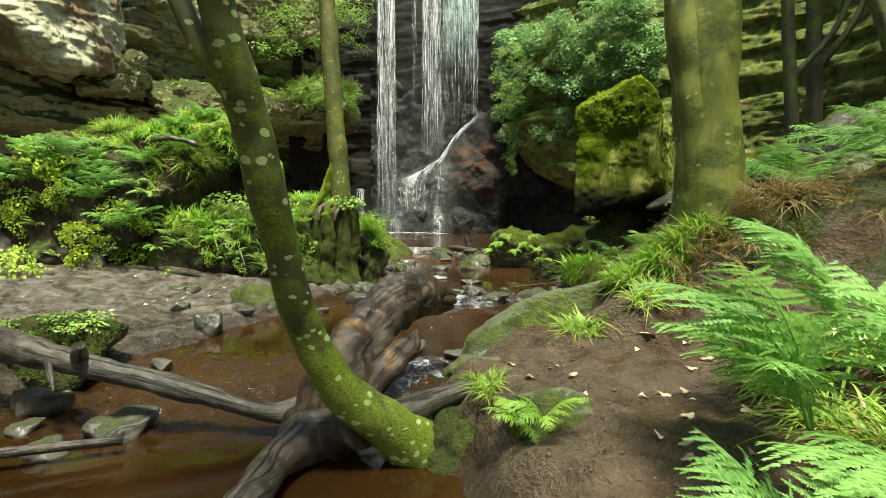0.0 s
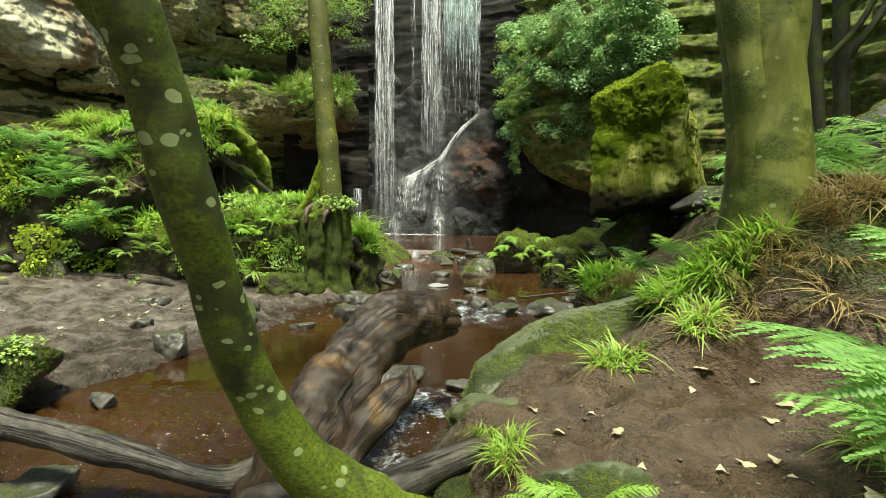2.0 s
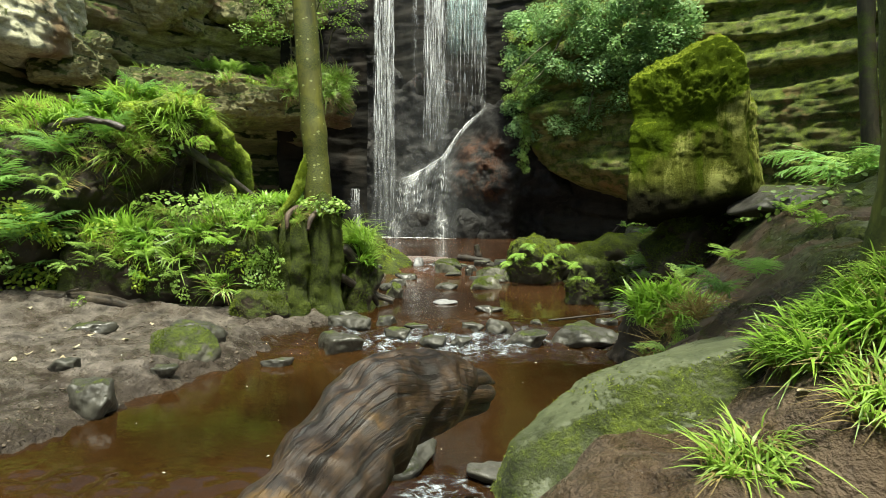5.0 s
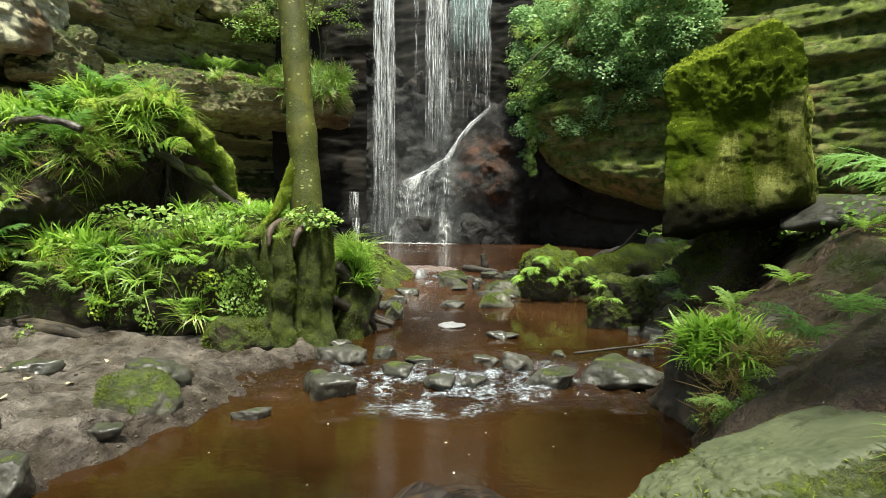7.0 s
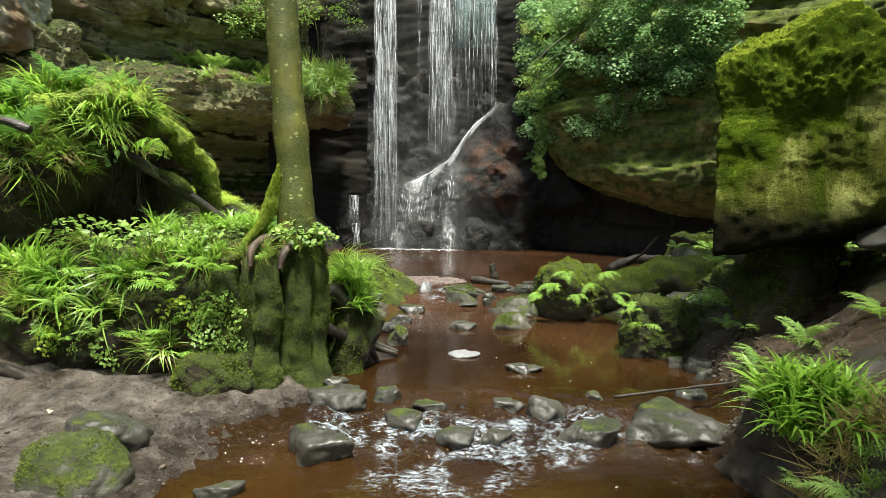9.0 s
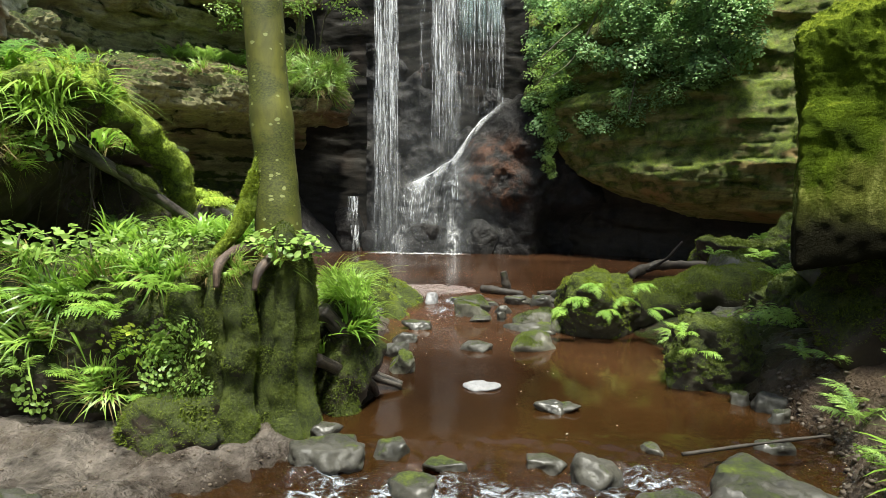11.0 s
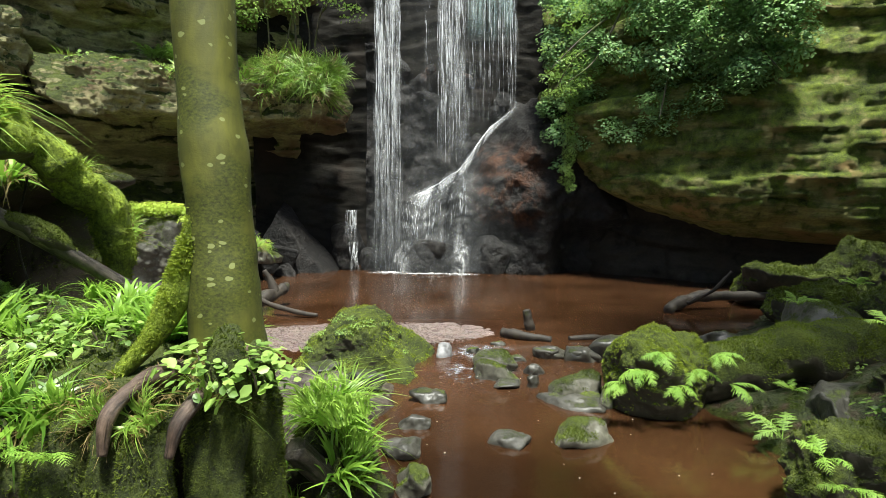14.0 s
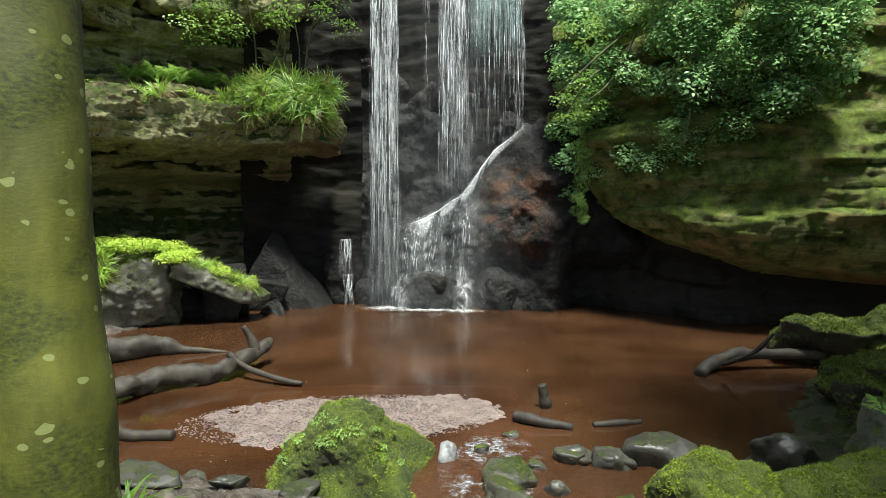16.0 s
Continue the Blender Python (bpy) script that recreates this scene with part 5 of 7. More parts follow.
hump = rock("earth_hump", (-3.2, 4.6, -0.04), (0.66, 0.36, 0.24), 54, mound_mat, "low mossy earth hump on the mud bank", "mound", level=5, rough=0.15, clumps=0.02, turn=-20)
far_l = rock("earth_mound", (-7.7, 20.7, 0.15), (1.5, 1.1, 0.95), 55, mound_mat, "earth bank with bright plants beside the pool", "mound", level=6, rough=0.14, clumps=0.04, kind="structure")
side_l = rock("mossy_rock", (-7.3, 8.6, 0.9), (1.2, 0.9, 1.15), 56, moss_stone_mat, "mossy rock with ferns growing over it", "rock", level=6)
bank_r = cut_rock("earth_bank", (2.0, 7.2, 0.0), [((-1, -0.12, 0.45), (1.5, 7.0, 0.0)), ((-0.35, -0.12, 1), (1.8, 7.2, 0.3)), ((-0.45, -1, 0.5), (1.7, 6.3, 0.0)), ((-0.5, 1, 0.5), (1.8, 7.5, 0.1)), ((1, 0, 0.2), (2.6, 7.2, 0)), ((0, 0, -1), (2.0, 7.2, -0.5)), ((-0.8, -0.7, 0.4), (1.53, 6.5, 0.0))],
                  66, wet_earth_mat, "dark wet earth bank dropping to the stream", "mound", 6, 12, 0.06, 0.02, 0.015, "structure")
banks = Surface(land_ob, bank_r, big, low, stump, hump, far_l, side_l, cap, roof, bank_t)


# ---- trees ----
def leaning_tree():
    root = tagged(new("leaning_tree"), "slim leaning tree with mossy bark and pale lichen", "tree")
    part("trunk", tube("trunk", [(0.15, 3.4, -0.75), (-0.02, 3.32, -0.42), (-0.28, 3.14, -0.08), (-0.54, 2.99, 0.2), (-0.71, 2.85, 0.6), (-0.775, 2.67, 1.09), (-0.845, 2.51, 1.59), (-0.91, 2.38, 2.0), (-0.95, 2.15, 3.0), (-1.05, 1.9, 4.5), (-1.1, 1.6, 6.0)],
                       [0.24, 0.2, 0.145, 0.11, 0.09, 0.083, 0.082, 0.082, 0.08, 0.07, 0.05], lean_mat, 36, 160, 0.14, 3, 4.0), root)
    part("branch_stub", tube("branch_stub", [(-0.87, 2.5, 1.6), (-0.97, 2.47, 1.74), (-1.04, 2.46, 1.88), (-1.12, 2.48, 2.05), (-1.3, 2.5, 2.4)], [0.05, 0.055, 0.045, 0.04, 0.03], lean_mat, 16, 30, 0.15, 4), root)
    part("root", tube("root", [(-0.3, 3.15, -0.05), (-0.1, 3.28, 0.0), (0.12, 3.42, 0.04), (0.4, 3.62, 0.06)], [0.1, 0.075, 0.06, 0.03], grey_wood_mat, 14, 30, 0.12, 5), root)
    part("root", tube("root", [(-0.45, 3.1, -0.05), (-0.7, 3.2, -0.14), (-0.85, 2.9, -0.17), (-0.9, 2.5, -0.22), (-1.0, 2.2, -0.34)], [0.12, 0.13, 0.1, 0.085, 0.06], root_mat, 16, 40, 0.3, 6, 5.0), root)
    unseen_crown(root, (0.0, 0.7, 8.0), (0.6, 0.5, 0.4), 5, 1.3, 60)


def beech():
    root = tagged(new("beech_tree"), "stout beech tree with smooth green algae-covered bark", "tree")
    part("trunk", tube("trunk", [(2.32, 4.9, 0.5), (2.28, 4.9, 0.95), (2.23, 4.88, 1.35), (2.18, 4.87, 1.75), (2.14, 4.87, 2.1), (2.09, 4.87, 2.87), (2.05, 4.9, 4.5), (1.85, 5.0, 7)],
                       [0.52, 0.37, 0.285, 0.265, 0.265, 0.275, 0.24, 0.18], beech_mat, 60, 150, 0.1, 5, 1.8), root)
    part("side_stem", tube("side_stem", [(2.06, 4.78, 0.9), (2.02, 4.76, 1.5), (1.97, 4.75, 2.1), (1.89, 4.76, 2.7), (1.76, 4.82, 4.2), (1.5, 4.95, 6.5)], [0.09, 0.085, 0.11, 0.13, 0.12, 0.08], beech_mat, 24, 70, 0.1, 6), root)
    # Both leafy tops hang out of view, added to shade the right bank.
    unseen_crown(root, (4.4, 3.8, 8.6), (2.1, 2.6, 1.2), 30, 2.0, 61)
    unseen_crown(root, (4.7, 9.5, 9.0), (1.6, 1.6, 0.8), 18, 2.0, 62)


def thin_tree():
    root = tagged(new("thin_tree"), "slender tree with spotted lichen bark rooted on a stump", "tree")
    part("trunk", tube("trunk", [(-1.56, 9.05, 0.4), (-1.585, 9.08, 0.95), (-1.605, 9.1, 1.3), (-1.63, 9.12, 1.7), (-1.675, 9.15, 2.3), (-1.74, 9.2, 3.2), (-1.87, 9.32, 5), (-2.05, 9.5, 8)],
                       [0.25, 0.2, 0.165, 0.15, 0.142, 0.138, 0.12, 0.08], thin_mat, 36, 140, 0.08, 7), root)
    part("root", tube("root", [(-1.68, 9.06, 1.78), (-1.75, 9.04, 1.5), (-1.82, 9.01, 1.32), (-1.9, 8.98, 1.18), (-2.04, 8.94, 1.02)], [0.045, 0.065, 0.065, 0.05, 0.03], moss_lit_mat, 18, 40, 0.12, 8), root)
    # mossy pillars of the old stump under it, with dark gaps between them
    for k, (x, y, r, top, mat) in enumerate(((-1.83, 8.52, 0.085, 0.95, moss_root_mat), (-1.68, 8.5, 0.1, 0.92, moss_root_mat), (-1.45, 8.66, 0.085, 1.2, moss_root_mat), (-1.38, 8.82, 0.1, 1.1, moss_root_mat), (-2.05, 8.58, 0.12, 0.9, moss_root_mat), (-1.56, 8.64, 0.06, 1.0, moss_root_mat))):
        part("root", tube("root", [(x + 0.25 * (-1.6 - x), y + 0.2, top + 0.06), (x, y + 0.03, top - 0.04), (x + 0.02 * (k % 2), y, 0.55), (x - 0.03, y - 0.01, 0.2), (x + 0.03, y - 0.06, -0.25)], [r * 0.4, r * 0.85, r * 0.9, r, r * 1.15], mat, 26, 70, 0.3, 40 + k, 5.0), root)
    for k, pts in enumerate(([(-1.7, 8.85, 1.1), (-1.76, 8.62, 1.1), (-1.8, 8.48, 1.03), (-1.8, 8.43, 0.9)], [(-1.45, 8.9, 1.15), (-1.5, 8.68, 1.1), (-1.56, 8.52, 1.0), (-1.58, 8.46, 0.88)])):
        part("root", tube("root", pts, [0.04, 0.036, 0.03, 0.014], bare_root_mat, 14, 36, 0.2, 55 + k, 6.0), root)
    part("root", tube("root", [(-1.3, 9.1, 0.65), (-1.16, 9.25, 0.42), (-1.12, 9.5, 0.22), (-1.02, 9.68, 0.0), (-0.76, 9.68, -0.1)], [0.055, 0.065, 0.065, 0.055, 0.035], grey_wood_mat, 12, 40, 0.2, 50), root)
    part("root", tube("root", [(-1.32, 9.0, 0.3), (-1.15, 9.2, 0.15), (-1.0, 9.42, 0.0), (-0.95, 9.5, -0.12)], [0.05, 0.05, 0.04, 0.03], root_mat, 12, 40, 0.2, 51), root)
    # the small leafy shoots on the stump
    part("shoot_leaves", leaves_mesh("shoot_leaves", herb_mat, 80, 0.05, (0.35, 0.2, 0.14), 402), root, m=pose(-1.45, 8.72, 1.14))


def slim_trees():
    # The third tree is added out of view to carry a shading top.
    for x, y, r, top, s in ((7.95, 13.2, 0.16, (7.3, 13.2, 8.5), 1), (8.5, 13.4, 0.18, (8.1, 13.6, 9), 2), (8.3, 10.5, 0.14, (6.2, 12, 8.5), 3)):
        root = tagged(new("slim_tree"), "slim dark tree on the slope under the cliff", "tree", "slim trees on the slope")
        z = height(x, y)
        part("trunk", tube("trunk", [(x, y, z - 0.3), (x, y, z + 0.5), (x * 0.5 + top[0] * 0.5, y, 0.5 * z + 0.5 * top[2]), top], [r * 1.5, r, r * 0.85, r * 0.6], twig_mat, 16, 50, 0.12, s), root)
        part("limb", tube("limb", [(x * 0.6 + top[0] * 0.4, y, 0.6 * z + 0.4 * top[2]), (x + 0.7, y - 0.3, 0.4 * z + 0.6 * top[2]), (x + 1.1, y - 0.4, top[2])], [r * 0.5, r * 0.35, r * 0.2], twig_mat, 10, 20, 0.1, s + 5), root)
        unseen_crown(root, (top[0] - 1.7, 11.4, 9.6) if s == 3 else (top[0] + 1.0, y - 1.2, 9.9), (2.4, 2.2, 0.8) if s == 3 else (1.8, 1.8, 0.9), 66 if s == 3 else 15, 2.0, 70 + s)


def unseen_crown(root, centre, spread, count, size, seed):
    """An unseen leafy tree top, added high over the stream to cast shade."""
    r = random.Random(seed)
    for k in range(count):
        a, q = r.uniform(0, 6.28), math.sqrt(r.random())
        x, y, z = centre[0] + spread[0] * q * math.cos(a), centre[1] + spread[1] * q * math.sin(a), centre[2] + spread[2] * r.uniform(-1, 1)
        s = size * r.uniform(0.8, 1.3)
        tagged(part("leaf_clump", clump_mesh("spray", k % 4), root, m=pose(x, y, z, r.uniform(-20, 20), r.uniform(-20, 20), r.uniform(0, 360)) @ Matrix.Diagonal((s, s, s, 1))), kind="stuff")


leaning_tree()
beech()
thin_tree()
slim_trees()

# ---- fallen wood ----
log = tagged(new("fallen_log"), "broken brown weathered log rising over the stream", "log")
part("trunk", tube("trunk", [(-0.76, 3.3, -0.32), (-0.66, 3.5, 0.04), (-0.5, 3.85, 0.3), (-0.34, 4.2, 0.44), (-0.17, 4.45, 0.44), (-0.03, 4.6, 0.39)], [0.21, 0.19, 0.185, 0.185, 0.165, 0.115], log_mat, 64, 150, 0.2, 4, 6.0, 0.92), log)
for k in range(7):
    a = k * 0.9
    dx, dz = 0.07 * math.cos(a), 0.07 * math.sin(a)
    part("splinter", tube("splinter", [(-0.12 + dx, 4.48 + dx * 0.3, 0.42 + dz), (0.0 + dx, 4.6, 0.39 + dz), (0.06 + dx * 0.7 + 0.02 * (k % 3), 4.66, 0.37 + dz * 0.8)], [0.06, 0.04, 0.008], log_mat, 7, 10, 0.3, k), log)
part("broken_limb", tube("broken_limb", [(-0.6, 3.3, -0.25), (-0.45, 3.42, 0.0), (-0.3, 3.58, 0.18), (-0.2, 3.68, 0.26), (-0.17, 3.74, 0.34)], [0.09, 0.08, 0.085, 0.06, 0.015], log_mat, 18, 40, 0.35, 9, 7), log)
branch = tagged(new("fallen_branch"), "long grey weathered branch lying across the stream", "branch")
part("trunk", tube("trunk", [(-4.3, 4.2, 0.34), (-2.9, 3.76, 0.22), (-2.25, 3.56, 0.15), (-1.85, 3.52, 0.07), (-1.4, 3.5, -0.04), (-1.1, 3.48, -0.12), (-0.92, 3.52, -0.12), (-0.75, 3.6, -0.02), (-0.62, 3.7, 0.08)], [0.12, 0.1, 0.082, 0.07, 0.058, 0.055, 0.07, 0.09, 0.09], grey_wood_mat, 30, 150, 0.2, 6, 5.0), branch)
part("knot", tube("knot", [(-2.25, 3.54, 0.2), (-2.2, 3.46, 0.26), (-2.16, 3.42, 0.3)], [0.05, 0.04, 0.018], grey_wood_mat, 10, 10, 0.2, 31), branch)
part("broken_twig", tube("broken_twig", [(-2.5, 3.6, 0.2), (-2.38, 3.45, 0.12), (-2.3, 3.36, 0.04)], [0.022, 0.016, 0.007], grey_wood_mat, 8, 12, 0.2, 32), branch)
pole = tagged(new("fallen_pole"), "grey fallen pole leaning on the stump mound", "branch")
part("trunk", tube("trunk", [(-3.95, 9.3, 2.2), (-3.3, 9.88, 1.74), (-2.7, 10.4, 1.17), (-2.4, 10.7, 0.85)], [0.06, 0.055, 0.05, 0.045], grey_wood_mat, 14, 40, 0.15, 7), pole)
part("moss_sleeve", tube("moss_sleeve", [(-3.25, 9.9, 1.72), (-3.1, 10.04, 1.6), (-2.98, 10.16, 1.47)], [0.03, 0.075, 0.03], moss_full_mat, 14, 14, 0.4, 8, 14), pole)
ridge = tagged(new("mossy_root"), "bent root thick with yellow-green moss over the hollow", "root")
part("root", tube("root", [(-3.9, 9.1, 2.2), (-3.5, 9.45, 2.36), (-3.24, 9.87, 2.3), (-3.19, 10.27, 2.06), (-3.08, 10.67, 1.76), (-3.05, 10.8, 1.4), (-3.15, 10.85, 0.9)], [0.1, 0.13, 0.15, 0.15, 0.13, 0.1, 0.06], moss_lit_mat, 28, 90, 0.5, 12, 5), ridge)
hang = tagged(new("hanging_roots"), "thin dark roots hanging in the hollow under the mound", "roots")
rr = random.Random(5)
for k in range(7):
    x, y = rr.uniform(-3.9, -3.3), rr.uniform(9.8, 10.3)
    part("root", tube("root", [(x, y, 1.95), (x + rr.uniform(-0.1, 0.1), y - 0.05, 1.5), (x + rr.uniform(-0.2, 0.2), y - 0.08, rr.uniform(0.5, 1.2))], [0.009, 0.006, 0.003], root_mat, 6, 16, 0.2, k), hang)
rlog = tagged(new("broken_branch"), "dark broken branch end sticking out of the mound", "branch")
part("trunk", tube("trunk", [(-4.5, 8.75, 2.0), (-4.2, 8.7, 2.06), (-3.9, 8.68, 2.06), (-3.66, 8.72, 1.98)], [0.03, 0.034, 0.038, 0.03], root_mat, 12, 40, 0.4, 13, 8.0), rlog)
tag = tagged(new("fallen_branch"), "dark wet branch lying at the foot of the mound", "branch")
part("trunk", tube("trunk", [(-5.0, 8.5, 0.18), (-4.3, 8.45, 0.14), (-3.7, 8.32, 0.12), (-3.3, 8.18, 0.07)], [0.06, 0.07, 0.065, 0.04], root_mat, 12, 30, 0.15, 14), tag)
part("broken_twig", tube("broken_twig", [(-4.2, 8.44, 0.18), (-4.1, 8.32, 0.22), (-3.95, 8.27, 0.26)], [0.022, 0.016, 0.007], root_mat, 8, 10, 0.2, 33), tag)
stick = tagged(new("stick"), "thin dark stick lying among wet stones", "stick")
part("trunk", tube("trunk", [(-2.9, 2.8, -0.2), (-2.36, 3.0, -0.18), (-1.83, 3.23, -0.2)], [0.025, 0.03, 0.025], root_mat, 8, 20, 0.1, 15), stick)

# driftwood in the pool
drift = tagged(new("driftwood"), "forked grey branch stranded in the pool", "branch", "driftwood in the pool")
part("trunk", tube("trunk", [(-5.6, 14.5, 0.0), (-5.0, 14.9, 0.08), (-4.6, 15.5, 0.12), (-3.95, 15.95, 0.1), (-3.6, 16.6, 0.2), (-3.5, 17.0, 0.3)], [0.17, 0.17, 0.13, 0.14, 0.11, 0.06], drift_mat, 22, 90, 0.4, 16, 4.5), drift)
part("fork", tube("fork", [(-3.6, 16.6, 0.22), (-3.68, 16.62, 0.45), (-3.78, 16.6, 0.62)], [0.08, 0.06, 0.045], drift_mat, 12, 18, 0.2, 17), drift)
part("fork", tube("fork", [(-3.9, 16.3, 0.25), (-3.5, 16.0, 0.12), (-2.9, 15.75, 0.02), (-2.65, 15.7, 0.0)], [0.05, 0.05, 0.045, 0.03], drift_mat, 10, 24, 0.2, 18), drift)
drift2 = tagged(new("driftwood"), "thick grey log half sunk at the pool edge", "branch", "driftwood in the pool")
part("trunk", tube("trunk", [(-7.2, 16.2, 0.1), (-6.3, 16.75, 0.12), (-5.6, 17.4, 0.12), (-5.1, 17.5, 0.02), (-4.4, 17.6, -0.05)], [0.19, 0.2, 0.17, 0.07, 0.025], drift_mat, 20, 60, 0.35, 19, 4.0), drift2)
for pts, r, s, label in (([(-4.5, 14.15, 0.05), (-4.15, 13.85, 0.0), (-3.6, 13.85, 0.0)], 0.07, 20, "short grey stick on the gravel"), ([(0.2, 14.45, 0.02), (0.45, 14.3, 0.0), (0.85, 14.2, -0.03)], 0.06, 21, "dark waterlogged stick in the pool"), ([(1.1, 14.28, -0.03), (1.4, 14.33, -0.02), (1.7, 14.42, -0.04)], 0.04, 22, "dark waterlogged stick in the pool"),
                         ([(0.66, 14.95, -0.15), (0.64, 14.9, 0.08), (0.6, 14.9, 0.25)], 0.08, 23, "dark stump end standing in the pool"), ([(3.2, 16.3, 0.0), (3.7, 16.6, 0.15), (4.3, 16.7, 0.2), (5.4, 16.8, 0.15)], 0.1, 24, "dark wet branch at the rock"), ([(3.6, 16.4, 0.1), (3.85, 16.0, 0.4), (4.05, 15.85, 0.72)], 0.035, 25, "thin bare twig by the rock"),
                         ([(1.0, 8.25, -0.05), (1.5, 8.3, 0.0), (1.9, 8.3, 0.05)], 0.012, 27, "thin twig over the wet stones")):
    w = tagged(new("stick"), label, "stick", "sticks in the water")
    part("trunk", tube("trunk", pts, [r, r * 0.9, r * 0.7] if len(pts) == 3 else [r, r, r * 0.9, r * 0.7], drift_mat, 12, 24, 0.35, s, 6.0), w)

# ---- right bank rocks ----
cut_rock("mossy_slab", (0.95, 5.1, 0.1), [((-0.4, 0.02, 1), (0.75, 4.85, 0.25)), ((-1, 0.1, 0.2), (0.2, 4.85, 0)), ((-0.12, -1, 0.85), (0.65, 4.93, 0.22)), ((-0.2, 0.2, 1), (1.43, 5.61, 0.36)), ((-0.3, 1, 0.4), (1.4, 5.72, 0.28)), ((1, 0, 0), (2.1, 4.9, 0.3)), ((0, 0, -1), (0.95, 4.9, -0.4)), ((-0.75, 0.7, 0.4), (0.42, 5.2, 0.0)), ((-0.9, -0.5, 0.3), (0.3, 4.7, 0.0))],
         61, slab_mat, "grey rock slab with a mossy flank on the bank", "rock", 7, 24, 0.03, 0.01, 0.01)
rock("mossy_rock", (0.62, 3.0, -0.02), (0.33, 0.28, 0.22), 64, slab_mat, "small mossy rock on the mud path", "rock", level=5)
rock("mossy_rock", (0.25, 4.15, -0.1), (0.28, 0.35, 0.2), 65, slab_mat, "mossy rock at the water's edge", "rock", level=5)
rock("fern_rock", (1.42, 11.95, 0.12), (0.6, 0.58, 0.54), 62, moss_full_mat, "moss-covered rock draped with small ferns", "rock", level=6, clumps=0.03, planes=24)
mlog = tagged(new("mossy_log"), "thick moss-covered log lying against the bank", "log")
part("trunk", tube("trunk", [(1.7, 12.2, 0.05), (2.2, 12.0, 0.22), (2.75, 11.9, 0.36), (3.3, 12.0, 0.42), (3.8, 12.2, 0.35)], [0.26, 0.28, 0.29, 0.27, 0.2], moss_full_mat, 28, 70, 0.22, 9, 4), mlog)
for at, size, s, mat, label in (((1.98, 9.97, 0.02), (0.47, 0.4, 0.4), 71, moss_full_mat, "mossy rock standing in the shallows"), ((3.25, 10.75, 0.3), (0.6, 0.5, 0.42), 72, moss_full_mat, "thickly mossed rock on the bank"), ((2.55, 11.1, 0.0), (0.4, 0.35, 0.28), 73, stream_stone_mat, "dark mossy rock on the bank"),
                                ((4.1, 11.3, 0.6), (0.9, 0.8, 0.5), 74, moss_stone_mat, "grey mossy rock on the bank"), ((5.9, 17.2, 0.2), (1.3, 0.8, 0.55), 75, moss_full_mat, "flat mossy rock under the cliff"), ((6.9, 16.6, 0.4), (1.1, 0.9, 0.75), 76, moss_full_mat, "mossy rock under the cliff"),
                                ((4.9, 15.0, 0.1), (0.9, 0.7, 0.55), 77, moss_full_mat, "mossy rock at the pool edge"), ((4.1, 14.2, 0.1), (0.85, 0.6, 0.5), 78, moss_full_mat, "mossy rock at the pool edge"),                                 ((3.0, 10.25, 0.25), (0.42, 0.38, 0.32), 83, moss_full_mat, "mossy rock on the dark bank"), ((3.6, 10.2, 0.55), (0.7, 0.6, 0.45), 84, moss_stone_mat, "mossy rock on the dark bank"), ((3.5, 12.7, 0.3), (0.7, 0.6, 0.45), 85, moss_stone_mat, "dark mossy rock behind the log"), ((4.6, 12.8, 0.4), (0.75, 0.6, 0.5), 86, moss_full_mat, "mossy rock behind the log"),
                                ((5.4, 13.6, 0.3), (0.9, 0.8, 0.6), 87, moss_full_mat, "mossy rock on the bank"), ((2.7, 13.2, 0.05), (0.6, 0.45, 0.3), 88, stream_stone_mat, "flat wet grey rock at the pool edge"), ((5.2, 10.6, 0.8), (0.9, 0.8, 0.5), 89, moss_stone_mat, "mossy rock on the slope"),
                                ((4.6, 7.0, height(4.6, 7.0)), (0.7, 0.5, 0.3), 81, stream_stone_mat, "grey rock beside the path"), ((6.0, 8.6, height(6.0, 8.6)), (0.9, 0.7, 0.4), 82, moss_stone_mat, "mossy rock on the slope")):
    rock("mossy_rock", at, size, s, mat, label, "rock", level=6 if mat is moss_full_mat else 5, clumps=0.035 if mat is moss_full_mat else 0.012, planes=12, sharp=18, rough=0.14, group="mossy rocks on the right bank")

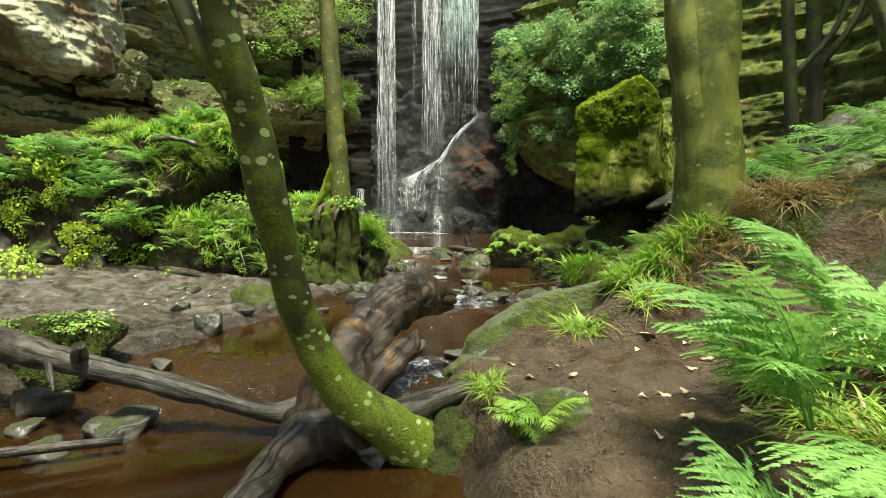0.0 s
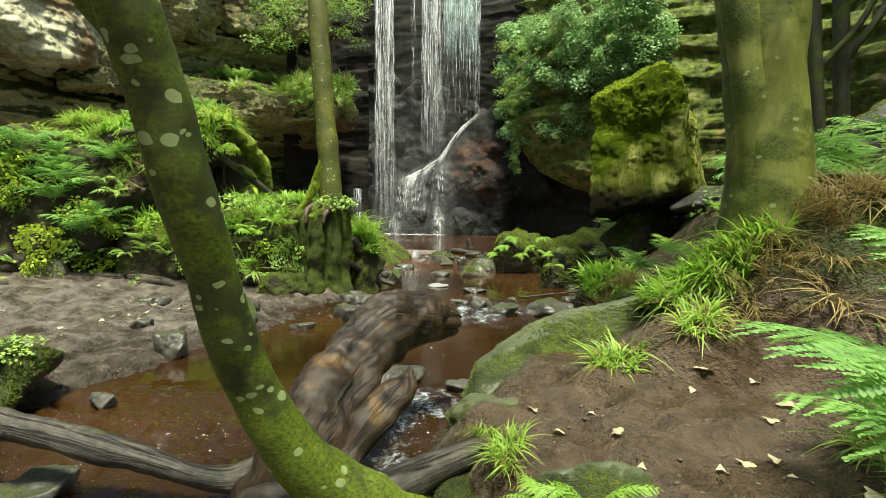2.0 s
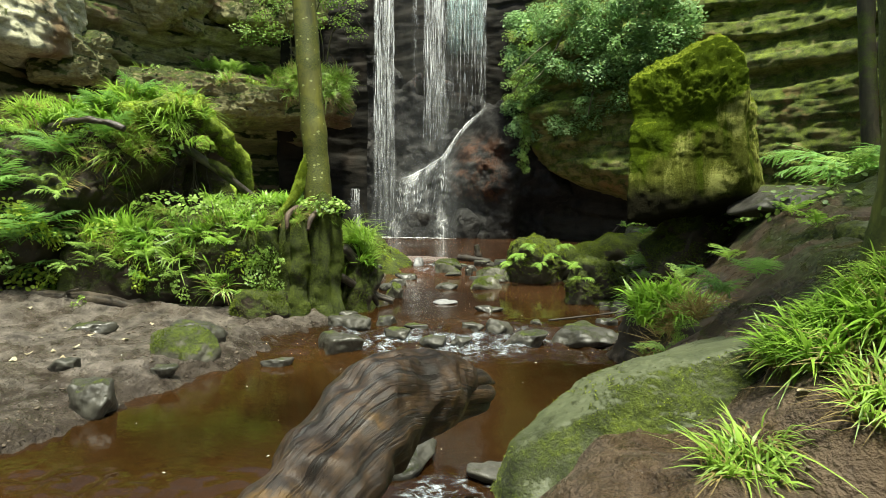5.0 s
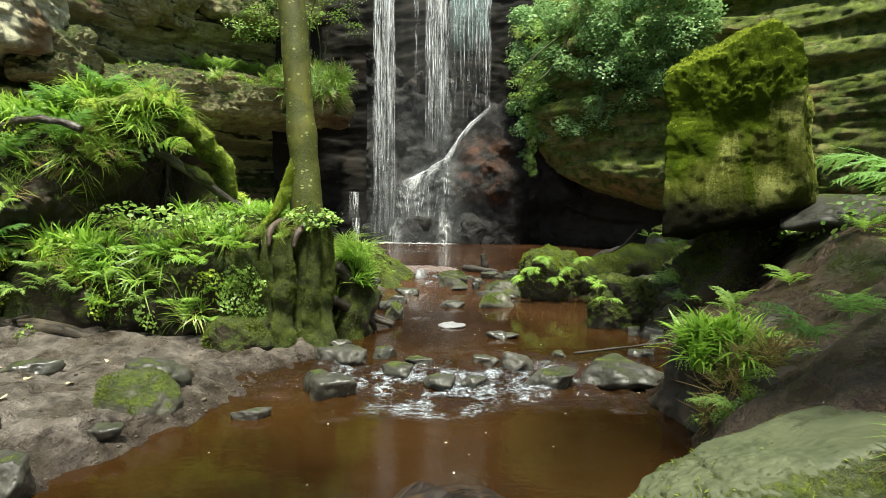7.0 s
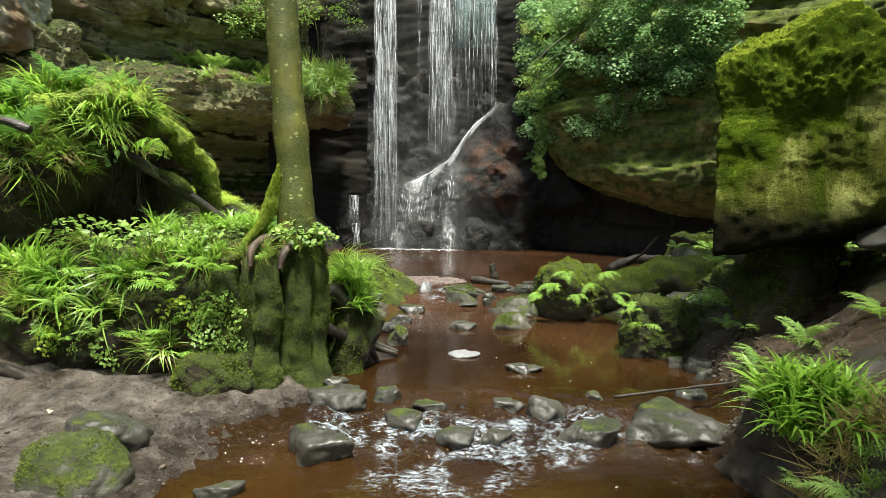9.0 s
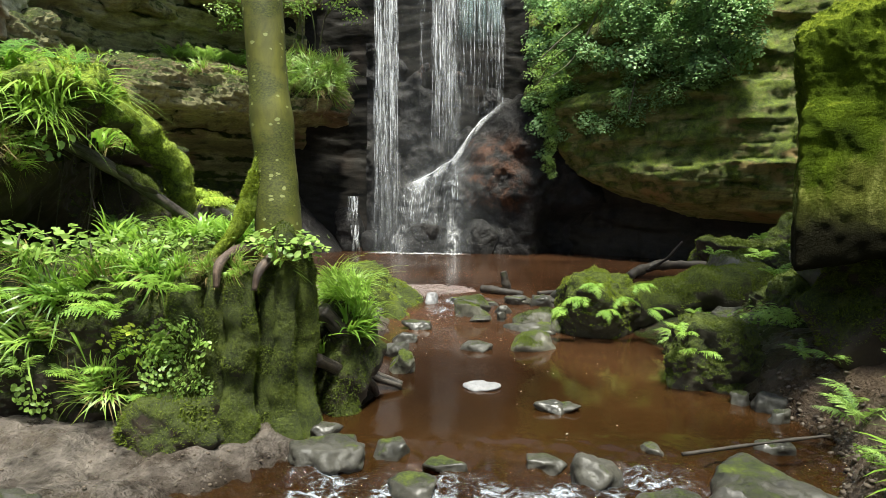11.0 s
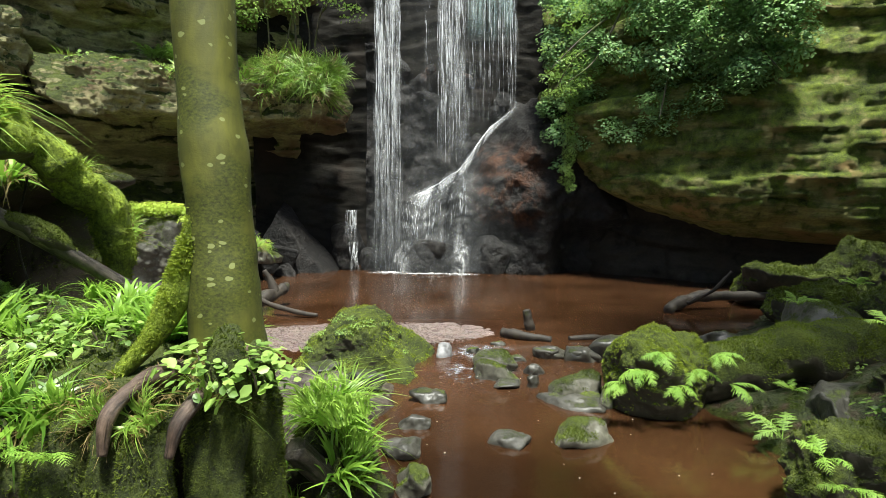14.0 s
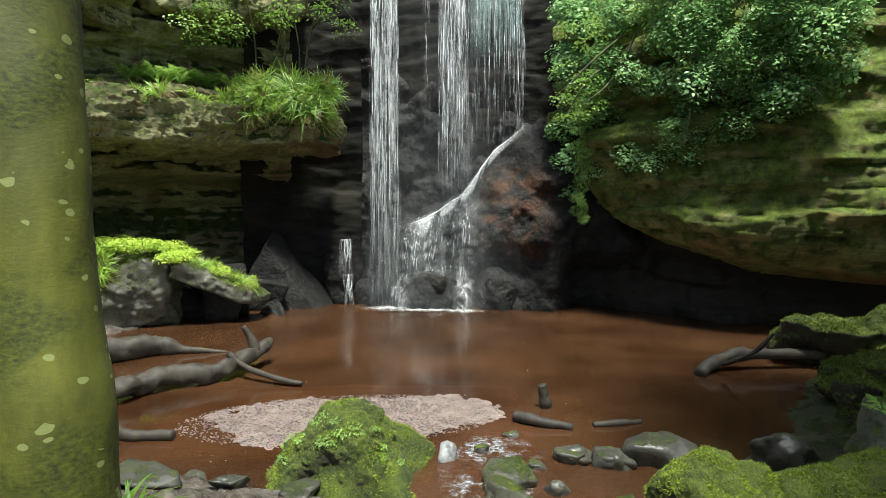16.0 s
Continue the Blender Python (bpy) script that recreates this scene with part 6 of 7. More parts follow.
# ---- stones in the stream: x, y, width, height, water height, seed, kind ----
STONE = {"w": (stream_stone_mat, "dark wet stone in the stream"), "m": (moss_stone_mat, "mossy stone in the stream"), "p": (pale_stone_mat, "pale worn stone in the stream"), "g": (stream_stone_mat, "grey worn stone in the stream"), "b": (moss_stone_mat, "round stone with bright moss on the mud bank")}
ROWS_OF_STONES = ("-0.05 12.6 .56 .28 m|0.33 12.42 .31 .16 w|0.08 12.45 .35 .09 w|0.74 12.2 .62 .35 m|0.72 12.0 .7 .12 g|0.56 11.1 .53 .26 m|1.07 13.3 .37 .2 w|0.97 11.9 .26 .27 m|0.67 13.4 .39 .16 w|-0.05 11.05 .38 .12 w|-0.1 9.75 .33 .06 p|0.43 9.22 .31 .1 g|"
                  "-0.85 11.35 .29 .15 w|-0.91 10.8 .37 .18 g|-0.78 10.2 .56 .3 m|-1.4 12.1 .46 .2 g|-0.68 12.05 .42 .14 g|-0.59 13.45 .28 .22 p|-1.34 10.95 .34 .38 m|-1.33 9.52 .1 .13 p|-1.25 9.14 .11 .08 p|-1.58 10.65 .38 .28 w|-1.31 9.85 .34 .22 w|"
                  "1.93 9.4 .2 .14 w|2.05 9.25 .26 .2 w|2.0 9.0 .2 .12 g|1.6 13.4 .95 .4 w|1.03 13.3 .4 .22 w|0.66 13.4 .4 .18 w|-0.05 12.9 .5 .26 m|0.4 12.75 .3 .16 w|-3.26 12.6 .7 .14 g|-2.94 12.9 .3 .1 w|"
                  "-1.07 7.55 .5 .22 w|-1.11 8.35 .45 .16 g|-0.72 8.42 .28 .16 w|-1.21 8.68 .26 .15 w|0.43 8.12 .34 .2 w|0.7 7.75 .43 .18 w|1.36 7.9 .8 .17 w|0.06 7.72 .24 .1 w|0.48 9.24 .3 .07 g|-2.35 7.38 .5 .22 g|-2.28 7.0 .58 .36 b|-0.22 7.72 .26 .1 w|0.2 8.3 .25 .09 w|-0.4 8.25 .25 .08 w|"
                  "-2.42 5.9 .37 .25 w|-2.33 4.74 .23 .1 w|-3.42 7.5 .36 .16 g|-2.75 3.85 .4 .2 w|-2.03 3.5 .5 .16 w|-2.3 3.2 .3 .12 w|-2.6 3.5 .2 .1 g|-0.38 5.15 .5 .16 g|-5.0 8.3 .46 .3 m|-2.24 6.5 .25 .09 g|-2.6 3.1 .3 .12 w|-0.9 5.55 .3 .1 w|-0.75 5.3 .2 .08 p|-1.55 7.0 .3 .1 g|-2.9 6.4 .3 .1 w|"
                  "0.15 5.05 .3 .1 w|-0.55 8.0 .3 .1 w|0.9 8.5 .2 .06 w|1.7 8.5 .25 .1 g|0.25 13.2 .25 .1 w|-0.25 13.6 .2 .1 w|-0.1 2.55 .16 .06 p|-1.9 12.5 .4 .1 g|-2.5 12.6 .4 .1 g|0.1 14.0 .2 .06 w")
for k, row in enumerate(ROWS_OF_STONES.split("|")):
    x, y, w, h, kind = row.split()
    x, y, w, h = float(x), float(y), float(w), float(h)
    mat, label = STONE[kind]
    foot = max(float(water_level(y)), height(x, y))
    rock("stone", (x, y, foot + h * 0.12), (w * 0.52, w * (0.34 + 0.03 * (k % 5)), max(h * 0.64, 0.04)), 300 + k, mat, label, "stone", group="stones in the stream", turn=(k * 47) % 50 - 25, level=5 if w > 0.35 and y < 11 else 4, planes=34 if kind in "pb" else 12 + k % 7, flat=0.3, sharp=8 if kind in "pb" else 14 + k % 9, rough=0.12, grain=0.006)
hummock = cut_rock("mossy_hummock", (-1.62, 13.15, 0.1), [((-0.62, -0.25, 0.75), (-2.05, 13.0, 0.2)), ((0.72, -0.2, 0.6), (-1.12, 13.1, 0.26)), ((-0.1, -0.9, 0.5), (-1.6, 12.66, 0.12)), ((0.1, 0.9, 0.5), (-1.6, 13.62, 0.12)), ((-0.25, -0.25, 1), (-1.6, 13.15, 0.47)), ((0.5, -0.1, 0.9), (-1.4, 13.1, 0.46)), ((0, 0, -1), (-1.6, 13.1, -0.25)), ((-0.7, 0.6, 0.5), (-2.0, 13.4, 0.2))],
                   63, moss_full_mat, "moss-grown hummock at the pool outlet", "mound", 6, 14, 0.05, 0.02, 0.035)

# gravel bar in the pool
def gravel_bar():
    xs, ys = np.arange(-4.0, 0.4, 0.04), np.arange(13.0, 16.0, 0.04)
    gx, gy = np.meshgrid(xs, ys, indexing="ij")
    p = np.stack([gx.ravel(), gy.ravel(), 0 * gx.ravel()], 1)
    r = (((gx + 1.85) / 2.05) ** 2 + ((gy - 14.5 - 0.12 * (gx + 1.75)) / 0.95) ** 2) + (fbm(p * 1.5, 3, 77) * 0.3).reshape(gx.shape)
    z = -0.06 + 0.035 * (1 - r) + (fbm(p * 14, 2, 78) * 0.005).reshape(gx.shape)
    ob = new("gravel_bar", make_mesh("gravel_bar", np.stack([gx, gy, np.maximum(z, -0.4)], -1).reshape(-1, 3), grid_faces(len(xs), len(ys))[:, ::-1], (gravel_mat,)))
    tagged(ob, "pinkish gravel bar just breaking the pool surface", "gravel", kind="structure")


gravel_bar()


def scatter_mesh(name, base, faces, places, material, smooth=False):
    """Many small copies of one shape in one mesh. places: 4 x 4 arrays."""
    v = np.vstack([base @ m[:3, :3].T + m[:3, 3] for m in places])
    n = len(base)
    f = [tuple(i + n * k for i in t) for k in range(len(places)) for t in faces]
    return make_mesh(name, v, f, (material,), smooth)


def pebbles():
    d, f = ico(1)
    rng = np.random.default_rng(5)
    wet, grit = [], []
    for _ in range(1900):
        k = rng.random()
        if k < 0.3:
            x, y = rng.uniform(-3.4, 0.0), rng.uniform(13.4, 15.3)
        elif k < 0.62:
            y = rng.uniform(4.6, 8.4)
            x = float(left_edge(y)) - rng.exponential(0.6) + 0.2
        elif k < 0.75:
            y = rng.uniform(1.6, 4.3)
            x = rng.uniform(0.2, 2.3)
        else:
            y = rng.uniform(7.2, 9.4)
            x = float(right_edge(y)) + rng.normal(-0.1, 0.2)
        s = rng.uniform(0.004, 0.011) * (2.0 if k > 0.75 or 0.3 < k < 0.32 else 1.0)
        z = max(height(x, y), -0.06 if k < 0.3 else -1)
        m = np.array(pose(x, y, z + s * 0.2, *rng.uniform(-30, 30, 3)) @ Matrix.Diagonal((s * 1.4, s, s * 0.7, 1)))
        (wet if k > 0.3 else grit).append(m)
    tagged(new("pebbles", scatter_mesh("pebbles", d, f.tolist(), wet, pebble_mat, True)), "small brown pebbles strewn along the banks", "pebbles", kind="stuff")
    tagged(new("pebbles", scatter_mesh("pebbles", d, f.tolist(), grit, pebble_mat, True)), "small brown pebbles on the gravel bar", "pebbles", kind="stuff")
    bar = []
    for _ in range(3600):
        a, q = rng.uniform(0, 6.28), math.sqrt(rng.random())
        x, y = -1.85 + 1.9 * q * math.cos(a), 14.5 + 0.84 * q * math.sin(a) + 0.22 * q * math.cos(a)
        s = rng.uniform(0.005, 0.012)
        bar.append(np.array(pose(x, y, -0.045 + 0.028 * (1 - q * q), *rng.uniform(-30, 30, 3)) @ Matrix.Diagonal((s * 1.4, s, s * 0.6, 1))))
    tagged(new("gravel", scatter_mesh("gravel", d, f.tolist(), bar, gravel_mat, True)), "loose pinkish gravel on the bar in the pool", "gravel", kind="stuff")
    # flecks of foam and leaf on the water
    flat = np.array([(math.cos(a), math.sin(a), 0) for a in np.linspace(0, 6.28, 7)[:-1]])
    flecks = []
    for _ in range(140):
        y = rng.uniform(4.2, 20)
        lo, hi = float(left_edge(y)), float(right_edge(y))
        x = np.clip(rng.normal((lo + hi) / 2, (hi - lo) / 5), lo, hi)
        s = rng.uniform(0.002, 0.006)
        flecks.append(np.array(pose(x, y, float(water_level(y)) + 0.012, 0, 0, rng.uniform(0, 90)) @ Matrix.Diagonal((s * 2, s, s, 1))))
    tagged(new("foam_flecks", scatter_mesh("foam_flecks", flat, [(0, 1, 2, 3, 4, 5)], flecks, fleck_mat)), "flecks of pale foam floating on the water", "foam", kind="stuff")


pebbles()


# ---- fallen leaves ----
def leaf_shape(points, size, bend):
    """A lobed dead leaf with a raised midrib and curled tips."""
    n = points * 4
    v = [(0, 0, 0)]
    for k in range(n):
        a = 2 * math.pi * k / n
        r = size * (0.55 + 0.45 * abs(math.cos(points * a / 2)) ** 1.5) * (0.75 + 0.25 * math.cos(a))
        v.append((r * math.cos(a), r * math.sin(a), bend * r * math.sin(2 * a + 1) + 0.25 * bend * r))
    return make_mesh("fallen_leaf", v, [(0, k + 1, (k + 1) % n + 1) for k in range(n)], (litter_mat,), False)


LITTER = [leaf_shape(5, 0.075, 0.15), leaf_shape(3, 0.045, 0.3), leaf_shape(1, 0.035, 0.4), leaf_shape(5, 0.055, -0.2)]
rng = random.Random(12)
spots = [(1.46, 4.07, 0), (1.95, 3.4, 0), (1.75, 3.75, 0), (1.25, 3.2, 3)]
for _ in range(44):
    y = rng.uniform(1.5, 4.5)
    spots.append((rng.uniform(0.3, 2.4), y, rng.choice([1, 1, 2, 2, 3])))
for _ in range(16):
    spots.append((rng.uniform(-5, -2.4), rng.uniform(5.5, 8), rng.choice([1, 2, 2])))
for x, y, k in spots:
    z = height(x, y)
    if z > float(water_level(y)):
        ob = new("fallen_leaf", LITTER[k])
        ob.matrix_world = pose(x, y, z + 0.012, rng.uniform(-12, 12), rng.uniform(-12, 12), rng.uniform(0, 360))
        tagged(ob, "dry tan fallen leaf lying on the mud", "leaf", "fallen leaves on the banks")


# ---- plants ----
def lean_of(normal, amount=1.0):
    """Tilt that leans a plant with the slope it grows on."""
    return (-math.degrees(math.atan2(normal[1], max(normal[2], 0.35))) * amount, math.degrees(math.atan2(normal[0], max(normal[2], 0.35))) * amount)


def on(surface, x, y, sink=0.0):
    place, normal = surface.drop(x, y)
    return ((place.x, place.y, place.z - sink), normal) if place is not None else (None, None)


rng = random.Random(33)
# the big mound: ferns over its front, grass along its top
for k in range(58):
    x, z = rng.uniform(-7.0, -3.3), rng.uniform(0.15, 2.0)
    p, n = banks.side(x, z, 5.0)
    if p is None or p.y > 11 or x > -4.3 and z < 1.8:
        continue
    aim = math.degrees(math.atan2(n.y, n.x))
    fern((p.x, p.y, p.z), rng.choice([5, 6, 7]), "fern" if rng.random() < 0.45 else "bracken", k, rng.uniform(0.5, 0.8), aim, 240, 18, group="ferns on the mound")
for k in range(24):
    x, y = rng.uniform(-6.6, -3.4), rng.uniform(9.0, 10.6)
    p, n = on(banks, x, y)
    if p and p[2] > 1.0:
        tuft(p, k, rng.uniform(0.9, 1.3), rng.random() < 0.5, lean_of(n, 0.4), far=True)
for x, z, k in ((-3.8, 1.8, 1), (-3.95, 1.65, 2), (-4.05, 1.5, 3), (-4.2, 1.35, 4), (-4.0, 1.3, 5), (-4.4, 1.75, 6), (-3.9, 1.5, 7), (-4.15, 1.7, 8)):
    p, n = banks.side(x, z, 5.0)
    if p is not None:
        tuft((p.x - 0.12, p.y, p.z), 60 + k, 0.8, True, (50, 0), "long grass tuft hanging over the hollow with dead straw", long=True)
for k in range(46):
    x, z = rng.uniform(-6.9, -3.3), rng.uniform(0.1, 2.0)
    p, n = banks.side(x, z, 5.0)
    if p is not None and p.y < 11 and (x < -4.3 or z > 1.8):
        herb((p.x, p.y - 0.08, p.z), rng.choice(["herb", "lime", "lime"]), k, rng.uniform(0.6, 0.95), (55, 0), "bright green leafy herb on the mound")
for x, z, k in ((-4.3, 1.25, 1), (-4.1, 0.95, 2), (-4.4, 0.8, 3), (-4.0, 0.65, 4), (-4.2, 0.45, 5), (-4.6, 1.0, 6), (-4.5, 1.4, 7)):
    p, n = banks.side(x, z, 5.0)
    if p is not None:
        fern((p.x, p.y, p.z), 6, "fern", 1340 + k, 0.6, -80, 200, 0, "dark green fern hanging on the earth mound", "ferns on the mound")
# the stump mound: grass along its top edge, ferns, herbs and straw over the mossy face
for k in range(24):
    x, y = rng.uniform(-4.4, -2.0), rng.uniform(8.6, 9.9)
    p, n = on(banks, x, y)
    if p and p[2] > 0.75:
        tuft(p, 100 + k, rng.uniform(0.55, 0.9), rng.random() < 0.12, lean_of(n, 0.6), group="grass tufts on the stump", broad=k % 2 == 0)
for k in range(15):
    x = -4.1 + 2.05 * k / 14 + rng.uniform(-0.06, 0.06)
    p, n = on(banks, x, rng.uniform(8.62, 8.78))
    if p:
        tuft((p[0], p[1] - 0.04, p[2] - 0.04), 150 + k, rng.uniform(0.6, 0.85), k % 2 == 0, (rng.uniform(25, 50), rng.uniform(-20, 20)), "long grass bending over the edge of the stump", "grass tufts on the stump", broad=True)
for k in range(46):
    x, z = rng.uniform(-4.0, -1.95), rng.uniform(0.08, 0.95)
    p, n = banks.side(x, z, 6.0)
    if p is not None and p.y < 9.6:
        c = rng.random()
        if c < 0.4:
            herb((p.x, p.y, p.z), rng.choice(["herb", "low", "herb", "lime"]), 200 + k, rng.uniform(0.5, 0.85), (60, 0), group="plants on the stump")
        elif c < 0.65 and x < -2.4:
            tuft((p.x, p.y, p.z), 200 + k, rng.uniform(0.6, 0.9), rng.random() < 0.5, (55, 0), group="grass tufts on the stump")
        elif x < -2.25:
            fern((p.x, p.y, p.z), 5, "small", 200 + k, rng.uniform(0.7, 1.0), -90, 200, 10, group="ferns on the stump")
for k in range(9):
    herb((-2.03 + rng.uniform(-0.14, 0.14), 8.44 + rng.uniform(-0.03, 0.03), rng.uniform(0.22, 0.7)), "herb", 240 + k, rng.uniform(0.5, 0.75), (60, 0), "leafy green herb hanging on the stump's face", "plants on the stump")
for x, y, z, s, k in ((-2.2, 8.5, 0.86, 1.2, 1), (-2.02, 8.5, 0.84, 1.0, 2), (-2.5, 8.5, 0.7, 1.3, 3)):
    fern((x, y, z), 4, "small", 250 + k, s, -80, 130, 5, "small fern on the mossy stump", "ferns on the stump")
for x, y, z, k in ((-1.1, 9.15, 0.74, 1), (-1.04, 9.3, 0.72, 2), (-1.15, 9.45, 0.76, 3), (-1.2, 9.05, 0.85, 4), (-1.02, 9.2, 0.6, 5), (-1.12, 9.6, 0.7, 6), (-1.25, 9.3, 0.8, 7)):
    tuft((x, y, z), 300 + k, 0.65, False, (20, 30), group="grass tufts on the stump", long=True)
for x, y, z, k in ((-3.3, 8.42, 0.55, 1), (-3.6, 8.4, 0.45, 2), (-3.0, 8.4, 0.35, 3), (-3.9, 8.45, 0.5, 4)):
    fern((x, y, z), 5, "fern", 310 + k, 0.55, -90, 220, 15, group="ferns on the stump")
for k in range(6):
    x, y = rng.uniform(-1.75, -1.3), rng.uniform(8.6, 8.85)
    herb((x, y, 1.08 + rng.uniform(0, 0.05)), "broad", 360 + k, rng.uniform(0.7, 0.95), (15, 0), "broad-leaved green plant on the stump", "plants on the stump")
for x, y, z, k in ((-3.15, 8.65, 1.14, 1), (-2.9, 8.6, 1.12, 2), (-3.4, 8.7, 1.16, 3), (-2.65, 8.6, 1.1, 4)):
    herb((x, y, z), "broad", 370 + k, 1.2, (20, 0), "broad-leaved sprig before the dark hollow", "plants on the stump")
for x, y, z, s, k in ((-1.72, 8.55, 1.0, 0.5, 1), (-1.66, 8.5, 0.98, 0.45, 2), (-1.5, 8.62, 1.02, 0.5, 3), (-1.9, 8.56, 1.0, 0.45, 4)):
    tuft((x, y, z), 380 + k, s, True, (45, 0), "short drooping grass tuft on the stump", "grass tufts on the stump")
for k in range(14):
    p, n = on(banks, rng.uniform(-2.9, -1.6), rng.uniform(8.65, 9.0))
    if p:
        straw(p, 390 + k, rng.uniform(0.4, 0.7), (rng.uniform(0, 30), 0))
# grass thick along the top and right end of the big mound
for k in range(28):
    x, y = rng.uniform(-4.9, -3.35), rng.uniform(8.95, 10.8)
    p, n = on(banks, x, y)
    if p and p[2] > 1.2:
        tuft(p, 950 + k, rng.uniform(0.75, 1.1), k % 3 == 0, (8, 8), "bright long grass on top of the earth mound", "grass on the mound", broad=True)
for k in range(8):
    x, y = rng.uniform(-5.4, -3.6), rng.uniform(8.4, 9.8)
    p, n = on(banks, x, y)
    if p and p[2] > 1.2:
        fern(p, 5, "fern", 960 + k, 0.6, -60, 240, 15, group="ferns on the mound")
for k in range(22):
    x, z = rng.uniform(-4.1, -3.35), rng.uniform(1.7, 2.0)
    p, n = banks.side(x, z, 5.0)
    if p is not None:
        if k % 3:
            tuft((p.x, p.y, p.z), 1500 + k, rng.uniform(0.5, 0.8), True, (35, rng.uniform(0, 30)), "long grass hanging over the hollow", "grass on the mound")
        else:
            herb((p.x, p.y, p.z), "broad", 1500 + k, 1.1, (40, 20), "broad-leaved herb on the lip of the mound", "plants on the mound") if k % 2 else fern((p.x, p.y, p.z), 5, "fern", 1500 + k, 0.5, -50, 200, 10, group="ferns on the mound")
for k in range(26):
    p, n = on(banks, rng.uniform(-4.4, -3.3), rng.uniform(9.2, 10.3))
    if p and p[2] > 1.6:
        tuft(p, 990 + k, rng.uniform(0.8, 1.15), False, (8, 12), "long bright grass on the lip over the hollow", "grass on the mound", long=k % 2 == 0, broad=k % 2 == 1)
for k in range(20):
    p, n = on(banks, rng.uniform(-5.2, -3.5), rng.uniform(10.3, 11.7))
    if p and p[2] > 1.6:
        tuft(p, 1040 + k, rng.uniform(0.8, 1.1), True, (10, 8), far=True)
for k in range(22):
    p, n = on(banks, rng.uniform(-2.1, -1.4), rng.uniform(9.55, 10.3))
    if p and p[2] > 0.15:
        tuft(p, 1110 + k, rng.uniform(0.45, 0.7), k % 5 == 0, (-5, 15), "bright broad grass behind the thin tree", "grass tufts on the stump", broad=k % 3 > 0)
for k in range(16):
    p, n = on(banks, rng.uniform(-1.42, -1.0), rng.uniform(9.15, 9.7))
    if p and p[2] > 0.3:
        tuft(p, 1060 + k, rng.uniform(0.5, 0.75), False, (5, 20), "bright broad grass behind the thin tree", "grass tufts on the stump", broad=True)
for k in range(26):
    p, n = on(banks, rng.uniform(-3.3, -1.95), rng.uniform(9.15, 10.2))
    if p and p[2] > 0.5:
        if k % 3 == 2:
            herb(p, "broad", 1080 + k, rng.uniform(0.8, 1.1), (10, 0), "broad-leaved plant on top of the stump mound", "plants on the stump")
        else:
            tuft(p, 1080 + k, rng.uniform(0.5, 0.8), k % 4 == 0, (5, 5), "bright broad grass on top of the stump mound", "grass tufts on the stump", broad=True)
far_grass("thick green grass along the top of the earth mound")
for k, (x, y) in enumerate(((-3.55, 9.3), (-3.45, 9.7), (-3.7, 10.0), (-3.9, 9.5), (-3.35, 10.1), (-4.2, 9.2))):
    p, n = on(banks, x, y)
    if p:
        fern((p[0], p[1], p[2] + 0.05), 6, "bracken" if k % 2 else "fern", 1300 + k, 0.6, -40, 260, 30, group="ferns on the mound")
for x, y, s, k in ((-3.62, 9.95, 0.95, 1), (-3.85, 10.1, 0.9, 2), (-4.05, 9.8, 0.8, 3)):
    p, n = on(banks, x, y)
    fern(p, 4, "fern", 1320 + k, s, -30, 220, 55, "tall fern on top of the earth mound", "ferns on the mound")
# the near hump
for k in range(14):
    x, y = rng.uniform(-3.75, -2.75), rng.uniform(4.35, 4.85)
    p, n = on(banks, x, y)
    if p:
        herb(p, "low", 320 + k, rng.uniform(0.6, 0.9), label="low yellow-green moss and herbs", group="herbs on the hump")
# behind the left rock
for k in range(10):
    x, y = rng.uniform(-8.2, -6.4), rng.uniform(7.8, 9.2)
    p, n = on(banks, x, y)
    if p:
        fern(p, 7, "fern", 340 + k, 1.2, group="ferns on the mound")

# right bank grass and ferns
for k in range(64):
    t = rng.random()
    x, y = 1.48 + 0.65 * t, 4.7 - 0.05 * t + rng.uniform(-0.14, 0.2)
    p, n = on(banks, x, y)
    if p and (x - 2.23) ** 2 + (y - 4.88) ** 2 > 0.09:
        tuft(p, 400 + k, rng.uniform(0.55, 0.8), rng.random() < 0.2, (10, -2), broad=k % 2 == 0)
for k in range(26):
    p, n = on(banks, rng.uniform(1.75, 2.6), rng.uniform(4.3, 4.62))
    if p:
        straw(p, 430 + k, rng.uniform(0.6, 0.9), (50, rng.uniform(-20, 20)))
for k in range(22):
    x, y = rng.uniform(1.54, 1.98), rng.uniform(6.85, 7.35)
    p, n = on(banks, x, y)
    if p and p[2] > 0.0:
        tuft(p, 450 + k, rng.uniform(0.7, 0.95), False, (10, -5), "thick tuft of long arching grass on the stream bank", broad=True)
for k in range(12):
    p, n = on(banks, 1.5 + 0.045 * k, 6.72 + rng.uniform(-0.06, 0.1))
    if p:
        straw((p[0], p[1], p[2] + 0.03), 465 + k, rng.uniform(0.6, 0.85), (70, -15))
for k in range(10):
    p, n = on(banks, rng.uniform(1.5, 1.8), rng.uniform(6.4, 6.75))
    if p:
        herb(p, "low", 1480 + k, rng.uniform(0.35, 0.55), (50, -20), "small green herbs hanging under the straw", "herbs on the bank")
for x, y, s, k in ((1.04, 4.33, 0.8, 1), (1.12, 4.42, 0.7, 2), (1.5, 4.3, 0.75, 3), (1.58, 4.36, 0.7, 4), (0.26, 3.26, 0.6, 5), (0.3, 3.35, 0.55, 6), (0.95, 4.3, 0.6, 7), (0.2, 3.55, 0.5, 8)):
    tuft((x, y, height(x, y)), 480 + k, s, True, (15, -15), "small grass tuft with bent straw on the path edge")
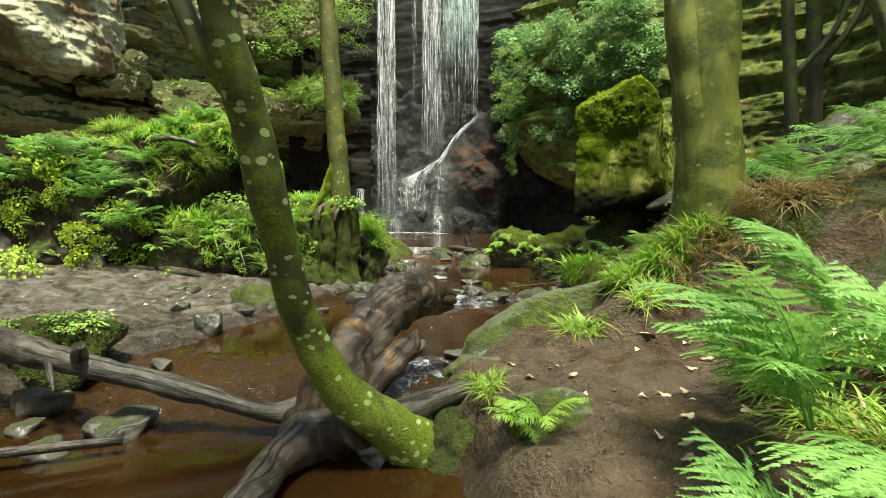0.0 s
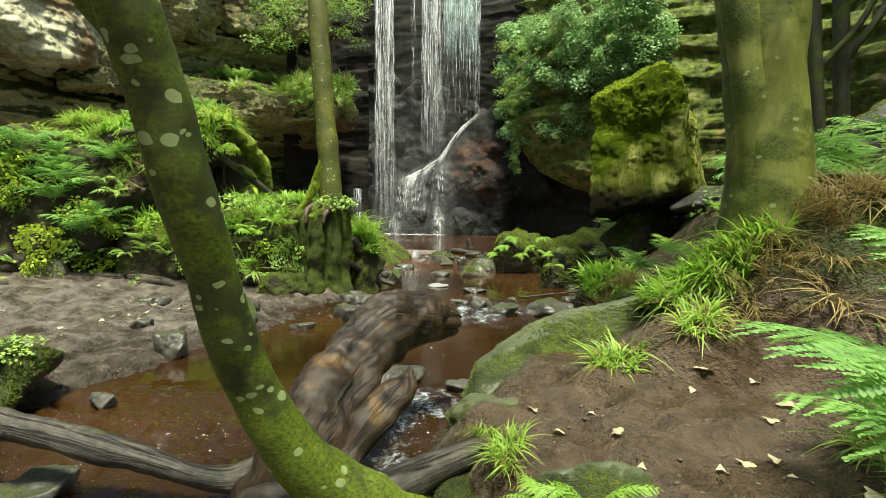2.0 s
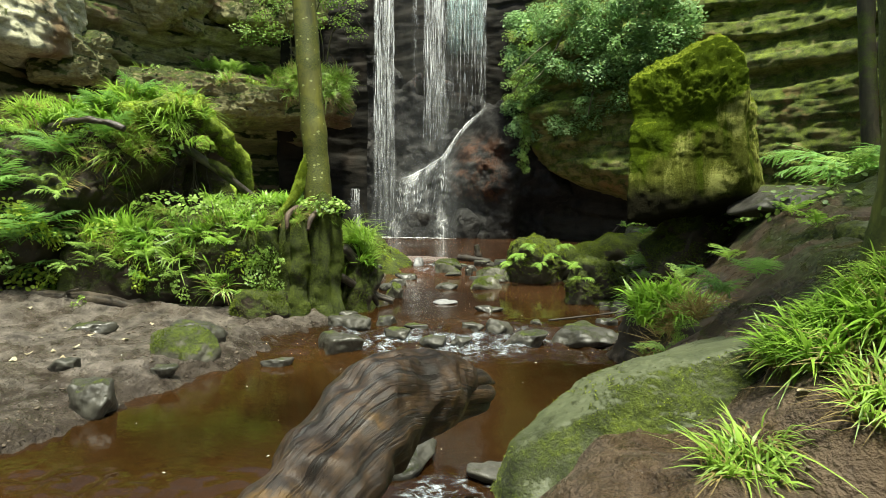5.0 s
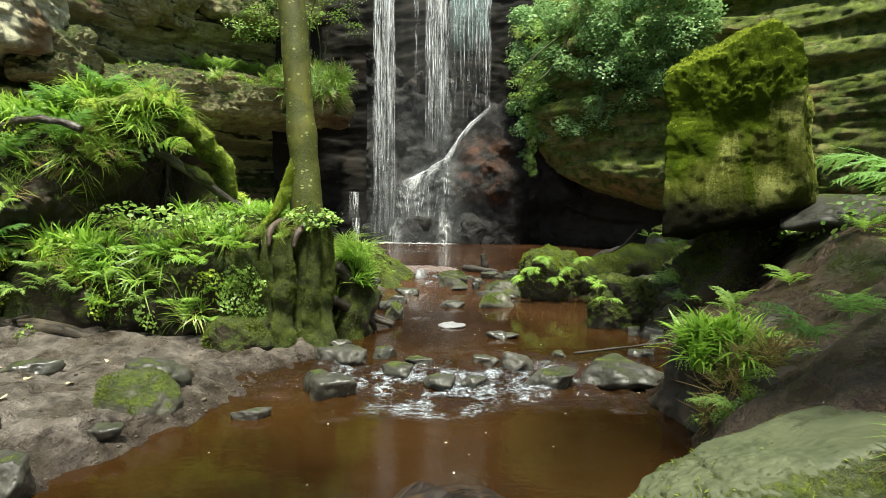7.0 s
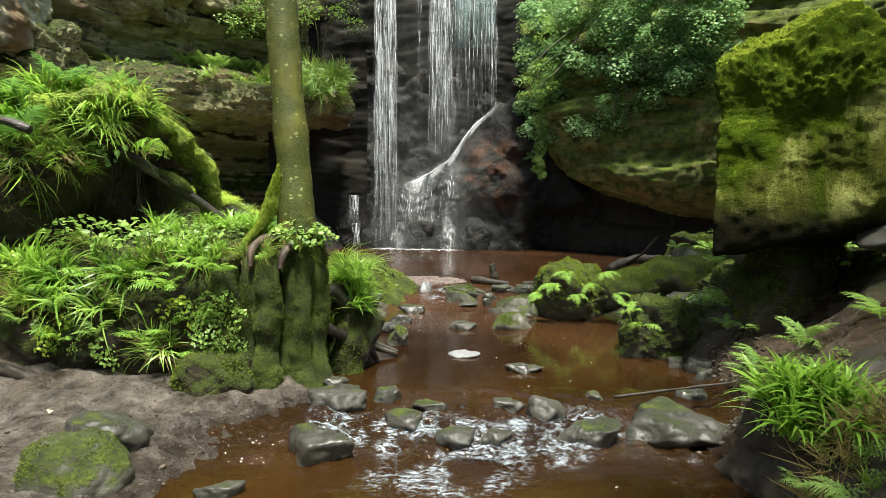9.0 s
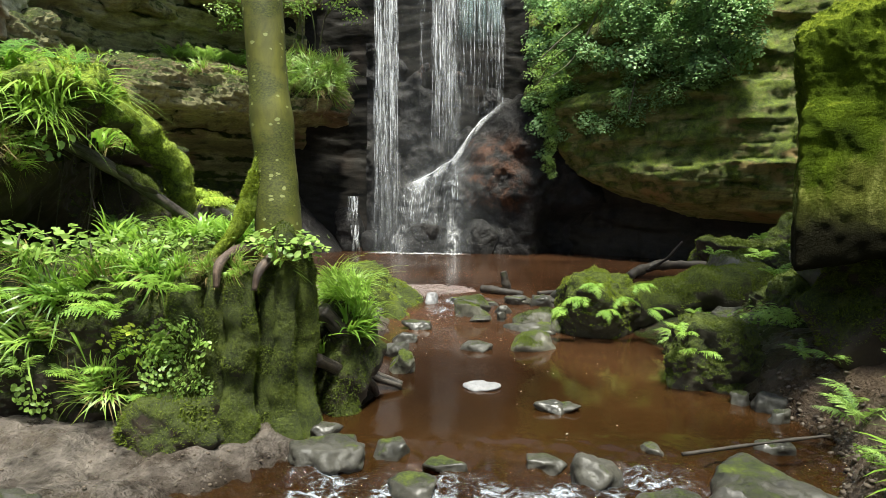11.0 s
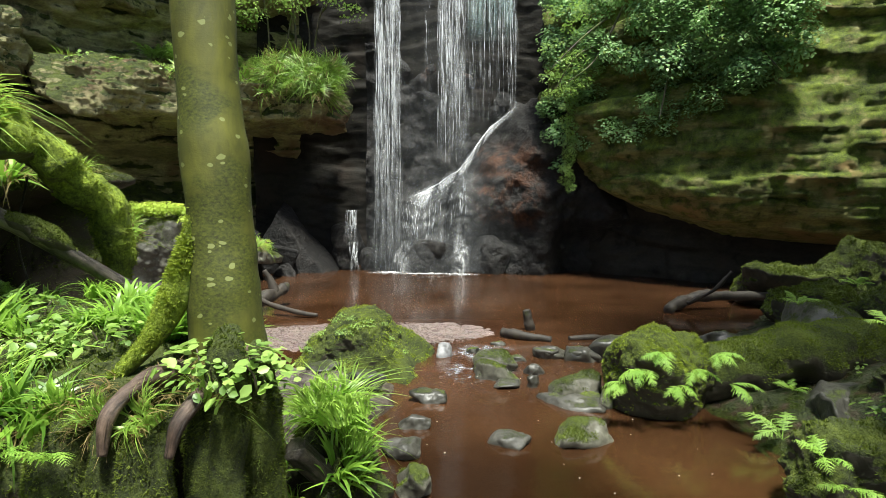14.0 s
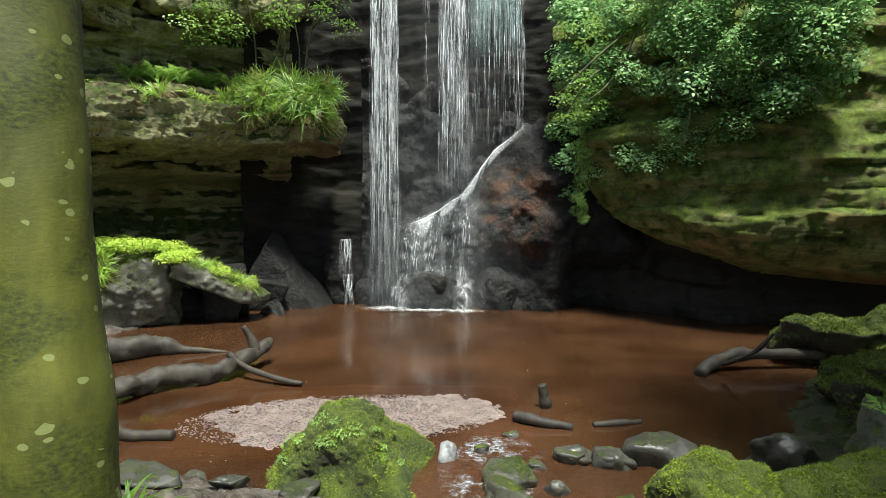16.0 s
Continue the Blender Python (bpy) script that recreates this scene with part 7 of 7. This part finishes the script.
for x, y, kind, n, s, aim, arc, k in ((1.98, 6.4, "bracken", 3, 0.75, 235, 80, 1), (2.2, 6.45, "bracken", 3, 0.55, 250, 120, 2), (2.45, 6.8, "fern", 4, 0.5, 240, 200, 13), (2.4, 8.2, "fern", 5, 0.7, 220, 260, 3), (2.2, 8.5, "fern", 6, 0.8, 200, 240, 4), (2.35, 9.3, "fern", 5, 0.5, 200, 240, 5), (2.6, 9.9, "fern", 6, 0.8, 200, 260, 6), (2.45, 8.35, "fern", 5, 0.7, 220, 260, 7),
                                   (2.4, 8.8, "fern", 5, 0.6, 190, 200, 8), (2.45, 9.0, "fern", 5, 0.6, 180, 200, 9), (2.7, 7.9, "small", 6, 1.1, 220, 300, 10), (3.3, 7.9, "small", 6, 1.2, 220, 300, 11), (3.1, 7.2, "small", 6, 1.2, 220, 300, 12)):
    fern((x, y, max(height(x, y), on(banks, x, y)[0][2]) + (0.1 if k < 3 else 0.0)), n, kind, 500 + k, s, aim, arc, 8 if k < 3 else 20, group="ferns on the right bank")
for k in range(20):
    y = rng.uniform(6.3, 8.0)
    x = float(right_edge(y)) + rng.uniform(0.12, 0.75)
    p, n = on(banks, x, y)
    if p:
        c = rng.random()
        if c < 0.15:
            tuft(p, 1200 + k, rng.uniform(0.4, 0.6), True, (15, -10), "small tuft of grass and straw on the stream bank")
        elif c < 0.8:
            herb(p, "low", 1200 + k, rng.uniform(0.4, 0.7), (30, -20), "small green herbs on the stream bank", "herbs on the bank")
        else:
            fern(p, 4, "fern", 1200 + k, rng.uniform(0.45, 0.65), 220, 220, 15, group="ferns on the right bank")
for k in range(34):
    x, y = rng.uniform(1.6, 3.3), rng.uniform(4.0, 5.0)
    p, n = on(banks, x, y)
    if p and (x - 2.28) ** 2 + (y - 4.88) ** 2 > 0.16:
        straw(p, 1400 + k, rng.uniform(0.7, 1.1), (rng.uniform(0, 30), rng.uniform(-25, 0)))
# the fern on the small rock and those on wet rocks
fern((0.5, 2.78, 0.1), 7, "small", 520, 1.0, -110, 240, 15, "small fern growing on the mossy rock")
fern((0.4, 2.85, 0.05), 5, "small", 521, 0.9, -120, 200, 5, "small fern growing on the mossy rock")
for k in range(7):
    fern((0.98 + 0.15 * k, 11.4 - 0.03 * (k % 2), 0.24 + 0.14 * (k % 3)), 5, "small", 530 + k, 1.05, -90 + 20 * (k - 3), 110, -30, "small bright fern draping the mossy rock", "ferns on wet rocks")
fern((1.6, 9.7, 0.33), 5, "small", 540, 0.9, 200, 240, 15, "small yellow-green fern on the wet rock", "ferns on wet rocks")
fern((1.68, 9.62, 0.2), 4, "small", 541, 0.8, -100, 160, 0, "small yellow-green fern on the wet rock", "ferns on wet rocks")
for k in range(10):
    x, y = rng.uniform(2.6, 4.6), rng.uniform(10.3, 12.6)
    fern((x, y, 0.75 + 0.1 * (k % 3)), 5, "small", 550 + k, 0.9, 200, 360, 10, group="ferns on wet rocks")

# bracken close to the path
for x, y, z, n, s, aim, arc, lift, k in ((1.5, 2.05, 0.35, 6, 1.15, 175, 150, 30, 1), (1.75, 1.6, 0.4, 5, 1.2, 170, 160, 32, 2), (2.05, 2.65, 0.5, 3, 1.2, 175, 90, 38, 3), (1.05, 1.15, 0.15, 7, 1.0, 150, 220, 22, 4), (2.3, 1.9, 0.5, 3, 1.3, 170, 120, 42, 5),
                                         (1.4, 0.95, 0.25, 6, 1.1, 150, 200, 24, 6), (1.7, 2.4, 0.3, 4, 1.0, 190, 160, 26, 8), (0.85, 0.95, 0.1, 6, 0.8, 120, 200, 18, 9)):
    fern((x - 0.16, y, z), n, "bracken", 600 + k, 0.9 * s, aim, arc, lift, "bright green bracken arching over the path", "bracken by the path")
for k in range(12):
    x, y = rng.uniform(1.6, 2.8), rng.uniform(1.2, 3.2)
    tuft((x, y, height(x, y)), 620 + k, rng.uniform(0.9, 1.3), True)
# slope to the right
for k in range(34):
    x, y = rng.uniform(4.2, 8.4), rng.uniform(5.5, 12)
    p, n = on(banks, x, y)
    if p:
        fern(p, 7, "bracken" if rng.random() < 0.6 else "fern", 640 + k, rng.uniform(1.1, 1.7), group="ferns on the slope")
for k in range(20):
    x, y = rng.uniform(3.4, 8.0), rng.uniform(6.5, 12)
    p, n = on(banks, x, y)
    if p:
        herb(p, "spray", 680 + k, rng.uniform(0.7, 1.2), label="low green herbs on the slope", group="herbs on the slope")
for k in range(44):
    x, y = rng.uniform(2.0, 4.6), rng.uniform(8.9, 13.0)
    p, n = on(banks, x, y)
    if p and (x - 2.9) ** 2 + (y - 9.3) ** 2 > 0.6:
        if rng.random() < 0.6:
            fern(p, 6, rng.choice(["fern", "small", "fern"]), 970 + k, rng.uniform(0.6, 1.0), 220, 300, 15, group="ferns on the right bank")
        else:
            herb(p, rng.choice(["low", "herb"]), 970 + k, rng.uniform(0.9, 1.4), label="low green herbs on the dark bank", group="herbs on the bank")
for k in range(22):
    x, y = rng.uniform(3.4, 5.2), rng.uniform(3.6, 7.0)
    p, n = on(banks, x, y)
    if p:
        fern(p, 6, rng.choice(["fern", "bracken"]), 1020 + k, rng.uniform(0.7, 1.1), 180, 360, 20, group="ferns on the right bank")
for x, y, w, k in ((3.3, 5.4, 0.6, 1), (3.9, 4.6, 0.5, 2), (4.2, 6.1, 0.7, 3), (2.9, 6.2, 0.4, 4)):
    rock("grey_rock", (x, y, height(x, y) - 0.03), (w, w * 0.7, w * 0.3), 1040 + k, slab_mat, "flat grey rock half buried in the slope", "rock", group="rocks on the slope", level=5, turn=20 * k)
# hummock growth
for k in range(22):
    a, r = rng.uniform(0, 6.28), math.sqrt(rng.random())
    x, y = -1.62 + 0.6 * r * math.cos(a), 13.1 + 0.42 * r * math.sin(a)
    p, n = Surface(hummock).drop(x, y) if k == 0 else HUM.drop(x, y)
    if k == 0:
        HUM = Surface(hummock)
    if p is not None:
        herb((p.x, p.y, p.z - 0.02), "low", 700 + k, rng.uniform(0.35, 0.55), label="tiny-leaved herb growing on the moss", group="herbs on the hummock")

# left ledges
for x, y, z, w, k in ((-8.6, 20.9, 4.85, 1.5, 1), (-6.9, 21.9, 4.8, 1.5, 2), (-5.3, 22.5, 4.9, 1.1, 3)):
    rock("earth_bank", (x, y, z), (w, 0.9, 0.5), 660 + k, litter_earth_mat, "brown earth and leaf litter on the rock ledge", "earth", group="earth on the ledge", kind="structure", level=6, planes=24, rough=0.12, grain=0.03, turn=32)
for k in range(15):
    t = rng.random()
    x, y = -8.2 + 2.4 * t + rng.uniform(-0.2, 0.2), 21.3 + 1.2 * t + rng.uniform(-0.2, 0.3)
    fern((x, y, 5.35), 7, "fern", 720 + k, 1.4, -60, 300, 25, "dark glossy fern on the rock ledge", "ferns on the ledge")
for k in range(44):
    t = rng.random()
    x, y = -5.3 + 1.8 * t + rng.uniform(-0.2, 0.2), 21.2 + 0.5 * t + rng.uniform(-0.25, 0.4)
    tuft((x, y, 4.75 + rng.uniform(-0.2, 0.55)), 740 + k, rng.uniform(1.3, 1.9), k % 2 == 0, (60, 15), "long grass hanging over the rock ledge", "grass on the ledge", True)
for k in range(9):
    t = k / 8
    tuft((-9.6 + 4.6 * t, 18.9 + 2.0 * t + rng.uniform(0, 0.7), 4.85), 780 + k, rng.uniform(1.0, 1.6), True, (30, 10), "straw-coloured grass on the rock ledge", "grass on the ledge", True)
for k in range(5):
    t = rng.random()
    herb((-9.4 + 5.6 * t, 19.0 + 2.6 * t, 4.85 + rng.uniform(-0.2, 0.1)), "spray", 1100 + k, rng.uniform(0.7, 1.2), (30, 0), "trailing green herbs on the rock ledge", "herbs on the ledge")
far_grass("long green and straw-coloured grass hanging over the rock ledge")
# rock ledge with bright plants beside the pool
c = (-7.45, 20.05, 0.6)
ledge = cut_rock("mossy_ledge", c, box_planes(c, (0.95, 0.75, 0.82), 12, 0.12, 58, 4), 58, moss_stone_mat, "thick mossy rock by the pool topped with bright plants", "rock", 6, 16, 0.08, 0.02, 0.02)
c = (-6.75, 20.35, 1.18)
cut_rock("rock_shelf", c, box_planes(c, (0.75, 0.55, 0.22), -6, 0.1, 59, 2), 59, moss_stone_mat, "mossy rock shelf reaching over a dark gap by the pool", "rock", 5, 16, 0.06)
c = (-5.6, 20.35, 0.8)
slope = cut_rock("sloping_slab", c, box_planes(c, (0.95, 0.6, 0.2), 0, 0.12, 60, 3), 60, moss_stone_mat, "thick mossy slab sloping down to the pool", "rock", 6, 16, 0.06, 0.02, 0.02)
slope.matrix_world = pose(*c, 0, 24, 14)
# Their near-black colour stands in for the shade of the gap.
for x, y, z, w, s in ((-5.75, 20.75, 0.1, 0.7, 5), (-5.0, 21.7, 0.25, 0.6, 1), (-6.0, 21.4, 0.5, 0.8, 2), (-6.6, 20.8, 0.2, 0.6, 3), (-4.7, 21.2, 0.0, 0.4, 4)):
    rock("dark_rock", (x, y, z), (w, w * 0.7, w * 0.75), 620 + s, fall_rock_mat, "near-black rock filling in for the shade behind the ledge", "rock", group="dark rocks by the pool", level=5, planes=12, sharp=18)
for k in range(46):
    x, y = rng.uniform(-8.3, -6.0), rng.uniform(19.35, 20.6)
    herb((x, y, 1.44 - 0.05 * abs(x + 7) + rng.uniform(0, 0.3) * (x < -6.4)), "lime", 800 + k, rng.uniform(0.6, 0.95), (rng.uniform(-12, 12), 0), "bright yellow-green leafy herb by the pool", "herbs by the pool")
for k in range(16):
    u, v = rng.uniform(-0.6, 0.7), rng.uniform(-0.4, 0.4)
    herb(tuple(slope.matrix_world @ Vector((u, v, 0.22))), "lime", 870 + k, rng.uniform(0.35, 0.6), (0, 24), "yellow-green herb on the sloping slab", "herbs by the pool")
for k in range(18):
    tuft((rng.uniform(-8.35, -7.5), rng.uniform(19.25, 19.45), rng.uniform(0.7, 1.3)), 850 + k, 1.4, True, (55, 10), "long green grass hanging over the pool ledge", "grass by the pool")
for k in range(8):
    tuft(tuple(slope.matrix_world @ Vector((rng.uniform(-0.8, 0.6), rng.uniform(-0.4, 0.4), 0.2))), 880 + k, 0.8, True, (20, 30), "dead straw and grass on the sloping slab", "grass by the pool")


# ---- shrubs and ivy ----
def curtain(name, label, places, kind, size, stems):
    root = tagged(new(name), label, "shrub")
    r = random.Random(len(places))
    for k, (x, y, z) in enumerate(places):
        s = size * r.uniform(0.8, 1.25)
        tagged(part("leaf_clump", clump_mesh(kind, k % 4), root, "", m=pose(x, y, z, r.uniform(-20, 40), r.uniform(-20, 20), r.uniform(0, 360)) @ Matrix.Diagonal((s, s, s, 1))), kind="stuff")
    for k, pts in enumerate(stems):
        part("stem", tube("stem", pts, [0.03, 0.022, 0.01], twig_mat, 8, 18, 0.1, k), root)
    return root


rng = random.Random(77)
ivy = []
while len(ivy) < 150:
    x = rng.uniform(2.1, 6.4)
    base = np.interp(x, [2.0, 2.4, 3.0, 4.2, 5.5, 6.5, 7], [3.4, 2.8, 3.1, 3.4, 4.2, 4.8, 6.0])
    z = base + (7.3 - base) * rng.random() ** 1.1
    y = float(np.interp(x, [2.3, 3.0, 3.9, 5.3, 7.0], [22.2, 21.2, 20.1, 18.9, 18.4])) - rng.uniform(0.1, 0.7) * (1 if z > base + 0.5 else 0.5)
    ivy.append((x, y, z))
curtain("ivy_shrub", "dark green leafy shrub and ivy hanging from the cliff", ivy, "ivy", 1.0, [[(3.6, 20.6, 6.5), (2.9, 20.3, 5.2), (2.2, 20.2, 4.6)], [(4.5, 19.8, 6), (4.2, 19.3, 4.6), (4.0, 19.2, 3.6)], [(5.5, 18.9, 6.4), (5.7, 18.4, 5), (6.0, 18.1, 4.4)]])
tips = [(rng.uniform(1.75, 2.7), rng.uniform(20.0, 20.6), rng.uniform(4.3, 6.4)) for _ in range(16)]
curtain("hazel_sprays", "pale green leaf sprays reaching out beside the waterfall", tips, "spray", 0.75, [[(3.2, 20.6, 6.2), (2.5, 20.3, 5.6), (1.8, 20.2, 4.9)], [(3.0, 20.6, 5.6), (2.4, 20.3, 5.2), (1.9, 20.2, 4.4)]])
up_l = [(rng.uniform(-6.6, -2.6), rng.uniform(20.6, 22.2), rng.uniform(6.4, 9.3)) for _ in range(60)]
curtain("leafy_shrub", "light green leafy shrub over the rock ledge", up_l, "spray", 1.0, [[(-4.9, 22.0, 4.7), (-4.6, 21.7, 6.3), (-3.9, 21.3, 8.2)], [(-4.6, 22.1, 4.7), (-4.5, 21.8, 6.5), (-4.8, 21.5, 8.8)], [(-4.2, 22.2, 4.7), (-3.9, 21.9, 6.5), (-3.2, 21.5, 8.0)], [(-3.9, 22.2, 6.8), (-3.3, 21.9, 7.3), (-2.7, 21.6, 6.7)], [(-5.3, 22.0, 4.7), (-5.2, 21.8, 6.5), (-5.6, 21.4, 8.5)], [(-4.4, 22.0, 4.7), (-4.1, 21.7, 5.9), (-4.2, 21.5, 7.0)]])


# ---- moss shoots on rocks, roots and mounds ----
for ob in list(scene.objects):
    if ob.type != "MESH" or not ob.data.materials:
        continue
    mat, size = ob.data.materials[0], max(ob.dimensions)
    near = ob.matrix_basis.translation.y < 14
    if mat is moss_lit_mat:
        moss_fuzz(ob, 7000, 3, -0.2, 0.018, 1.0, bright_fuzz_mat)
    elif ob.name.startswith("mossy_hummock"):
        # Brighter shoots kept to the top carry the light falling there.
        moss_fuzz(ob, 11000, 3, 0.55, 0.02, 1.2, bright_fuzz_mat)
    elif ob.name.startswith("fern_rock") or ob.parent is mlog:
        moss_fuzz(ob, 20000, 3, 0.1, 0.018, 0.8, bright_fuzz_mat)
    elif mat is moss_full_mat:
        moss_fuzz(ob, int(9000 * min(1.6, max(0.5, size)) ** 1.6), 3, 0.2, 0.018 if near else 0.03)
    elif mat is boulder_mat:
        moss_fuzz(ob, 22000, 4, 0.6, 0.016, 0.3, bright_fuzz_mat)
    elif mat in (mound_mat, earth_mat):
        moss_fuzz(ob, int(9000 * min(2.5, size) ** 1.5), 5, 0.05, 0.02, 2.0)
    elif mat is moss_root_mat:
        moss_fuzz(ob, 15000, 6, -0.5, 0.011, 1.2)
    elif mat is moss_stone_mat and size > 0.3:
        moss_fuzz(ob, int(6000 * min(1.8, size) ** 1.8), 7, 0.45, 0.014, 1.5)
    elif ob.name.startswith("mossy_slab"):
        moss_fuzz(ob, 12000, 8, 0.0, 0.012, 1.2, bright_fuzz_mat, 0.78)

# a thin trailing vine at the edge of the fall
vine = tagged(new("trailing_vine"), "thin vine of small leaves hanging beside the waterfall", "vine")
part("stem", tube("stem", [(2.5, 21.2, 4.6), (2.42, 21.05, 3.6), (2.4, 21.0, 2.2)], [0.012, 0.01, 0.006], twig_mat, 6, 20, 0.1, 3), vine)
for k in range(26):
    tagged(part("leaf_clump", clump_mesh("low", k % 4), vine, m=pose(2.45 + 0.1 * math.sin(k * 2.1), 21.0, 4.7 - 0.1 * k, 60, 0, 70 * k) @ Matrix.Diagonal((0.8, 0.8, 0.8, 1))), kind="stuff")


# ---- painted sky glints on the riffles ----
def white_water():
    """Patches of painted sky glints lying on the broken water between the stones."""
    v, f, uv = [], [], []
    for cx, cy, rx, ry in ((-0.35, 7.75, 0.62, 0.55), (0.3, 7.7, 0.6, 0.5), (-0.75, 7.9, 0.45, 0.4), (0.75, 8.0, 0.4, 0.35), (-0.15, 4.1, 0.42, 0.75), (-0.05, 4.75, 0.4, 0.4), (-0.2, 12.8, 0.6, 0.5), (-0.3, 7.2, 0.7, 0.3), (-1.1, 8.0, 0.35, 0.3), (-0.1, 13.6, 0.7, 0.5)):
        u, w = np.meshgrid(np.linspace(0, 2 * math.pi, 90), np.linspace(0, 1, 30), indexing="ij")
        x, y = cx + rx * w * np.cos(u), cy + ry * w * np.sin(u)
        f.append(grid_faces(90, 30)[:, ::-1] + len(v) * 2700)
        v.append(np.stack([x, y, water_height(x, y) + 0.006], -1).reshape(-1, 3))
        uv.append(np.stack([w.ravel(), u.ravel()], 1))
    ob = new("white_water", make_mesh("white_water", np.vstack(v), np.vstack(f), (glint_mat,), uv=np.vstack(uv)))
    tagged(ob, "painted white sky glints on the broken water between stones", "foam", kind="stuff")


white_water()
